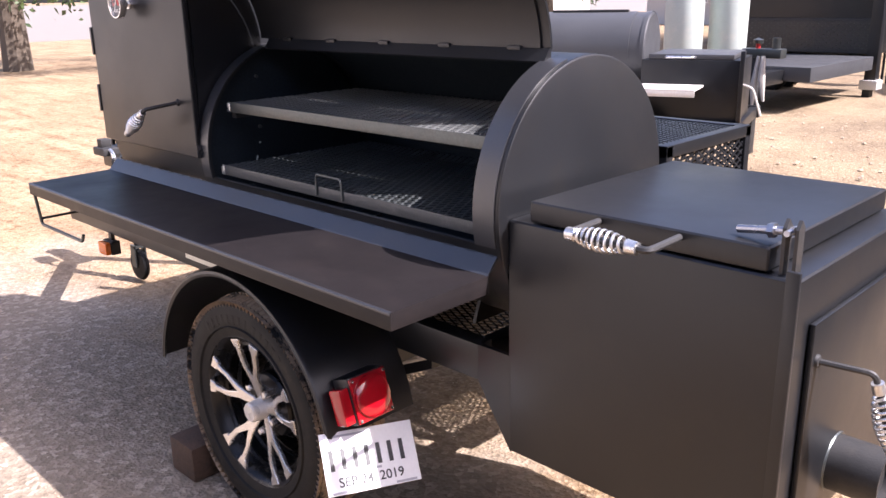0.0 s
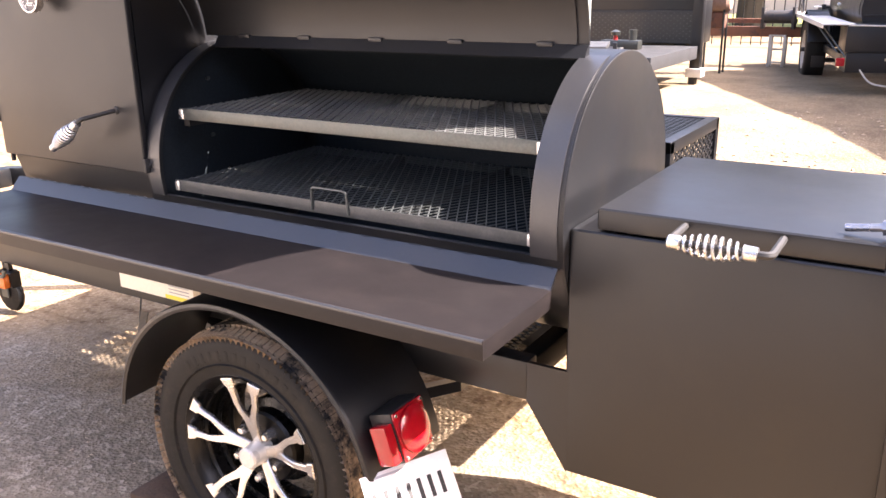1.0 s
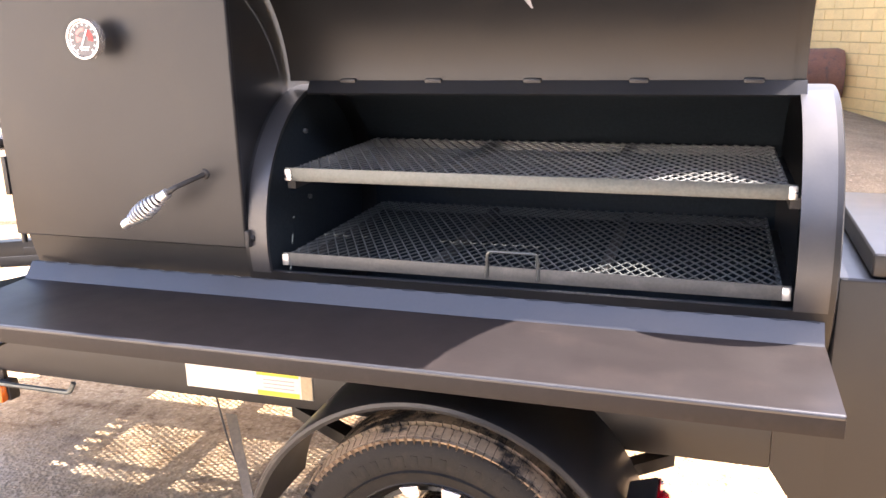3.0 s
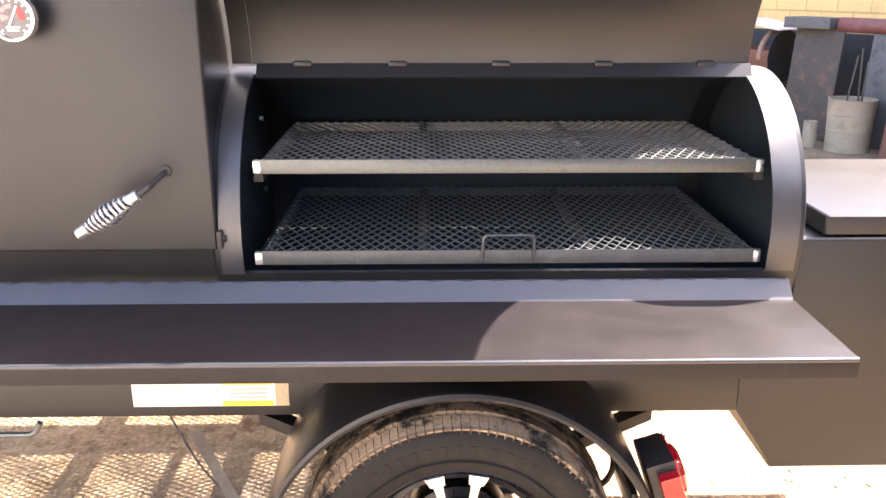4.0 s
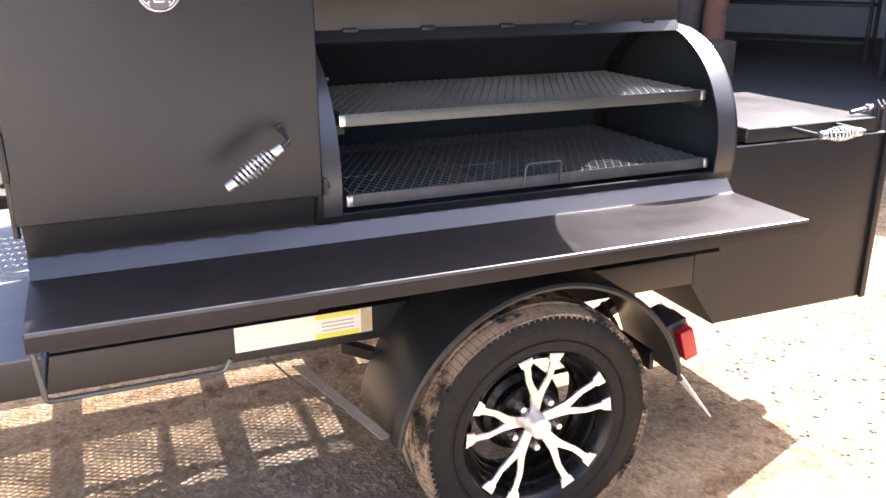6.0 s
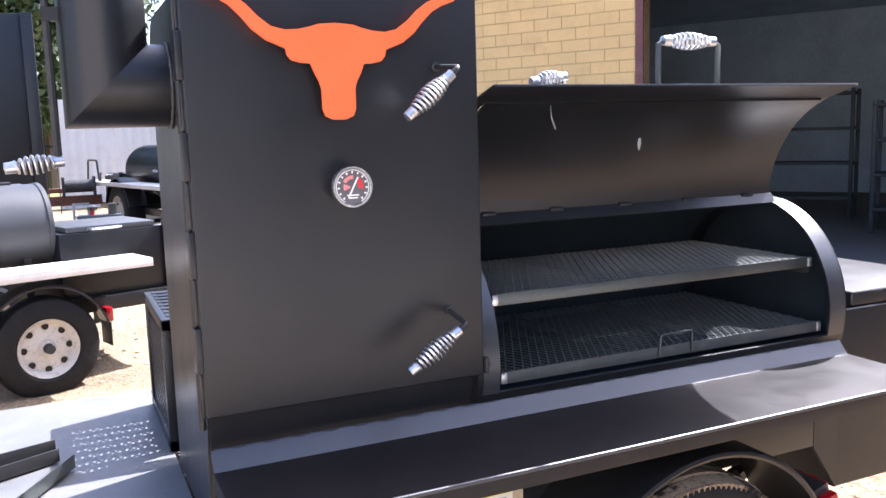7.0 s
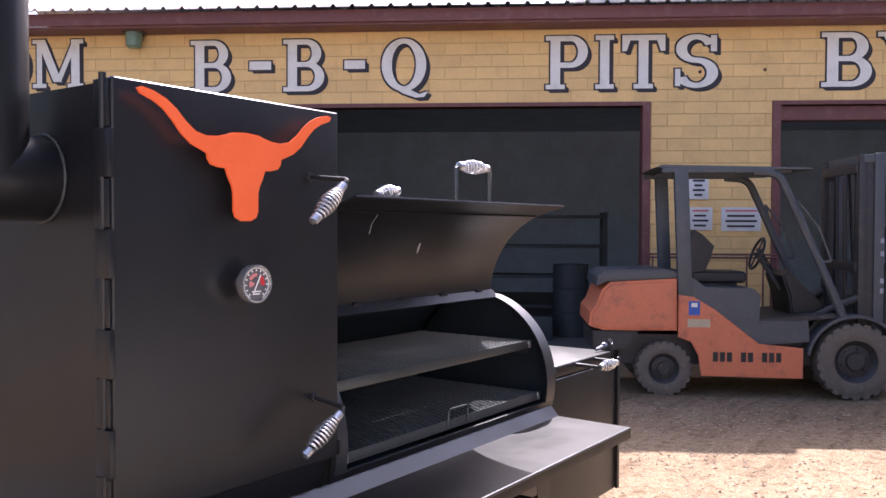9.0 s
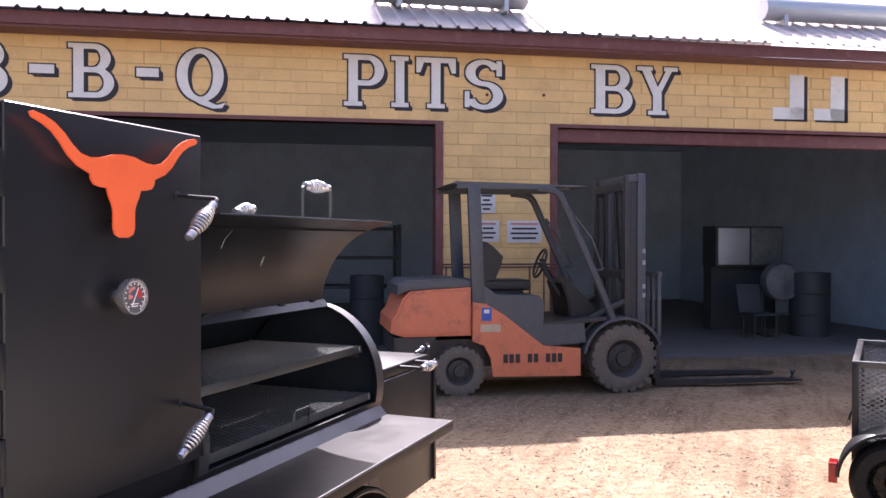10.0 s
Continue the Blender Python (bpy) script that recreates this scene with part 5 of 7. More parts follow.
def tread_mesh(cx, y0, y1, cz, r, n=112):
    w, verts, faces = y1 - y0, [], []
    rows = ((0.03, 0.19, 0), (0.22, 0.40, 0.5), (0.43, 0.57, 0.2), (0.60, 0.78, 0.7), (0.81, 0.97, 0.3))
    for f0, f1, off in rows:
        for i in range(n):
            a0, a1 = 2 * math.pi * (i + off) / n, 2 * math.pi * (i + off + 0.93) / n
            k = len(verts)
            edge = f0 < 0.1 or f1 > 0.9
            for rr, sh in ((r - 0.02, 0), (r, 0)):
                for aa, ff in ((a0, f0), (a1, f0 + 0.015), (a1, f1), (a0, f1 - 0.015)):
                    drop = 0.012 if rr == r and edge and (ff < 0.1 or ff > 0.9) else (0.004 if edge else 0)
                    verts.append((cx + (rr - drop) * math.cos(aa), y0 + w * ff, cz + (rr - drop) * math.sin(aa)))
            faces += [(k + 4, k + 5, k + 6, k + 7)] + [(k + j, k + (j + 1) % 4, k + 4 + (j + 1) % 4, k + 4 + j) for j in range(4)]
    # shoulder lugs
    for side, f in ((-1, 0.0), (1, 1.0)):
        for i in range(n):
            a0, a1 = 2 * math.pi * i / n, 2 * math.pi * (i + 0.88) / n
            k = len(verts)
            for rr, dy in ((r - 0.030, 0.006), (r - 0.012, 0.004), (r - 0.030, 0.010), (r - 0.012, 0.016)):
                for aa in (a0, a1):
                    verts.append((cx + rr * math.cos(aa), y0 + w * f - side * (0.012 - dy) * -1 * -1 + side * 0.004, cz + rr * math.sin(aa)))
            faces += [(k, k + 1, k + 3, k + 2), (k, k + 2, k + 6, k + 4), (k + 1, k + 5, k + 7, k + 3), (k + 2, k + 3, k + 7, k + 6)]
    return raw(verts, faces)


RIM_R = 0.240
wheel = part("wheel", lathe([(RIM_R - 0.022, 0.20), (RIM_R - 0.03, 0.05), (RIM_R - 0.008, 0.012), (RIM_R, 0.003), (RIM_R + 0.003, 0.0), (RIM_R - 0.002, -0.004), (RIM_R - 0.012, 0.004), (RIM_R - 0.018, 0.02), (RIM_R - 0.036, 0.055), (RIM_R - 0.03, 0.20)], (WX, WY0 + 0.008, WZ), (0, 1, 0), 64, closed=True), RIM_BLACK, pit, "alloy wheel with black barrel and polished split spokes")
part("tyre", tyre_mesh(WX, WY0, WY1, WZ, WR, RIM_R), RUBBER, wheel)
part("tread", tread_mesh(WX, WY0, WY1, WZ, WR), TREAD, wheel)
part("sidewall_lettering", join(*[box((-0.008, -0.0015, -0.014 if i % 3 else -0.01), (0.008, 0.0015, 0.014), 0.001, m=Matrix.Translation((WX, WY0 - 0.0065, WZ)) @ Matrix.Rotation(radians(a), 4, "Y") @ Matrix.Translation((0, 0, 0.295))) for i, a in enumerate([-38 + 6.2 * j for j in range(8)] + [14 + 6.2 * j for j in range(5)])]), RUBBER, wheel, kind="stuff")
part("sidewall_rib", lathe([(0.2665, 0.001), (0.270, -0.0055), (0.2735, 0.0005)], (WX, WY0 - 0.0035, WZ), (0, 1, 0), 72), RUBBER, wheel)
for rr, dep in ((0.206, 0.045), (0.196, 0.085), (0.188, 0.125)):
    part("rim_step", lathe([(rr + 0.004, 0.0), (rr - 0.006, -0.004), (rr - 0.010, 0.004), (rr - 0.004, 0.012)], (WX, WY0 + dep, WZ), (0, 1, 0), 56, closed=True), RIM_BLACK, wheel)
part("hub_disc", lathe([(0, 0.05), (0.098, 0.05), (0.104, 0.058), (0.104, 0.09), (0.124, 0.10), (0.128, 0.108), (0.128, 0.165), (0, 0.165)], (WX, WY0 + 0.02, WZ), (0, 1, 0), 40), RIM_BLACK, wheel)
part("hub_cap", lathe([(0, -0.024), (0.026, -0.023), (0.031, -0.018), (0.034, 0.05), (0.04, 0.062), (0, 0.062)], (WX, WY0 + 0.02, WZ), (0, 1, 0), 32), HUB_SILVER, wheel)
for p in range(5):
    centre = 92 + 72 * p
    for s in (1, -1):
        pts = []
        arm = ((0.030, 0.5 * s, 0.015), (0.070, 2.4 * s, 0.0145), (0.102, 5.4 * s, 0.0125), (0.132, 10.2 * s, 0.0098), (0.156, 12.2 * s, 0.0088), (0.186, 11.8 * s, 0.0092), (0.202, 11.8 * s, 0.0105), (0.205, 11.9 * s, 0.0165), (0.229, 12.4 * s, 0.022))
        top, bot = [], []
        for rr, da, hw in arm:
            a = radians(centre + da)
            c, sn = math.cos(a), math.sin(a)
            top.append((rr * c - hw * sn, rr * sn + hw * c))
            bot.append((rr * c + hw * sn, rr * sn - hw * c))
        bm = slab((top + bot[::-1]), (WX, WY0 + 0.030, WZ), (1, 0, 0), (0, 0, 1), 0.014, 0.003)
        for v in bm.verts:                       # dish the spokes towards the hub
            d = math.hypot(v.co.x - WX, v.co.z - WZ)
            v.co.y += 0.026 * max(0.0, (0.13 - d) / 0.10) - 0.014 * max(0.0, (d - 0.13) / 0.10)
        part("spoke", bm, CHROME, wheel)
    a = radians(centre + 36)
    part("lug_nut", lathe([(0, -0.022), (0.009, -0.020), (0.014, -0.006), (0.014, 0.03), (0, 0.03)], (WX + 0.074 * math.cos(a), WY0 + 0.045, WZ + 0.074 * math.sin(a)), (0, 1, 0), 6), CHROME, wheel)
far_wheel = part("wheel", lathe([(0, 0.06), (RIM_R - 0.03, 0.05), (RIM_R, 0.0), (RIM_R - 0.01, 0.004), (0, 0.2)], (WX, 1.48, WZ), (0, 1, 0), 40), RIM_BLACK, pit)
part("tyre", tyre_mesh(WX, 1.47, 1.69, WZ, WR, RIM_R), RUBBER, far_wheel)

# fender: a bent sheet with a rolled lip
FR = 0.455


def fender_at(y_out, y_in, cx, cz, r, a0, a1, n=36):
    verts, faces = [], []
    s = 1 if y_in > y_out else -1
    prof = [(r - 0.002, y_in), (r - 0.002, y_out + s * 0.012), (r - 0.006, y_out + s * 0.003), (r - 0.014, y_out), (r - 0.022, y_out + s * 0.004), (r - 0.022, y_out + s * 0.009), (r - 0.010, y_out + s * 0.016), (r - 0.006, y_in)]
    for i in range(n + 1):
        a = radians(a0 + (a1 - a0) * i / n)
        verts += [(cx + q * math.cos(a), y, cz + q * math.sin(a)) for q, y in prof]
    k = len(prof)
    for i in range(n):
        faces += [(i * k + p, (i + 1) * k + p, (i + 1) * k + (p + 1) % k, i * k + (p + 1) % k) for p in range(k)]
    faces += [tuple(range(k)), tuple(n * k + p for p in range(k))[::-1]]
    return raw(verts, faces)


fender = part("fender", fender_at(-0.302, 0.0, WX, WZ, FR, 11, 171), BLACK, pit)
part("fender_stay", box((0.86, -0.2, 0.44), (0.875, 0.02, 0.50), 0.003), BLACK, fender)
part("fender_brace", slab([(-0.014, 0), (0.014, 0), (0.02, 0.31), (-0.012, 0.31)], (0.012, -0.25, 0.436), (1, 0, 0), Vector((-0.205, 0.245, 0.166)).normalized(), 0.005), FORK_TYRE, fender)
part("lamp_wire", tube(bend([(-0.235, 0.01, 0.602), (-0.15, -0.08, 0.52), (-0.02, -0.2, 0.46)], 0.05), 0.003, 6), PLASTIC, fender)
part("fender", fender_at(1.745, 1.44, WX, WZ, FR, 11, 171), BLACK, pit)

# tail lamp and paper plate on the fender's end, both leaning with the fender
lean = pose(0.958, -0.187, 0.560, 0, -18, 0) @ Matrix.Scale(0.86, 4)


def leant(bm):
    bm.transform(lean)
    return bm


tail = part("tail_lamp", leant(box((-0.082, -0.073, -0.073), (-0.007, 0.072, 0.073), 0.006)), PLASTIC, pit)
part("lens", leant(lathe([(0, 0), (0.062, 0), (0.066, 0.004), (0.066, 0.016), (0.055, 0.024), (0.03, 0.026), (0, 0.027)], (-0.009, 0, 0), (1, 0, 0), 32)), RED_LENS, tail, "round red lamp lens")
part("lens_plate", leant(box((-0.008, -0.070, -0.071), (0, 0.069, 0.070), 0.004)), RED_LENS, tail)
part("side_marker", leant(box((-0.060, -0.111, -0.062), (-0.007, -0.074, 0.050), 0.006)), RED_LENS, tail, "red side marker lens")
for y in (-0.061, 0.060):
    for z in (-0.062, 0.061):
        part("screw", leant(rod((0, y, z), (0.004, y, z), 0.005, n=8)), CHROME, tail)
across, down = Vector((0.088, 0.262, -0.024)).normalized(), Vector((0.084, -0.030, -0.127)).normalized()
out_of = across.cross(-down).normalized()
upward = out_of.cross(across)
middle = Vector((0.972, -0.214, 0.394))
plate_m = Matrix.Translation(middle) @ Matrix((out_of, across, upward)).transposed().to_4x4() @ Matrix.Scale(0.84, 4)
plate = part("paper_plate", box((-0.002, -0.155, -0.095), (0.002, 0.155, 0.095), 0.001, m=plate_m), PAPER, pit, "white paper temporary plate, curled at the corner")
for i in range(7):
    part("number_bar", box((0.0022, -0.135 + i * 0.039, -0.022), (0.0032, -0.121 + i * 0.039, 0.042), m=plate_m), DARK_MARK, plate)
bm = words("SEP 24, 2019", 0.034, 0.215, 0.0008, 0.01)
bm.transform(plate_m @ Matrix(((0, -1, 0, 0.0035), (1, 0, 0, -0.115), (0, 0, 1, -0.078), (0, 0, 0, 1))))
part("date", bm, DARK_MARK, plate)
for y, z, w in ((-0.12, 0.078, 0.13), (-0.06, -0.036, 0.09), (-0.14, -0.092, 0.05), (0.07, -0.092, 0.07)):
    part("small_print", box((0.0022, y, z), (0.003, y + w, z + 0.007), m=plate_m), GREY_MARK, plate)

# decals and marker lamp on the rail
decal = part("decal", box((-0.313, -0.0022, 0.628), (0.062, -0.0012, 0.699)), STICKER, pit, "white and yellow paper labels on the frame rail")
for z in (0.685, 0.629):
    part("yellow_bar", box((-0.098, -0.0034, z), (0.024, -0.0024, z + 0.013)), YELLOW, decal)
for i in range(3):
    part("print_bar", box((-0.08, -0.0034, 0.650 + 0.011 * i), (0.01, -0.0026, 0.653 + 0.011 * i)), GREY_MARK, decal)
part("tan_end", box((0.030, -0.0034, 0.629), (0.061, -0.0024, 0.698)), CREAM, decal)
marker = part("marker_lamp", box((-1.0, -0.02, 0.515), (-0.915, 0.02, 0.575), 0.006), PLASTIC, pit)
part("lens", box((-0.995, -0.045, 0.518), (-0.92, -0.02, 0.572), 0.008), AMBER, marker, "amber marker lens")
part("bracket", box((-0.97, -0.004, 0.57), (-0.945, 0.012, 0.605)), BLACK, marker)

# cooking grates that slide into the barrel
for k, (z, y0, grip) in enumerate(((1.005, 0.0, True), (1.209, 0.042, False))):
    g = thing("cooking_grate", (0.59, 0.3, z - 0.02), "slide-out expanded steel grate in the open barrel" + (", wire handle" if grip else ""), "cooking grate", "grates in the barrel")
    y1 = CY + math.sqrt(max(0.01, (R - 0.02) ** 2 - (z - CZ) ** 2)) - 0.03
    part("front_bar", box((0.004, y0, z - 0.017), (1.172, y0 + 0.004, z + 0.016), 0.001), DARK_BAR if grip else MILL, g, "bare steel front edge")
    for x in (0.003, 1.155):
        part("weld_tab", box((x, y0 - 0.003, z - 0.016), (x + 0.018, y0 + 0.012, z + 0.013), 0.003), SPRING, g, "bright ground weld at the end of the bar")
    part("side_bar", box((0.022, y0 + 0.004, z - 0.012), (0.026, y1, z + 0.012)), GRATE, g)
    part("side_bar", box((1.152, y0 + 0.004, z - 0.012), (1.156, y1, z + 0.012)), GRATE, g)
    part("back_bar", box((0.022, y1 - 0.004, z - 0.012), (1.156, y1, z + 0.012)), GRATE, g)
    for x in (0.38, 0.77):
        part("cross_bar", box((x, y0 + 0.004, z - 0.014), (x + 0.02, y1, z + 0.010)), SOOT, g)
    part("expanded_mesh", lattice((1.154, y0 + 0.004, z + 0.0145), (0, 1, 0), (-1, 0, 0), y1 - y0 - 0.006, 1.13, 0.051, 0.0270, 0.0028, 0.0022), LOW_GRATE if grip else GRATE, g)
    if grip:
        part("wire_handle", tube(bend([(0.525, y0 - 0.001, z - 0.01), (0.528, y0 - 0.004, z + 0.052), (0.642, y0 - 0.004, z + 0.052), (0.645, y0 - 0.001, z - 0.01)], 0.012), 0.0042), MILL, g)

# odd lengths of angle iron on the deck, and the wheel chock
for i, (x, y, l, a) in enumerate(((-1.32, 0.82, 0.46, 20), (-1.30, 0.69, 0.46, 27), (-1.17, 0.50, 0.46, 62))):
    bm = join(box((-l / 2, -0.02, 0), (l / 2, 0.02, 0.004), 0.001), box((-l / 2, -0.02, 0.004), (l / 2, -0.016, 0.04), 0.001))
    bm.transform(pose(0, 0, 0, 0, 0, a))
    ob = single("angle_iron", bm, MILL if i == 2 else SOOT, "short offcut of steel angle lying on the deck", "angle iron", "offcuts on the deck")
    ob.location = (x, y, RZ1 + 0.0085 + 0.004 * i)
single("wheel_chock", box((0.0, -0.30, 0.0), (0.15, -0.14, 0.125), 0.008, m=Matrix.Translation((0.0, 0, 0))), WOOD, "dark timber block chocking the trailer wheel", "wheel chock", base=(0.07, -0.22, 0.0))


# ---- the forklift in front of the pier ----
fork = thing("forklift", BM @ Vector((6.6, -1.8, 0)), "faded orange and dark grey counterbalance forklift parked on dirt", "forklift")
NY, FY = -2.38, -1.22       # near and far side


def flat(outline, y0, y1, bevel=0.0):
    bm = slab(outline, (0, y0, 0), (1, 0, 0), (0, 0, 1), -(y1 - y0), bevel)
    bm.transform(BM)
    return bm


part("chassis", flat([(5.25, 0.30), (5.3, 0.60), (7.1, 0.60), (7.3, 0.85), (7.75, 0.75), (7.75, 0.3)], NY + 0.2, FY - 0.2), FORK_DARK, fork)
part("counterweight", flat([(4.955, 0.70), (4.965, 0.84), (5.02, 0.90), (5.08, 1.06), (5.16, 1.14), (5.82, 1.18), (5.825, 0.66), (5.10, 0.655)], NY + 0.01, FY - 0.01, 0.03), FORK_ORANGE, fork, "rounded orange counterweight")
part("rear_bumper", flat([(5.0, 0.44), (4.99, 0.648), (5.45, 0.648), (5.40, 0.56), (5.32, 0.46)], NY + 0.04, FY - 0.04, 0.015), FORK_DARK, fork)
part("hood", flat([(5.03, 1.10), (5.04, 1.19), (5.12, 1.25), (5.70, 1.27), (5.86, 1.24), (5.86, 1.185), (5.14, 1.145)], NY + 0.05, FY - 0.05, 0.02), FORK_GREY, fork)
for y0, y1 in ((NY, NY + 0.04), (FY - 0.04, FY)):
    part("side_panel", flat([(5.832, 0.60), (5.832, 1.02), (5.98, 1.00), (6.18, 0.88), (6.62, 0.54), (7.045, 0.50), (7.045, 0.20), (6.06, 0.215), (6.03, 0.42), (5.96, 0.55)], y0, y1, 0.008), FORK_ORANGE, fork, "orange side panel, scuffed")
part("seat_base", flat([(5.835, 1.02), (5.87, 1.26), (6.02, 1.16), (6.10, 1.10), (6.58, 1.08), (6.64, 1.02), (6.63, 0.78), (7.10, 0.78), (7.12, 0.56), (6.62, 0.52), (6.18, 0.86), (5.98, 0.98)], NY + 0.03, FY - 0.03, 0.012), FORK_GREY, fork)
part("floor_plate", flat([(6.62, 0.74), (7.35, 0.80), (7.35, 0.84), (6.62, 0.78)], NY + 0.03, FY - 0.03), FORK_DARK, fork)
part("cowl", flat([(7.02, 0.80), (7.00, 1.0), (6.93, 1.20), (7.0, 1.25), (7.12, 1.12), (7.3, 0.95), (7.42, 0.82)], NY + 0.3, FY - 0.25, 0.02), VINYL, fork)
for y0 in (NY + 0.0, FY - 0.28):
    ring = [(7.55 + 0.475 * math.cos(radians(20 + 7.5 * i)), 0.36 + 0.475 * math.sin(radians(20 + 7.5 * i))) for i in range(21)]
    ring += [(7.55 + 0.445 * math.cos(radians(170 - 7.5 * i)), 0.36 + 0.445 * math.sin(radians(170 - 7.5 * i))) for i in range(21)]
    part("front_fender", flat(ring, y0, y0 + 0.28), FORK_GREY, fork)
seat = part("seat", join(box((6.02, -2.05, 1.12), (6.58, -1.55, 1.24), 0.04, 3, m=BM), box((6.06, -2.0, 1.06), (6.5, -1.6, 1.12), 0.01, m=BM)), VINYL, fork, "worn black vinyl seat")
part("backrest", flat([(6.00, 1.18), (5.98, 1.40), (5.99, 1.62), (6.06, 1.67), (6.14, 1.62), (6.26, 1.50), (6.22, 1.36), (6.16, 1.22)], -2.05, -1.55, 0.03), VINYL, seat)
part("steering_wheel", tube([BM @ (Vector((6.74, -1.85, 1.42)) + Vector((0.06 * math.sin(t) * 1.0, 0.17 * math.cos(t), 0.16 * math.sin(t)))) for t in [2 * math.pi * i / 24 for i in range(24)]], 0.014, 8, closed=True), PLASTIC, fork)
part("steering_column", join(tube([BM @ Vector((6.74, -1.85, 1.42)), BM @ Vector((6.98, -1.85, 1.05))], 0.025), tube([BM @ Vector((6.68, -1.85, 1.28)), BM @ Vector((6.80, -1.85, 1.56))], 0.01), tube([BM @ Vector((6.74, -2.0, 1.42)), BM @ Vector((6.74, -1.7, 1.42))], 0.01)), FORK_DARK, fork)
for i in range(3):
    part("lever", join(tube([BM @ Vector((7.02, -1.6 + 0.07 * i, 1.18)), BM @ Vector((6.86, -1.6 + 0.07 * i, 1.44))], 0.008, 6), lathe([(0, 0), (0.016, 0.01), (0.016, 0.03), (0, 0.04)], BM @ Vector((6.86, -1.6 + 0.07 * i, 1.43)), (0, 0, 1), 10)), PLASTIC, fork)
for y in (NY + 0.05, FY - 0.05):
    part("rear_post", box((-0.07, -0.04, 0), (0.07, 0.04, 1.33), 0.016, m=BM @ pose(5.905, y, 0.96, 0, -2.5, 0)), FORK_GREY, fork)
    part("front_post", tube([BM @ p for p in bend([(6.55, y, 2.25), (6.80, y, 2.23), (7.02, y, 1.75), (7.28, y, 1.18), (7.44, y, 0.80)], 0.12, 6)], 0.042, 8), FORK_GREY, fork)
    part("roof_rail", box((5.66, y - 0.035, 2.235), (6.75, y + 0.035, 2.285), 0.012, m=BM), FORK_GREY, fork)
    part("grab_bar", tube([BM @ p for p in bend([(7.00, y + 0.03, 1.95), (7.10, y + 0.03, 1.62), (7.22, y + 0.03, 1.35), (7.33, y + 0.03, 1.36), (7.20, y + 0.03, 1.70), (7.00, y + 0.03, 1.95)], 0.03)], 0.012, 6), FORK_GREY, fork)
part("roof_plate", flat([(5.60, 2.29), (5.66, 2.315), (7.10, 2.285), (7.12, 2.265), (5.66, 2.287)], NY + 0.02, FY - 0.02), FORK_GREY, fork)
for i in range(7):
    part("roof_bar", box((5.72, NY + 0.14 + i * 0.14, 2.24), (6.95, NY + 0.17 + i * 0.14, 2.268), m=BM), FORK_GREY, fork)
part("label", box((5.84, NY + 0.012, 1.75), (5.90, NY + 0.014, 1.95), m=BM), STICKER, fork)

# mast, carriage and forks
for y in (NY + 0.20, FY - 0.04):
    part("mast_rail", box((7.77, y - 0.04, 0.06), (7.87, y + 0.04, 2.44), 0.008, m=BM), FORK_GREY, fork)
    part("mast_web", box((7.70, y - 0.015, 0.10), (7.80, y + 0.015, 2.42), 0.003, m=BM), FORK_DARK, fork)
    part("inner_rail", box((7.62, y - 0.04, 0.10), (7.70, y + 0.04, 2.42), 0.008, m=BM), FORK_DARK, fork)
    part("lift_ram", join(tube([BM @ Vector((7.66, y + (0.1 if y < -1.8 else -0.1), 0.15)), BM @ Vector((7.66, y + (0.1 if y < -1.8 else -0.1), 2.2))], 0.032, 12)), FORK_DARK, fork)
    part("tilt_ram", tube([BM @ Vector((7.1, y, 0.75)), BM @ Vector((7.64, y, 1.0))], 0.035, 10), FORK_DARK, fork)
    part("chain", box((7.725, y + (0.06 if y < -1.8 else -0.09), 0.4), (7.745, y + (0.09 if y < -1.8 else -0.06), 2.3), m=BM), FORK_DARK, fork)
part("mast_head", box((7.66, NY + 0.155, 2.345), (7.768, FY, 2.425), 0.01, m=BM), FORK_GREY, fork)
for z in (0.2, 1.25, 2.24):
    part("mast_tie", box((7.60, NY + 0.2, z), (7.66, FY - 0.04, z + 0.10), 0.008, m=BM), FORK_DARK, fork)
part("hose", join(*[tube([BM @ p for p in bend([(7.62, -1.8 + dy, 0.9), (7.60, -1.8 + dy, 2.25), (7.72, -1.8 + dy, 2.36), (7.78, -1.8 + dy, 1.2)], 0.1)], 0.014, 6) for dy in (-0.12, -0.07, 0.1)]), PLASTIC, fork)
for z in (1.55, 1.42, 1.15, 1.05):
    part("mast_mark", box((7.83, NY + 0.156, z - 0.01), (7.865, NY + 0.158, z + 0.04), m=BM), GREY_MARK, fork)
part("carriage", join(box((7.95, NY + 0.12, 0.12), (8.0, FY - 0.12, 0.24), 0.006, m=BM), box((7.95, NY + 0.12, 0.52), (8.0, FY - 0.12, 0.64), 0.006, m=BM)), FORK_DARK, fork)
backrest = part("load_backrest", box((7.985, NY + 0.08, 1.28), (8.04, FY - 0.08, 1.33), 0.006, m=BM), FORK_GREY, fork)
for i in range(7):
    part("backrest_bar", box((7.99, NY + 0.10 + i * 0.155, 0.60), (8.03, NY + 0.135 + i * 0.155, 1.285), 0.004, m=BM), FORK_GREY, backrest)
for y in (NY + 0.22, FY - 0.34):
    part("fork_arm", flat([(8.02, 0.02), (8.02, 0.68), (8.07, 0.68), (8.075, 0.09), (9.6, 0.07), (9.88, 0.045), (9.88, 0.025)], y, y + 0.12, 0.004), FORK_DARK, fork)
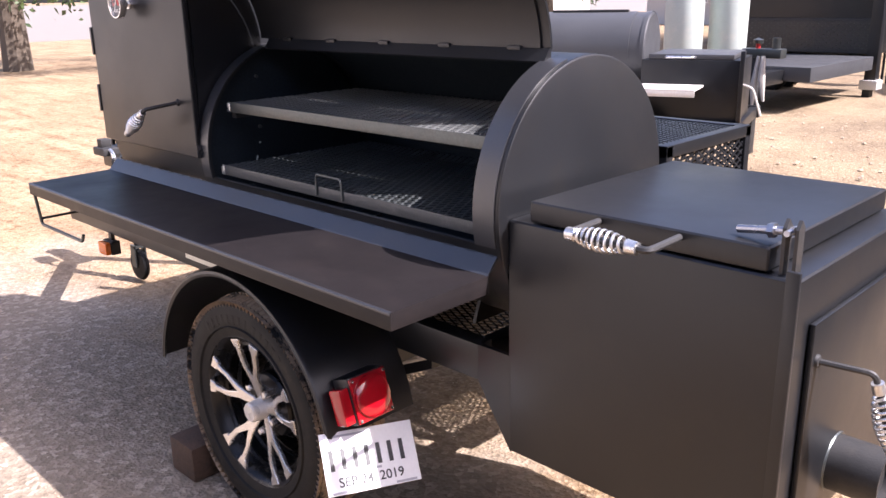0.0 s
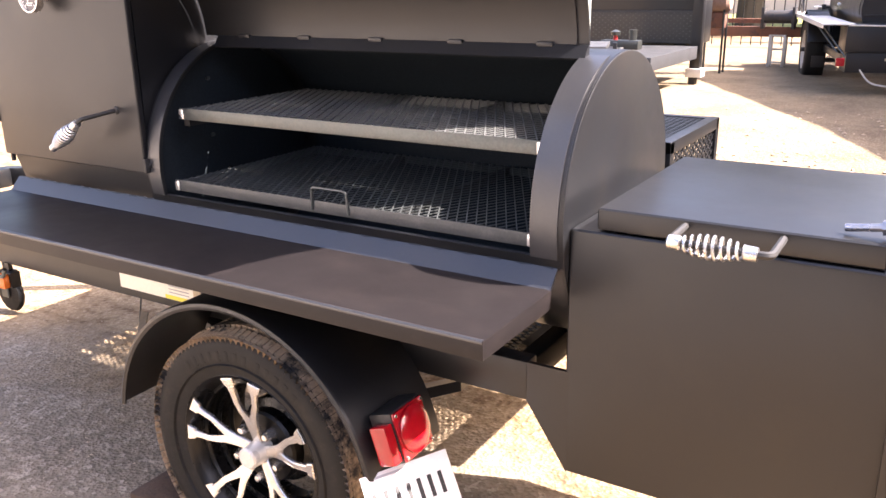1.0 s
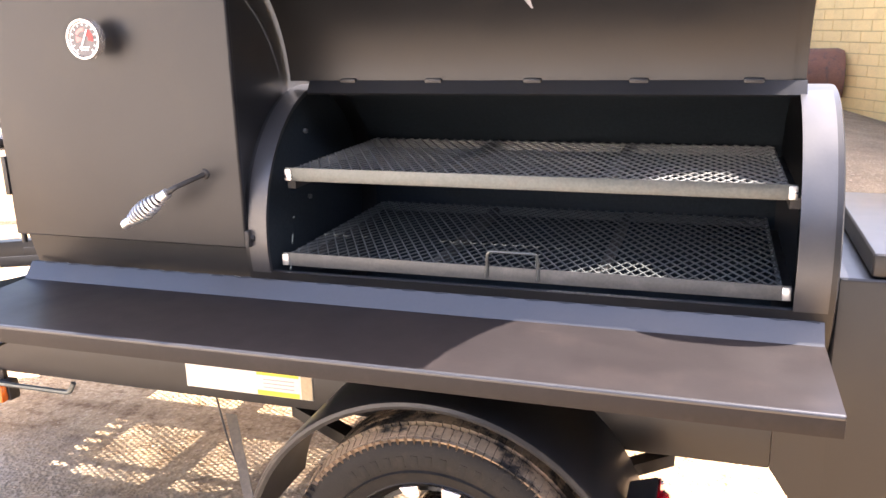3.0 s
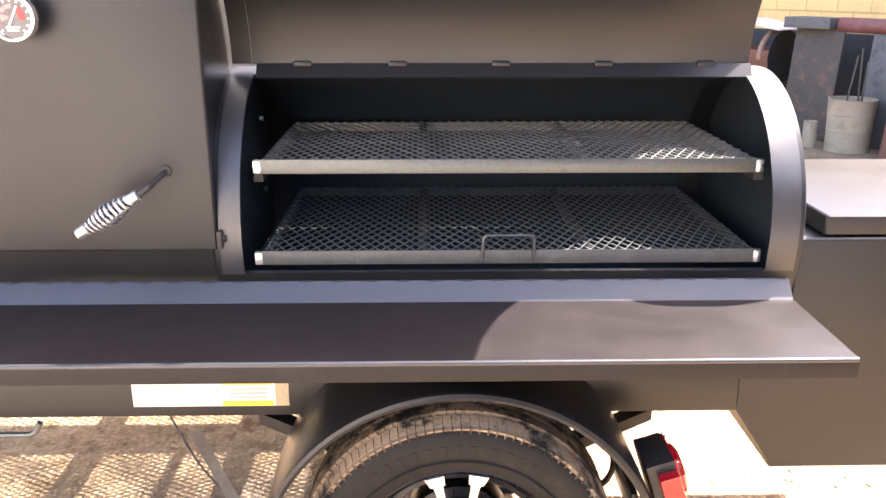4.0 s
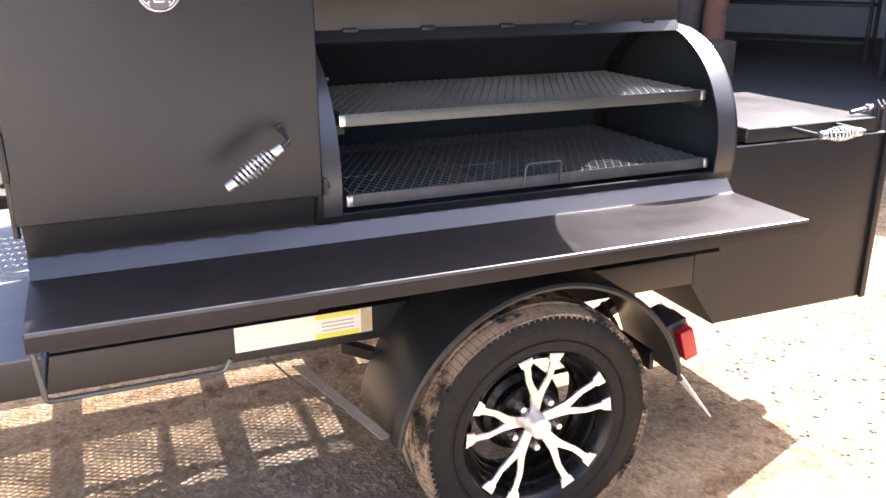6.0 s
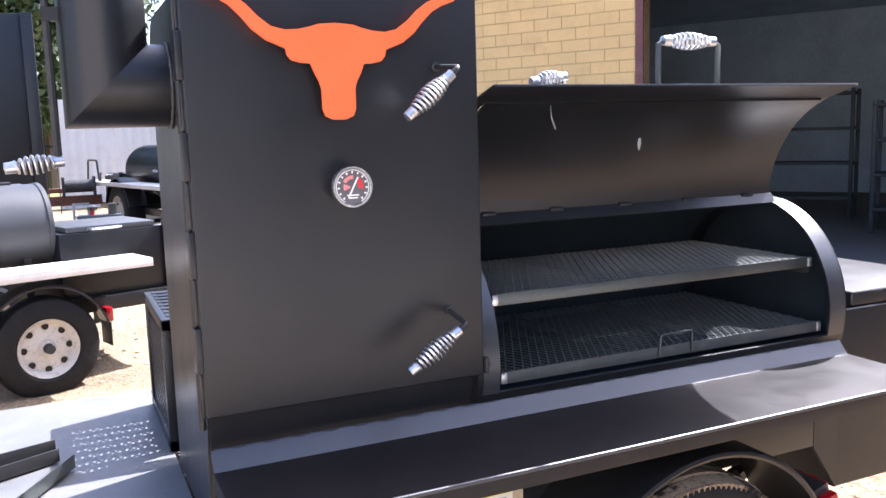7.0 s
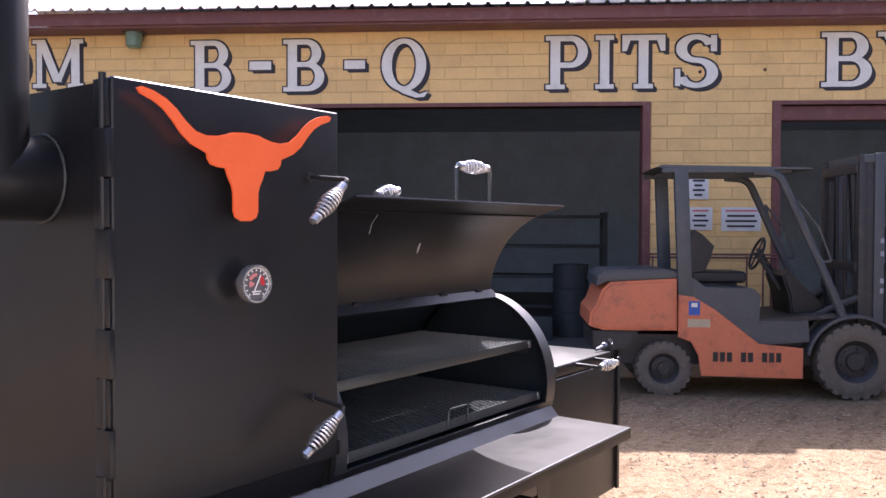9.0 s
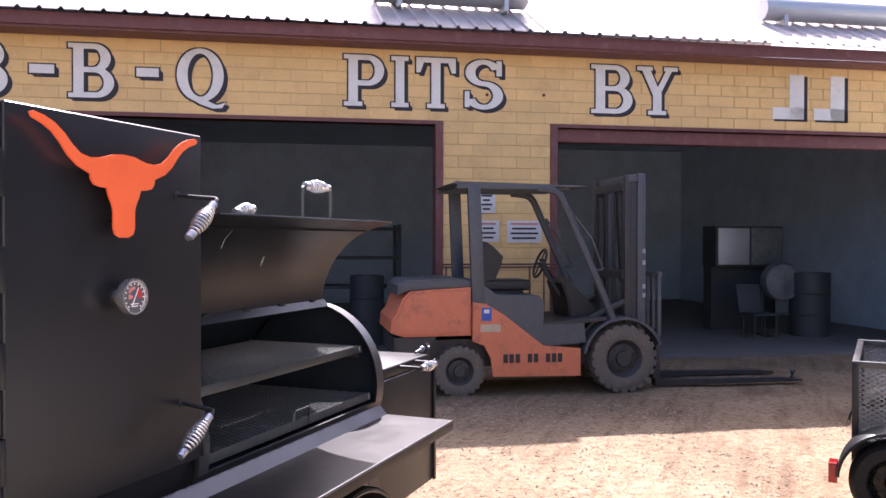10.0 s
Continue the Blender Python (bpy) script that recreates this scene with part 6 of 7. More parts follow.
part("hitch_ball", lathe([(0, 0), (0.03, 0), (0.03, 0.02), (0.016, 0.024), (0.016, 0.05), (0.026, 0.062), (0.03, 0.078), (0.024, 0.096), (0.010, 0.106), (0, 0.108)], BM @ Vector((9.78, NY + 0.28, 0.056)), (0, 0, 1), 16), MILL, fork, "steel hitch ball bolted on the fork tip")


def truck_wheel(u, y, r, w, side, name):
    """A lugged solid tyre on a dished steel disc; side is -1 when the disc faces the near side."""
    o = Vector((u, y, r))
    prof = [(r * 0.55, 0.04 * w), (r * 0.62, -0.01 * w), (r * 0.86, -0.015 * w), (r * 0.95, 0.05 * w), (r * 0.975, 0.2 * w), (r * 0.98, 0.5 * w), (r * 0.975, 0.8 * w), (r * 0.95, 0.95 * w), (r * 0.86, 1.0 * w), (r * 0.55, w)]
    wh = part(name, lathe([(0, 0.10 * w), (r * 0.16, 0.05 * w), (r * 0.22, 0.06 * w), (r * 0.24, 0.2 * w), (r * 0.42, 0.24 * w), (r * 0.5, 0.1 * w), (r * 0.555, 0.02 * w), (r * 0.57, 0.05 * w), (r * 0.57, 0.9 * w), (0, 0.9 * w)], BM @ o, -BN, 36), FORK_DARK, fork)
    part("tyre", lathe(prof, BM @ o, -BN, 48, closed=True), FORK_TYRE, wh)
    n = 22
    lugs = []
    for i in range(n):
        a = 360 * i / n
        for f0, f1, off in ((0.0, 0.48, 0), (0.52, 1.0, 180 / n)):
            lugs.append(box((-r * 0.085, f0 * w, r * 0.90), (r * 0.085, f1 * w, r * 1.0), 0.0, m=BM @ Matrix.Translation(o) @ Matrix.Rotation(radians(a + off), 4, "Y")))
    part("tread", join(*lugs), FORK_TYRE, wh)
    for i in range(6):
        a = radians(60 * i + 15)
        part("wheel_nut", lathe([(0, -0.02), (0.014, -0.018), (0.014, 0.02), (0, 0.02)], BM @ (o + Vector((r * 0.33 * math.cos(a), 0.2 * w, r * 0.33 * math.sin(a)))), -BN, 6), FORK_DARK, wh)


truck_wheel(5.70, NY + 0.03, 0.275, 0.2, -1, "rear_wheel")
truck_wheel(5.70, FY - 0.23, 0.275, 0.2, -1, "rear_wheel")
truck_wheel(7.55, NY - 0.01, 0.375, 0.26, -1, "front_wheel")
truck_wheel(7.55, FY - 0.25, 0.375, 0.26, -1, "front_wheel")
part("blue_label", box((5.93, NY - 0.003, 0.82), (6.04, NY - 0.001, 0.96), m=BM), BLUE, fork)
part("blue_label_mark", box((5.955, NY - 0.0045, 0.90), (6.015, NY - 0.0032, 0.94), m=BM), STICKER, fork)
part("cream_label", box((5.92, NY - 0.003, 0.70), (6.14, NY - 0.001, 0.78), m=BM), CREAM, fork)
for i in range(10):
    if i in (3, 6):
        continue
    part("number_bar", box((6.17 + 0.068 * i, NY - 0.003, 0.36), (6.17 + 0.068 * i + 0.05, NY - 0.001, 0.455), m=BM), DARK_MARK, fork)


# ---- other pits and trailers in the yard ----
def plain_wheel(root, x, y, r, side, mat, name="wheel", w=0.19):
    """side -1: the disc faces -y."""
    o = (x, y, r)
    way = (0, side, 0)
    wh = part(name, lathe([(0, 0.03), (0.05, 0.02), (0.06, 0.05), (r * 0.45, 0.06), (r * 0.52, 0.02), (r * 0.57, 0.0), (r * 0.585, 0.012), (r * 0.56, 0.03), (r * 0.53, 0.16), (0, 0.16)], o, way, 32), mat, root)
    part("tyre", lathe([(r * 0.57, 0.01), (r * 0.63, -0.008), (r * 0.86, -0.006), (r * 0.95, 0.012), (r, 0.05), (r, w - 0.05), (r * 0.95, w - 0.012), (r * 0.8, w), (r * 0.57, w)], o, way, 48, closed=True), RUBBER, wh)
    for i in range(8):
        a = 2 * math.pi * i / 8
        part("vent_hole", lathe([(0, 0), (0.022, 0.0), (0.022, 0.02), (0, 0.02)], (x + r * 0.42 * math.cos(a), y + side * 0.050, r + r * 0.42 * math.sin(a)), way, 10), RIM_BLACK, wh)
    part("hub", lathe([(0, -0.03), (0.03, -0.028), (0.036, 0.05), (0, 0.05)], o, way, 16), SOOT, wh)
    return wh


def yard_pit(loc, turn, label, x0, x1, fire, pit_mat, shelf_mat, wheel_x, stacks, mesh_box=None, tongue=0.0, rad=0.3, zc=1.08, sz=0.945, shelf_to=None, wr=0.34, ww=0.19, wide=1.1, wy=-0.17, lamp_x=None, yc=0.42, lamp_z=0.44):
    """A smaller barrel pit on a trailer; its shelf faces local -y, its firebox lies at fire."""
    t = thing("smoker_trailer", loc, label, "smoker trailer", turn=turn, local=True)
    lo, hi = min(x0, fire[0]), max(x1, fire[1])
    for y in (0.0, wide):
        part("frame_rail", box((lo - 0.1, y, 0.5), (hi + 0.05, y + 0.06, 0.6), 0.005), BLACK, t)
    for i in range(4):
        x = lo + (hi - lo) * i / 3
        part("crossbeam", box((x - 0.03, 0.06, 0.51), (x + 0.03, wide, 0.59), 0.004), BLACK, t)
    barrel2 = part("barrel", lathe([(0, 0), (rad - 0.01, 0), (rad, 0.01), (rad, x1 - x0 - 0.01), (rad - 0.01, x1 - x0), (0, x1 - x0)], (x0, yc, zc), (1, 0, 0), 48), pit_mat, t)
    part("lid", arc_plate(x0 + 0.12, x1 - 0.12, 95, 190, rad + 0.008, rad + 0.002, yc, zc, 24), pit_mat, barrel2)
    part("lid_handle", spring(((x0 + x1) / 2 - 0.08, yc - rad - 0.06, zc + 0.02), ((x0 + x1) / 2 + 0.08, yc - rad - 0.06, zc + 0.02), 0.01, 0.02, turns=8), SPRING, barrel2)
    part("saddle", box((x0 + 0.15, 0.2, 0.6), (x0 + 0.2, 0.64, zc - rad * 0.7)), BLACK, t)
    part("saddle", box((x1 - 0.2, 0.2, 0.6), (x1 - 0.15, 0.64, zc - rad * 0.7)), BLACK, t)
    fb = part("firebox", box((fire[0], 0.08, 0.5), (fire[1], 0.72, 1.05), 0.008), BLACK, t)
    # lid in pit paint: the grey pit's sunlit top is put into its colour
    part("firebox_lid", box((fire[0] + 0.05, 0.09, 1.053), (fire[1] - 0.05, 0.7, 1.09), 0.006), pit_mat, fb)
    part("lid_handle", tube(bend([(fire[0] + 0.2, 0.09, 1.07), (fire[0] + 0.2, 0.0, 1.075), (fire[0] + 0.4, 0.0, 1.075), (fire[0] + 0.4, 0.09, 1.07)], 0.02), 0.009), SPRING, fb)
    part("side_shelf", join(box((lo + 0.05, -0.3, sz - 0.015), (shelf_to or hi - 0.02, 0.06, sz), 0.003), box((lo + 0.05, -0.3, sz - 0.055), (shelf_to or hi - 0.02, -0.292, sz - 0.011), 0.002)), shelf_mat, t)
    part("end_post", box((fire[1] - 0.0, 0.04, 0.5), (fire[1] + 0.03, 0.1, 1.12), 0.004), BLACK, t)
    for sx, sh in stacks:
        part("chimney", rod((sx, yc + 0.08, zc + rad * 0.6), (sx, yc + 0.08, sh), 0.075, n=20), pit_mat, t)
    part("axle", box((wheel_x - 0.03, -0.05, 0.31), (wheel_x + 0.03, wide + 0.1, 0.37)), BLACK, t)
    for y, side in ((wy, 1), (wide + 0.06 - wy, -1)):
        plain_wheel(t, wheel_x, y, wr, side, WHEEL_CREAM, w=ww)
    part("fender", fender_at(wy - 0.01, wy + ww, wheel_x, wr, wr + 0.08, 15, 165, 20), BLACK, t)
    part("fender", fender_at(wide + 0.07 - wy, wide + 0.06 - wy - ww, wheel_x, wr, wr + 0.08, 15, 165, 20), BLACK, t)
    xl = lamp_x or wheel_x + wr + 0.06
    part("tail_lamp", box((xl, -0.12, lamp_z), (xl + 0.05, -0.02, lamp_z + 0.10), 0.012), RED_LENS, t)
    part("mud_flap", box((wheel_x + wr + 0.07, -0.15, 0.28), (wheel_x + wr + 0.08, 0.02, 0.44), 0.003), PLASTIC, t)
    if mesh_box:
        a, b = mesh_box
        mb = part("mesh_box", join(*[box((x, y, 0.58), (x + 0.03, y + 0.03, 0.98)) for x in (a, b) for y in (-0.02, 0.6)], *[box((a, y, z), (b + 0.03, y + 0.03, z + 0.03)) for y in (-0.02, 0.6) for z in (0.58, 0.96)]), BLACK, t)
        part("mesh_side", lattice((a, -0.01, 0.6), (1, 0, 0), (0, 0, 1), b - a, 0.37, 0.05, 0.03, 0.008, 0.004), BLACK, mb)
    if tongue:
        s = 1 if tongue > 0 else -1
        xe = (hi if s > 0 else lo) + tongue
        xb = hi if s > 0 else lo
        for y in (0.03, 1.13):
            part("tongue_beam", tube([(xb, y, 0.55), (xe, 0.58, 0.55)], 0.045, 6), BLACK, t)
        part("jack", join(tube([(xe - s * 0.2, 0.45, 0.02), (xe - s * 0.2, 0.45, 0.85)], 0.03, 10), rod((xe - s * 0.2, 0.45, 0.0), (xe - s * 0.2, 0.45, 0.02), 0.08)), BLACK, t)
        part("rope", tube([(xb, -0.02, 0.98), (xb + s * 0.15, -0.03, 0.6), (xb + s * 0.35, 0.1, 0.42), (xe - s * 0.25, 0.45, 0.55), (xe - s * 0.1, 0.45, 0.9), (xe - s * 0.35, 0.3, 0.92)], 0.012, 6), ROPE, t)
    return t


grey = yard_pit((-1.089, 4.215, 0), 18, "grey barrel smoker on a trailer with pale steel wheels and shelf", -1.85, 0.07, (0.07, 0.80), GREY_PIT, SILVER_SHELF, -0.13, ((-1.5, 2.6),), rad=0.29, zc=1.10, sz=0.87, shelf_to=0.55)
part("end_ring", arc_plate(0.035, 0.065, 0, 360, 0.297, 0.289, 0.42, 1.10, 48), GREY_PIT, grey)
part("lid_stop", box((-0.75, 0.36, 1.392), (-0.12, 0.40, 1.412), 0.003), SOOT, grey)
part("rope", tube(bend([(0.82, 0.07, 0.88), (0.90, 0.05, 0.86), (0.97, 0.04, 0.66)], 0.05), 0.009, 6), ROPE, grey)
roped = yard_pit((-0.033, 12.13, 0), -75.5, "long dark barrel smoker on a trailer, roped at its end", -0.75, 2.25, (-1.60, -0.75), BLACK, SILVER_SHELF, -0.13, ((-0.3, 2.2), (1.25, 2.2)), rad=0.40, zc=1.14, sz=0.985, shelf_to=2.62, wr=0.49, ww=0.28, wide=1.0, wy=-0.22, lamp_x=2.62, yc=0.55, lamp_z=0.50)
part("end_box", join(box((2.05, -0.03, 0.66), (2.62, 0.80, 0.98), 0.008), box((2.1, 0.0, 0.42), (2.58, 0.78, 0.658), 0.006)), BLACK, roped)
part("end_rim", arc_plate(2.251, 2.27, 0, 360, 0.402, 0.385, 0.55, 1.14, 40), BLACK, roped)
part("end_seam", box((2.254, 0.17, 1.06), (2.266, 0.93, 1.075), 0.002), BLACK, roped)
part("shelf_brace", tube([(2.3, -0.26, 0.95), (2.5, 0.0, 0.60)], 0.012, 6), MILL, roped)
part("shelf_brace", tube([(1.5, -0.26, 0.95), (1.8, 0.0, 0.60)], 0.012, 6), MILL, roped)
part("name_strip", box((2.582, 0.42, 0.56), (2.586, 0.70, 0.59)), CREAM, roped)
part("rope", tube(bend([(2.63, -0.02, 0.97), (2.64, 0.78, 0.95), (2.66, 0.80, 0.90), (2.66, 0.74, 0.66), (2.68, 0.70, 0.46), (2.70, 0.82, 0.40)], 0.05), 0.012, 6), ROPE, roped)
part("rope", tube(bend([(2.70, 0.84, 0.42), (2.66, 0.52, 0.26), (2.64, 0.27, 0.30), (2.60, 0.16, 0.46)], 0.10), 0.012, 6), ROPE, roped)
part("tongue", tube([(2.5, 0.76, 0.54), (3.0, 0.86, 0.52)], 0.045, 8), MILL, roped)
for x in (1.45, 1.72):
    part("guard_rail", tube(bend([(x, 1.0, 0.60), (x, 1.0, 1.90), (x + 0.05, 1.0, 1.90), (x + 0.24, 1.0, 1.68), (x + 0.24, 1.0, 0.60)], 0.04), 0.018, 6), BLACK, roped)
part("end_frame", tube(bend([(-1.58, -0.2, 0.98), (-1.50, -0.2, 1.32), (-1.05, -0.2, 1.32), (-0.98, -0.2, 0.98)], 0.04), 0.018, 6), BLACK, roped)
settle(roped, 0.04, 12.05, 1.0, 0.06)
trestle_stand = thing("trestle", (-1.0, 14.4, 0), "small grey welded trestle under the trailer", "trestle")
for x in (-1.10, -0.86):
    for y in (14.3, 14.5):
        part("leg", box((x, y, 0), (x + 0.04, y + 0.04, 0.60), 0.003), GALV, trestle_stand)
for z in (0.12, 0.34, 0.57):
    part("rung", box((-1.06, 14.31, z), (-0.86, 14.33, z + 0.03)), GALV, trestle_stand)
part("winch", join(rod((-1.2, 14.3, 0.90), (-0.72, 14.3, 0.90), 0.11), box((-1.24, 14.2, 0.70), (-1.19, 14.42, 1.06), 0.006), box((-0.74, 14.2, 0.70), (-0.69, 14.42, 1.06), 0.006), tube(bend([(-0.69, 14.3, 0.90), (-0.60, 14.3, 0.90), (-0.60, 14.2, 1.12)], 0.02), 0.015)), FORK_DARK, trestle_stand)
part("cross_beam", join(box((-2.6, 14.36, 0.56), (-0.6, 14.44, 0.73), 0.005), box((-2.6, 14.50, 0.78), (-0.7, 14.58, 0.86), 0.005)), RUST, trestle_stand)
settle(trestle_stand, -0.75, 12.9, 0.92, 0.16)

# a dark service trailer with a deck at its end
svc = thing("box_trailer", (-2.5, 12.0, 0), "black box trailer with perforated panel and grey end deck", "trailer")
part("body", box((-3.66, 11.47, 0.62), (-1.56, 12.3, 3.5), 0.01), BLACK, svc)
part("deck", box((-2.95, 9.05, 0.44), (-1.45, 11.2, 0.62), 0.008), GREY_PIT, svc)
part("corner_post", box((-1.60, 11.36, 0.28), (-1.45, 11.52, 3.5), 0.006), BLACK, svc)
part("deck_arm", box((-2.75, 11.2, 0.46), (-2.6, 12.0, 0.60), 0.006), BLACK, svc)
part("deck_arm", box((-1.9, 11.2, 0.46), (-1.75, 12.0, 0.60), 0.006), BLACK, svc)
part("drawbar", box((-1.95, 7.9, 0.42), (-1.78, 9.05, 0.58), 0.006), BLACK, svc)
part("skid", box((-1.64, 11.30, 0.15), (-1.40, 11.54, 0.28), 0.01), SILVER_SHELF, svc)
part("foot", box((-1.60, 11.34, 0.02), (-1.50, 11.50, 0.15), 0.006), SOOT, svc)
for z in (0.64, 1.09):
    part("panel_frame", box((-3.6, 11.445, z), (-1.61, 11.468, z + 0.03)), SOOT, svc)
part("perforated_panel", lattice((-3.6, 11.45, 0.67), (1, 0, 0), (0, 0, 1), 1.99, 0.42, 0.10, 0.075, 0.043, 0.006), BLACK, svc, kind="stuff")
# added paler sheet: its colour stands in for light showing through the holes
part("hole_light_sheet", box((-3.58, 11.458, 0.68), (-1.63, 11.468, 1.08)), MILL, svc)
for y, side in ((11.52, 1), (12.25, -1)):
    plain_wheel(svc, -3.1, y, 0.33, side, WHEEL_CREAM)
part("rail", box((-3.6, 11.8, 0.5), (-1.7, 11.9, 0.62)), BLACK, svc)
settle(svc, -2.08, 10.52, 0.89, 0.172)
pump = thing("yard_pump", (-1.5, 11.6, 0.2), "rusty tank on thin dark legs with a stack", "tank")
part("tank", lathe([(0, 0), (0.12, 0.01), (0.16, 0.05), (0.16, 0.40), (0.12, 0.44), (0, 0.45)], (-1.62, 11.6, 1.25), (1, 0, 0), 24), RUST_PALE, pump)
part("gear_case", box((-1.50, 11.50, 0.86), (-1.24, 11.70, 1.10), 0.03), RUST, pump)
for x, y in ((-1.55, 11.5), (-1.55, 11.7), (-1.25, 11.5), (-1.25, 11.7)):
    part("leg", tube([(x, y, 0.2), (x, y, 1.15)], 0.018, 6), SOOT, pump)
part("stack", rod((-1.4, 11.66, 1.38), (-1.4, 11.66, 2.0), 0.045, n=14), RUST, pump)
hitch = thing("trailer_hitch", (-0.8, 5.75, 0), "dark hitch post with a coupler and a grey rag", "hitch")
part("post", box((-0.84, 5.7, 0.0), (-0.76, 5.78, 1.0), 0.006), SOOT, hitch)
part("coupler", join(box((-0.9, 5.68, 0.98), (-0.55, 5.8, 1.06), 0.012), rod((-0.62, 5.74, 1.06), (-0.62, 5.74, 1.15), 0.035), lathe([(0, 0), (0.04, 0.0), (0.045, 0.03), (0, 0.05)], (-0.78, 5.74, 1.1), (0, 0, 1), 14)), MILL, hitch)
part("pin", rod((-0.78, 5.74, 1.06), (-0.78, 5.74, 1.13), 0.02), RED_MARK, hitch)
part("rag", join(tube([(-0.70, 5.68, 1.0), (-0.69, 5.66, 0.8), (-0.66, 5.66, 0.62)], [0.02, 0.035, 0.012], 8), tube([(-0.74, 5.68, 1.0), (-0.76, 5.66, 0.75), (-0.75, 5.65, 0.55)], [0.015, 0.028, 0.01], 8)), ROPE, hitch)
part("beam", box((-3.2, 5.68, 0.5), (-0.76, 5.8, 0.6), 0.005), BLACK, hitch)
for x, y in ((-2.36, 7.30), (-2.06, 7.75)):
    b = thing("gas_bottle", (x, y, rise(x, y)), "tall pale gas bottle standing behind the grey smoker", "gas bottle", "pale gas bottles")
    part("shell", lathe([(0, 0), (0.19, 0), (0.21, 0.03), (0.21, 2.0), (0.18, 2.12), (0.06, 2.2), (0, 2.22)], (x, y, rise(x, y)), (0, 0, 1), 28), TANK, b)
    part("valve", lathe([(0, 0), (0.04, 0), (0.04, 0.1), (0, 0.12)], (x, y, 2.2 + rise(x, y)), (0, 0, 1), 12), MILL, b)

# a car parked at the edge of the lot
car = thing("car", (-9.6, 8.2, 0), "silver-grey parked car with dark windows", "car")
SIDE = [(-2.2, 0.38), (-2.2, 0.72), (-2.05, 0.86), (-1.15, 0.98), (-0.55, 1.45), (0.75, 1.47), (1.45, 1.02), (2.05, 0.94), (2.2, 0.75), (2.2, 0.36), (1.75, 0.26), (-1.8, 0.26)]
car_body = part("body", slab(SIDE[::-1], (-9.6, 7.32, 0), (1, 0, 0), (0, 0, 1), -1.74, 0.05), CAR_GREY, car)
for y, s in ((7.312, 1), (9.068, -1)):
    for w in ([(-1.02, 0.99), (-0.52, 1.38), (0.02, 1.39), (0.02, 1.0)], [(0.10, 1.0), (0.10, 1.39), (0.70, 1.40), (1.25, 1.02)]):
        part("side_window", slab([(-9.6 + a, b) for a, b in w], (0, y, 0), (1, 0, 0), (0, 0, 1), 0.008 * s), GLASS_DARK, car_body)
    part("side_trim", box((-11.4, min(y, y + 0.01 * s) - 0.01, 0.55), (-7.7, max(y, y + 0.01 * s), 0.60), 0.003), PLASTIC, car_body)
    part("sill", box((-10.8, min(y, y + 0.02 * s), 0.24), (-8.4, max(y, y + 0.02 * s), 0.32), 0.004), PLASTIC, car_body)
part("windscreen", box((-0.015, -0.72, 0), (0.015, 0.72, 0.56), 0.004, m=pose(-8.18, 8.19, 1.06, 0, -57, 0)), GLASS_DARK, car_body)
for dx in (-1.4, 1.35):
    for y, s in ((7.29, 1), (9.09, -1)):
        plain_wheel(car, -9.6 + dx, y, 0.31, s, CHROME)
for y in (7.55, 8.8):
    part("headlight", box((-7.43, y - 0.14, 0.66), (-7.385, y + 0.14, 0.8), 0.01), WHITE_DIAL, car)

# scrap and stock along the workshop wall
def at_wall(u, n, z):
    """A place u along the workshop front and n out from it."""
    return BM @ Vector((u, -n, z))


drum = thing("drum", (4.60, 6.34, 0), "battered pale open drum on the dirt", "drum")
part("shell", lathe([(0, 0.01), (0.195, 0.01), (0.205, 0.0), (0.208, 0.2), (0.214, 0.206), (0.210, 0.212), (0.216, 0.36), (0.222, 0.366), (0.218, 0.372), (0.224, 0.50), (0.229, 0.51), (0.215, 0.512), (0.205, 0.05), (0, 0.05)], (4.60, 6.34, 0), (0, 0, 1), 32), DRUM, drum)
for i, (du, dv, h, lean) in enumerate(((-0.08, 0.06, 0.92, 0.10), (0.02, -0.1, 1.0, -0.05), (0.1, 0.05, 0.86, 0.02))):
    single("steel_rod", tube([Vector((4.60 + du, 6.34 + dv, 0.06)), Vector((4.60 + du + lean, 6.34 + dv, h))], 0.009, 6), MILL, "thin steel rod standing in the pale drum", "rod", "rods in the drum", (4.60 + du, 6.34 + dv, 0.06))
for k in range(2):
    single("pipe_stub", lathe([(0.05, 0), (0.065, 0), (0.068, 0.13), (0.05, 0.13)], (4.30, 6.52 + 0.01 * k, 0.131 * k), (0, 0, 1), 20, closed=True), DRUM, "short pale pipe ring on the dirt", "pipe", "pipe rings", (4.30, 6.52, 0.131 * k))
for u0, u1, n, h, lean, mat, lab in ((-0.36, 0.20, 1.02, 1.14, 5, SCALE_STEEL, "wide mottled steel plate leaning by the workshop wall"), (0.50, 0.86, 0.98, 1.20, 4, BLUE_STEEL, "bluish steel plate leaning by the workshop wall"),
                                     (-2.1, 1.5, 0.30, 1.06, 3, SOOT, "long blackened steel sheet leaning on the workshop wall"), (-0.02, 0.08, 0.95, 0.95, 3, RUST, "narrow rusty offcut leaning among the plates")):
    bm = box((0, -0.008, 0), (u1 - u0, 0.008, h), 0.002)
    bm.transform(BM.to_3x3().to_4x4() @ pose(0, 0, 0, -lean, 0, 0))
    ob = single("steel_plate", bm, mat, lab, "steel plate", "plates leaning by the wall")
    ob.location = at_wall(u0, n, 0.0)
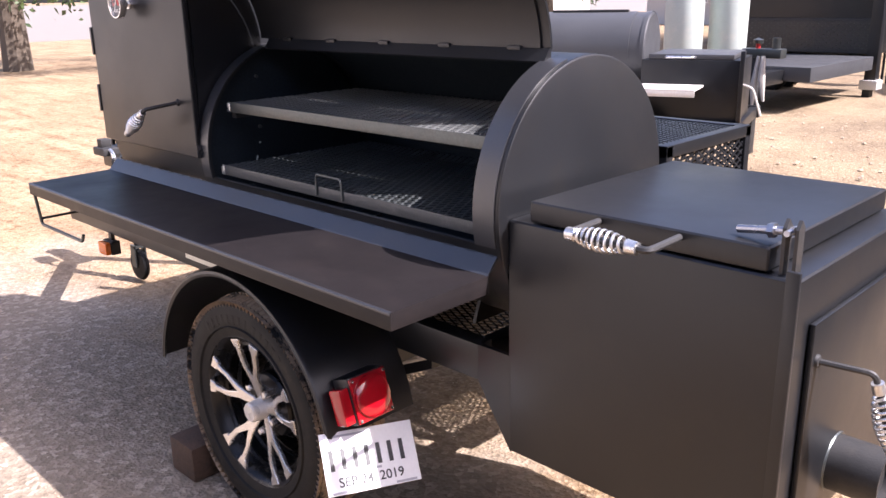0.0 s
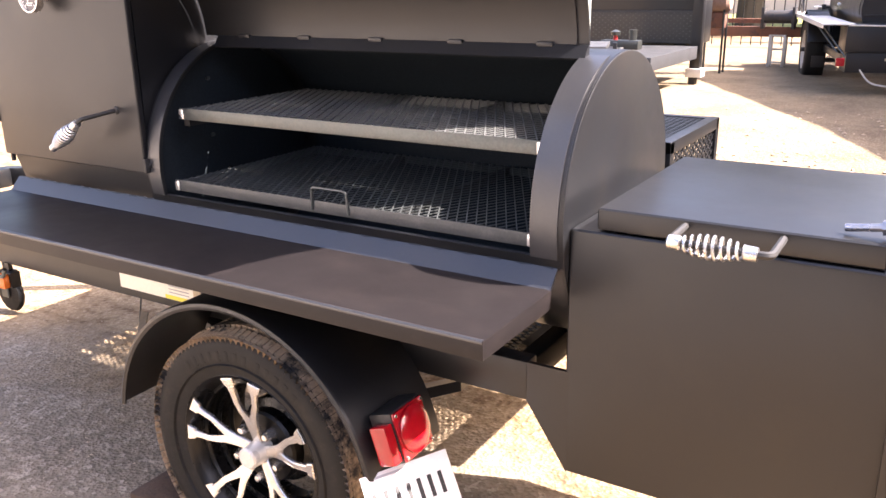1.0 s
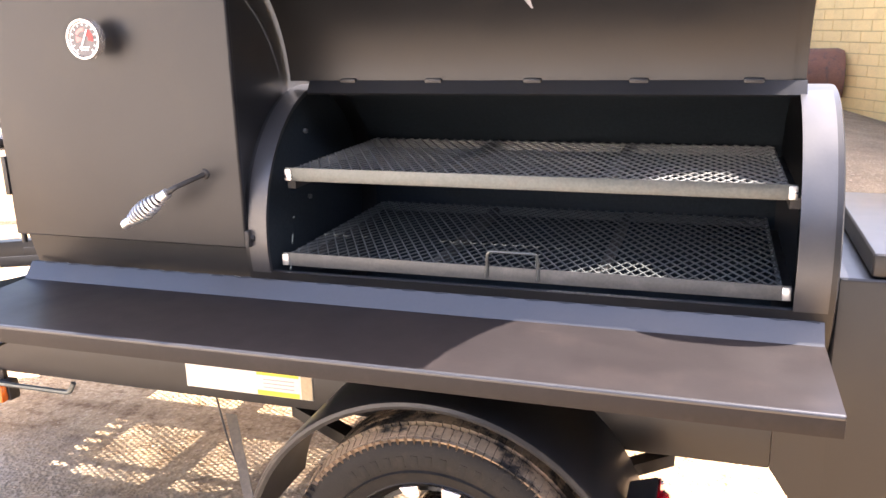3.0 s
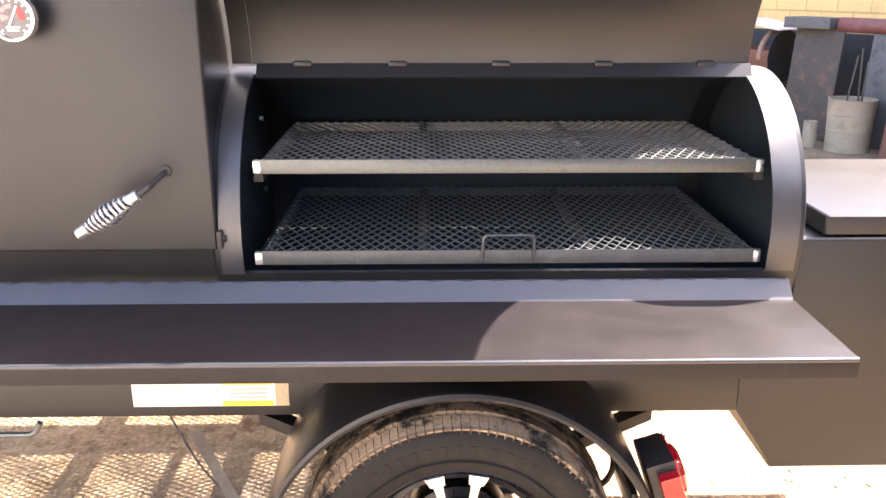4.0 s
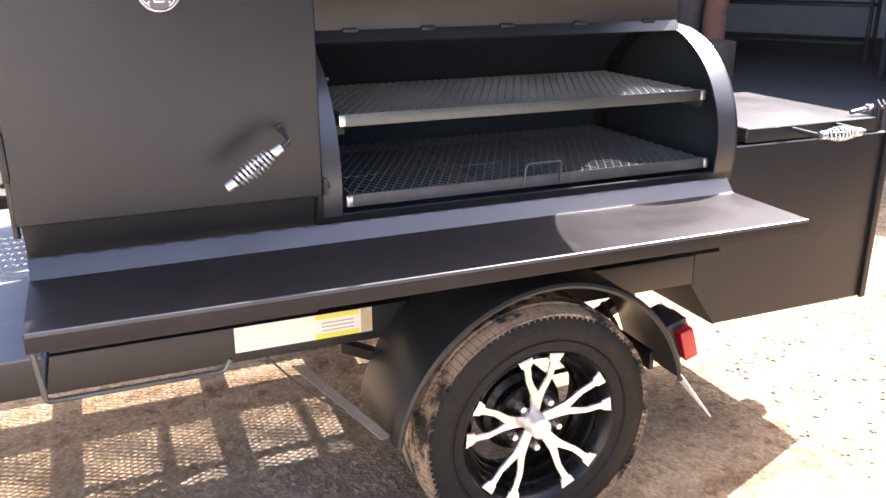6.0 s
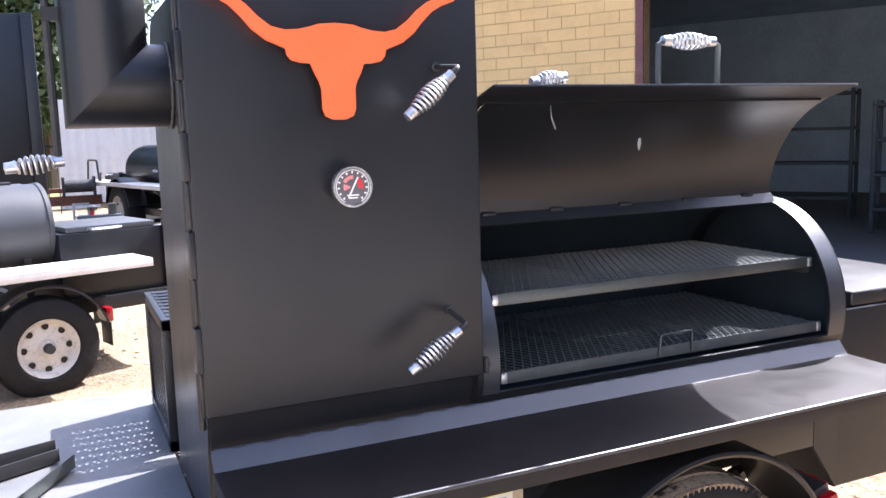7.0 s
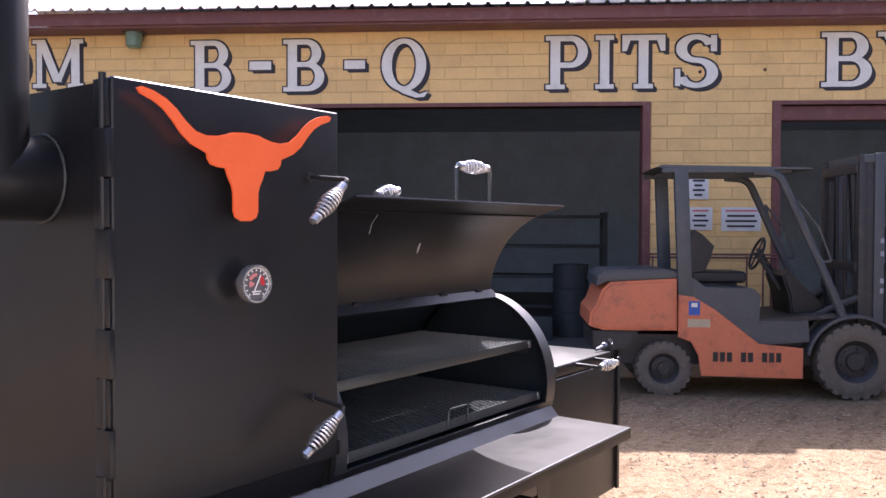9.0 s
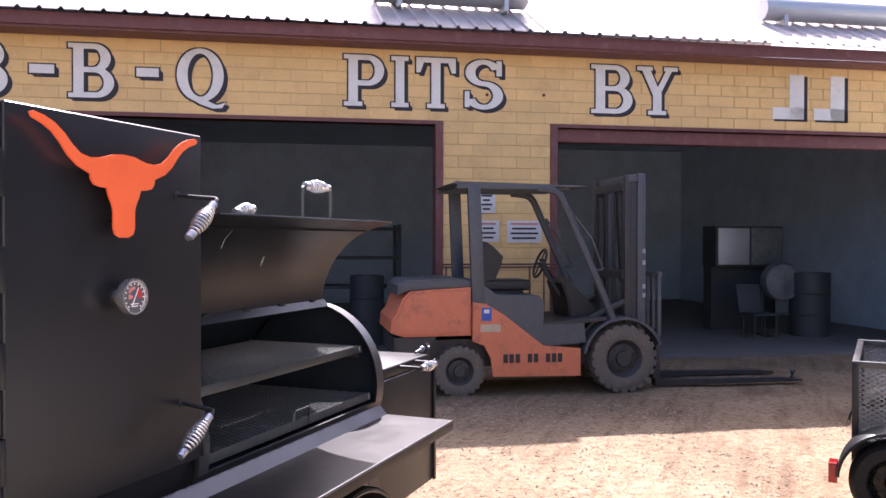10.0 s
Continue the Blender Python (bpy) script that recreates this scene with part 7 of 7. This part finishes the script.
# an unfinished barrel, its top cut open between two end rings
shellp = thing("barrel_shell", at_wall(-1.25, 0.75, 0), "unfinished rusty smoker barrel with its top cut open, on legs", "barrel")
part("shell", raw(*(lambda pts: ([at_wall(u, 0.75 - r * math.cos(t), 0.80 + r * math.sin(t)) for u in (-2.05, -0.60) for r in (0.30, 0.29) for t in pts],
                                 [(j * 25 + i, j * 25 + i + 1, k * 25 + i + 1, k * 25 + i) for j, k in ((0, 2), (3, 1), (1, 0), (2, 3)) for i in range(24)]))([math.radians(165 + 210 * i / 24) for i in range(25)])), RUST, shellp)
for u in (-2.0, -1.35, -0.72):
    ring = []
    for i in range(25):
        t = math.radians(-5 + 190 * i / 24)
        ring.append(at_wall(u, 0.75 - 0.285 * math.cos(t), 0.80 + 0.285 * math.sin(t)))
    part("end_ring", tube(ring, 0.030, 8), RUST_PALE, shellp)
part("end_cap", lathe([(0, 0), (0.288, 0), (0.288, 0.012), (0, 0.012)], at_wall(-0.62, 0.75, 0.80), BU, 32), SOOT, shellp)
for u in (-1.95, -0.72):
    for n in (0.60, 0.90):
        part("leg", tube([at_wall(u, n, 0), at_wall(u, n, 0.56)], 0.03, 8), SCALE_STEEL, shellp)
part("stretcher", tube([at_wall(-1.95, 0.90, 0.18), at_wall(-0.72, 0.90, 0.18)], 0.02, 6), SCALE_STEEL, shellp)
bm = box((0, -0.28, 0), (0.62, 0.28, 0.012), 0.002)
bm.transform(BM.to_3x3().to_4x4() @ pose(0, 0, 0, 0, 9, 0))
ob = single("tin_sheet", bm, WHITE_SHEET, "white tin sheet lying across the barrel and plates", "sheet")
ob.location = at_wall(-1.12, 0.75, 1.19)
single("ash_box", box((-0.27, -0.16, 0), (0.27, 0.16, 0.11), 0.006, m=BM.to_3x3().to_4x4()), BLUE_STEEL, "shallow dark steel tray on the leaning plates", "tray").location = at_wall(-0.18, 0.88, 1.135)
single("steel_roll", lathe([(0, 0), (0.07, 0), (0.075, 0.01), (0.075, 1.0), (0, 1.0)], at_wall(0.12, 0.89, 1.18), BU, 20), TRIM, "maroon steel tube lying along the plates", "tube", base=at_wall(0.12, 0.89, 1.105))
for i, (x, y, r, h, mat) in enumerate(((4.83, 5.80, 0.17, 1.7, RUST), (5.25, 5.77, 0.17, 1.75, SCALE_STEEL), (5.75, 6.05, 0.2, 1.6, SCALE_STEEL), (5.95, 5.75, 0.13, 1.75, RUST))):
    a, b = Vector((x, y, 0)), Vector((x, y, 0)) - BN * 0.2 + Vector((0, 0, h))
    p = thing("standing_pipe", a, "thick rusty steel pipe standing on end by the bay", "pipe", "pipes standing on end")
    part("shell", lathe([(r - 0.012, 0), (r, 0), (r, h), (r - 0.012, h)], a, b - a, 28, closed=True), mat, p)
    if i == 1:
        for j in range(9):
            q = a.lerp(b, 0.45 + 0.045 * j)
            part("stencil_bar", box((-0.012, -0.001, -0.03), (0.012, 0.001, 0.03), m=Matrix.Translation(q + Vector((-0.77, -0.64, 0)).normalized() * (r + 0.002)) @ pose(0, 0, 0, 0, 0, -50)), LETTER, p)
bin2 = thing("drum", (5.15, 4.85, 0), "dull steel drum in front of the standing pipes", "drum")
part("shell", lathe([(0, 0.01), (0.28, 0.01), (0.29, 0.0), (0.29, 0.3), (0.3, 0.31), (0.29, 0.32), (0.29, 0.86), (0.275, 0.86), (0.275, 0.82), (0, 0.82)], (5.15, 4.85, 0), (0, 0, 1), 32), SCALE_STEEL, bin2)
tank = thing("steel_tank", (2.2, 11.9, rise(2.2, 11.9)), "rusty horizontal steel tank lying low on blocks", "tank")
part("shell", lathe([(0, -0.06), (0.25, -0.045), (0.36, 0.03), (0.39, 0.11), (0.39, 0.80), (0.36, 0.88), (0, 0.92)], (1.86, 11.9, 0.64), (1, 0, 0), 36), RUST, tank)
for x in (2.0, 2.45):
    part("block", box((x, 11.65, 0.10), (x + 0.12, 12.15, 0.29), 0.006), SCALE_STEEL, tank)
table = thing("side_table", (1.62, 10.9, rise(1.62, 10.9)), "small white work shelf on a thin dark stand", "table")
part("top", box((1.40, 10.7, 1.205), (1.84, 11.1, 1.25), 0.004), WHITE_SHEET, table)
part("stand", box((1.57, 10.86, 0.15), (1.63, 10.94, 1.205), 0.004), SOOT, table)
part("chain", tube([(1.60, 10.69, 1.20), (1.605, 10.68, 0.95), (1.59, 10.69, 0.80)], 0.013, 6), ROPE, table)
jack = thing("trailer_jack", (1.50, 9.75, rise(1.50, 9.75)), "grey steel jack leg under a trailer tongue with a rope", "jack")
part("leg", box((1.475, 9.73, rise(1.50, 9.75)), (1.52, 9.775, 0.70), 0.004), MILL, jack)
part("head", box((1.43, 9.70, 0.70), (1.68, 9.81, 0.80), 0.008), MILL, jack)
part("collar", rod((1.495, 9.755, 0.66), (1.495, 9.755, 0.86), 0.05, n=12), SOOT, jack)

# the trailer at the edge of the dirt
low = thing("utility_trailer", (3.62, -2.13, 0), "black utility trailer with mesh sides and a round fender", "trailer", turn=-97, local=True)
part("floor_frame", box((0.0, 0.0, 0.32), (2.2, 1.3, 0.45), 0.006), BLACK, low)
for x in (0.0, 1.1, 2.16):
    for y in (0.0, 1.26):
        part("post", box((x, y, 0.45), (x + 0.04, y + 0.04, 0.93), 0.003), BLACK, low)
for y in (0.0, 1.26):
    part("top_rail", box((0, y, 0.90), (2.2, y + 0.04, 0.94), 0.003), MILL, low)
    part("mesh_side", lattice((0.04, y + 0.02, 0.46), (1, 0, 0), (0, 0, 1), 2.12, 0.43, 0.05, 0.03, 0.007, 0.004), GRATE, low)
for x in (0.0, 2.16):
    part("end_rail", box((x, 0.04, 0.90), (x + 0.04, 1.26, 0.935), 0.003), BLACK, low)
    part("mesh_end", lattice((x + 0.02, 0.04, 0.46), (0, 1, 0), (0, 0, 1), 1.22, 0.43, 0.05, 0.03, 0.007, 0.004), BLACK, low)
plain_wheel(low, 0.24, -0.22, 0.25, 1, RIM_BLACK)
plain_wheel(low, 0.24, 1.52, 0.25, -1, RIM_BLACK)
part("axle", box((0.21, -0.1, 0.22), (0.27, 1.4, 0.28)), BLACK, low)
part("hanger", box((0.2, 0.1, 0.26), (0.28, 0.2, 0.33)), BLACK, low)
part("fender", fender_at(-0.26, 0.0, 0.24, 0.25, 0.32, 4, 176, 24), BLACK, low)
part("fender", fender_at(1.56, 1.3, 0.24, 0.25, 0.32, 4, 176, 24), BLACK, low)
part("side_lamp", box((-0.12, -0.2, 0.22), (-0.07, -0.08, 0.34), 0.004), RED_LENS, low)

# ---- fence, sheds, houses and trees beyond the yard ----
def sheet_fence(a, b, h, mat, name, label):
    a, b = Vector(a), Vector(b)
    way = (b - a).normalized()
    out = way.cross(Vector((0, 0, 1)))
    f = thing(name, a, label, "fence")
    n = int((b - a).length / 1.2)
    for i in range(n):
        p, q = a + way * 1.2 * i, a + way * (1.2 * i + 1.19)
        pts, k = [], 12
        for j in range(k + 1):
            s = j / k
            pts.append((1.19 * s, 0.016 * (1 if j % 2 else -1)))
        for j in range(k, -1, -1):
            pts.append((1.19 * j / k, 0.016 * (1 if j % 2 else -1) + 0.006))
        part("sheet", slab(pts, p, way, out, -h), mat, f)
        part("post", box((p.x - 0.03, p.y + 0.03, p.z), (p.x + 0.03, p.y + 0.09, p.z + h), 0.004), GALV, f)
    return f


sheet_fence((-0.95, 19.0, 0.2), (2.4, 19.0, 0.2), 2.45, WHITE_SHEET, "sheet_fence", "white corrugated sheet fence at the end of the yard")
iron = thing("iron_fence", (-6.0, 17.0, 0.0), "black iron picket fence along a pale lawn", "fence")
for x in range(-64, -9, 2):
    part("picket", rod((x / 10, 17.0, 0.05), (x / 10, 17.0, 1.6), 0.012, n=6), BLACK, iron)
for z in (0.25, 1.4):
    part("rail", box((-6.4, 16.98, z), (-1.0, 17.02, z + 0.04)), BLACK, iron)
iron.location.z = 0.2
setting("lawn", box((-9.0, 22.5, 0.0), (-1.0, 34.0, 0.24), 0.01), GRASS, "sunlit yellow-green lawn beyond the iron fence", "lawn")

shed = thing("shed", (1.9, 14.5, 0.2), "low white shed with a dark open doorway", "shed")
for x0, x1, z0, z1 in ((1.38, 1.54, 0.1, 2.0), (2.22, 2.9, 0.1, 2.0), (1.54, 2.22, 1.73, 2.0)):
    part("wall", box((x0, 14.5, z0), (x1, 14.62, z1), 0.004), WHITE_SHEET, shed)
part("back_wall", join(box((1.4, 17.0, 0.1), (2.9, 17.1, 2.0)), box((1.38, 14.62, 0.1), (1.42, 17.0, 2.0)), box((2.86, 14.62, 0.1), (2.9, 17.0, 2.0))), SHOP_GREY, shed)
part("roof", slab([(-0.2, 2.0), (2.8, 2.15), (2.8, 2.2), (-0.2, 2.05)], (1.3, 14.5, 0), (0, 1, 0), (0, 0, 1), 1.7), SCALE_STEEL, shed)
part("door_post", box((1.62, 14.72, 0.1), (1.66, 14.76, 1.72)), SHOP_GREY, shed)


def house(loc, w, d, h, rise):
    x, y, _ = loc
    hs = thing("house", loc, "low pale house with a grey shingle roof", "house", "houses beyond the fence")
    part("wall", box((x - w / 2, y - d / 2, 0), (x + w / 2, y + d / 2, h)), HOUSE_WALL, hs)
    part("roof", slab([(-d / 2 - 0.5, h - 0.05), (d / 2 + 0.5, h - 0.05), (0, h + rise)], (x - w / 2 - 0.4, y, 0), (0, 1, 0), (0, 0, 1), w + 0.8), SHINGLE, hs)
    for dx in (-0.28, 0.02, 0.3):
        wd = part("window", box((x + dx * w - 0.55, y - d / 2 - 0.04, 0.95), (x + dx * w + 0.55, y - d / 2 - 0.003, 2.1), 0.01), WHITE_SHEET, hs)
        part("pane", box((x + dx * w - 0.47, y - d / 2 - 0.05, 1.02), (x + dx * w + 0.47, y - d / 2 - 0.042, 2.03)), GLASS_DARK, wd)
    return hs


house((-2.5, 43, 0), 11, 9, 2.6, 2.4)
house((-14, 40, 0), 12, 9, 2.7, 2.4)
house((-45, 52, 0), 14, 9, 2.8, 2.4)


def tree(loc, h, spread, seed, leaves=2600, low=0.35, leaf=1.0):
    """A tapered trunk, forking limbs and a crown of many small leaves in uneven clumps."""
    rng = random.Random(seed)
    x, y, _ = loc
    t = thing("tree", loc, "broad leafy green tree behind the yard", "tree", "trees beyond the fence")
    limbs, tips = [], []
    limbs.append(tube([(x, y, -0.1), (x + 0.05, y, h * 0.2), (x - 0.05, y + 0.05, h * 0.42)], [h * 0.04, h * 0.03, h * 0.024], 10))
    for i in range(9):
        a = 6.283 * i / 9 + rng.uniform(-0.3, 0.3)
        base = Vector((x, y, h * rng.uniform(0.22, 0.42)))
        tip = Vector((x + spread * rng.uniform(0.45, 0.85) * math.cos(a), y + spread * rng.uniform(0.45, 0.85) * math.sin(a), h * rng.uniform(low + 0.08, 0.92)))
        mid = base.lerp(tip, 0.5) + Vector((0, 0, h * 0.05))
        limbs.append(tube([base, mid, tip], [h * 0.016, h * 0.010, h * 0.003], 7))
        tips += [tip, mid, base.lerp(tip, 0.75)]
    tips.append(Vector((x, y, h * 0.93)))
    part("trunk", join(*limbs), BARK, t)
    clumps = [(p + Vector((rng.gauss(0, 0.4), rng.gauss(0, 0.4), rng.gauss(0, 0.3))) * spread * 0.22, rng.uniform(0.16, 0.34) * spread) for p in tips for _ in range(2)]
    verts, faces = [], []
    for _ in range(leaves):
        c, r = rng.choice(clumps)
        p = c + Vector((rng.gauss(0, 1), rng.gauss(0, 1), rng.gauss(0, 0.7))) * r * 0.5
        if p.z < h * low:
            continue
        s = rng.uniform(0.05, 0.115) * leaf * h / 9
        d, e = (Vector((rng.gauss(0, 1), rng.gauss(0, 1), rng.gauss(0, 1))).normalized() for _ in range(2))
        e = (e - d * e.dot(d)).normalized()
        k = len(verts)
        verts += [p - d * s, p + e * s * 0.45, p + d * s, p - e * s * 0.45 + Vector((0, 0, s * 0.2))]
        faces += [(k, k + 1, k + 2), (k, k + 2, k + 3)]
    part("crown", raw(verts, faces), LEAF, t, kind="stuff")
    return t


tree((-3.6, 24, 0), 10.0, 5.2, 1, 48000, 0.2, 1.5)
tree((-1.2, 27, 0), 8.0, 3.6, 2, 12000, 0.25)
tree((-8.5, 25, 0), 10, 5.2, 3, 22000, 0.2)
tree((-22, 45, 0), 10, 5.5, 4, 7000)
# three unseen trees, added to darken what the cabinet's side reflects
tree((-14, 11, 0), 9, 4.6, 7, 9000, 0.12)
tree((-13.5, 19, 0), 10, 5.0, 8, 9000, 0.12)
tree((-19, 6, 0), 9, 4.8, 9, 9000, 0.12)
tree((8, 42, 0), 11, 6, 5, 7000)
tree((-55, 50, 0), 10, 6, 6, 7000)

# street beyond the open side of the lot
setting("road", box((-420, -300, -0.02), (-34, 320, 0.015)), CONCRETE, "pale street and verge beyond the lot", "road")


# ---- the wall's blocks, laid last ----
BH, BL = 0.155, 0.405
block_meshes = {}
block_rest = []


def block_mesh(w):
    key = round(w, 2)
    if key not in block_meshes:
        bm = box((0.004, 0, 0.004), (key - 0.004, 0.03, BH - 0.004))
        front = [e for e in bm.edges if all(v.co.y < 0.001 for v in e.verts)]
        bmesh.ops.bevel(bm, geom=front, offset=0.004, segments=1, affect="EDGES")
        block_meshes[key] = mesh_of(bm, "block", BLOCK)
    return block_meshes[key], key


row = 0
z = 0.03
count = 0
while z + BH < EAVE + 0.03:
    u = U_L + (0 if row % 2 else -BL / 2)
    while u < U_R:
        a, b = max(u, U_L), min(u + BL, U_R)
        for p, q in OPEN:
            if z + BH > TOP + 0.05:
                continue
            if a < p - 0.1 < b:
                b = p - 0.1
            elif p - 0.1 <= a < q + 0.1 < b:
                a = q + 0.1
            elif p - 0.1 <= a and b <= q + 0.1:
                a = b
        if b - a > 0.04:
            me, key = block_mesh(b - a)
            near = (z > TOP - 0.2 and -0.4 < u < 9.6) or 5.7 < u < 7.6
            if near and count < 300:
                ob = new("block", me)
                ob.parent = wall_front
                ob.matrix_basis = BM @ Matrix.Translation((a, 0, z))
                count += 1
            else:
                block_rest.append((a, a + key, z))
        u += BL
    row += 1
    z += BH
verts, faces = [], []
for a, b, z in block_rest:
    k = len(verts)
    verts += [BM @ Vector(c) for c in ((a + 0.004, 0.03, z + 0.004), (b - 0.004, 0.03, z + 0.004), (b - 0.004, 0.03, z + BH - 0.004), (a + 0.004, 0.03, z + BH - 0.004),
                                       (a + 0.008, 0, z + 0.008), (b - 0.008, 0, z + 0.008), (b - 0.008, 0, z + BH - 0.008), (a + 0.008, 0, z + BH - 0.008))]
    faces += [(k + 4, k + 5, k + 6, k + 7)] + [(k + i, k + (i + 1) % 4, k + 4 + (i + 1) % 4, k + 4 + i) for i in range(4)]
rest = new("blocks", mesh_of(raw(verts, faces), "blocks", BLOCK))
rest.parent = wall_front
tagged(rest, kind="stuff")
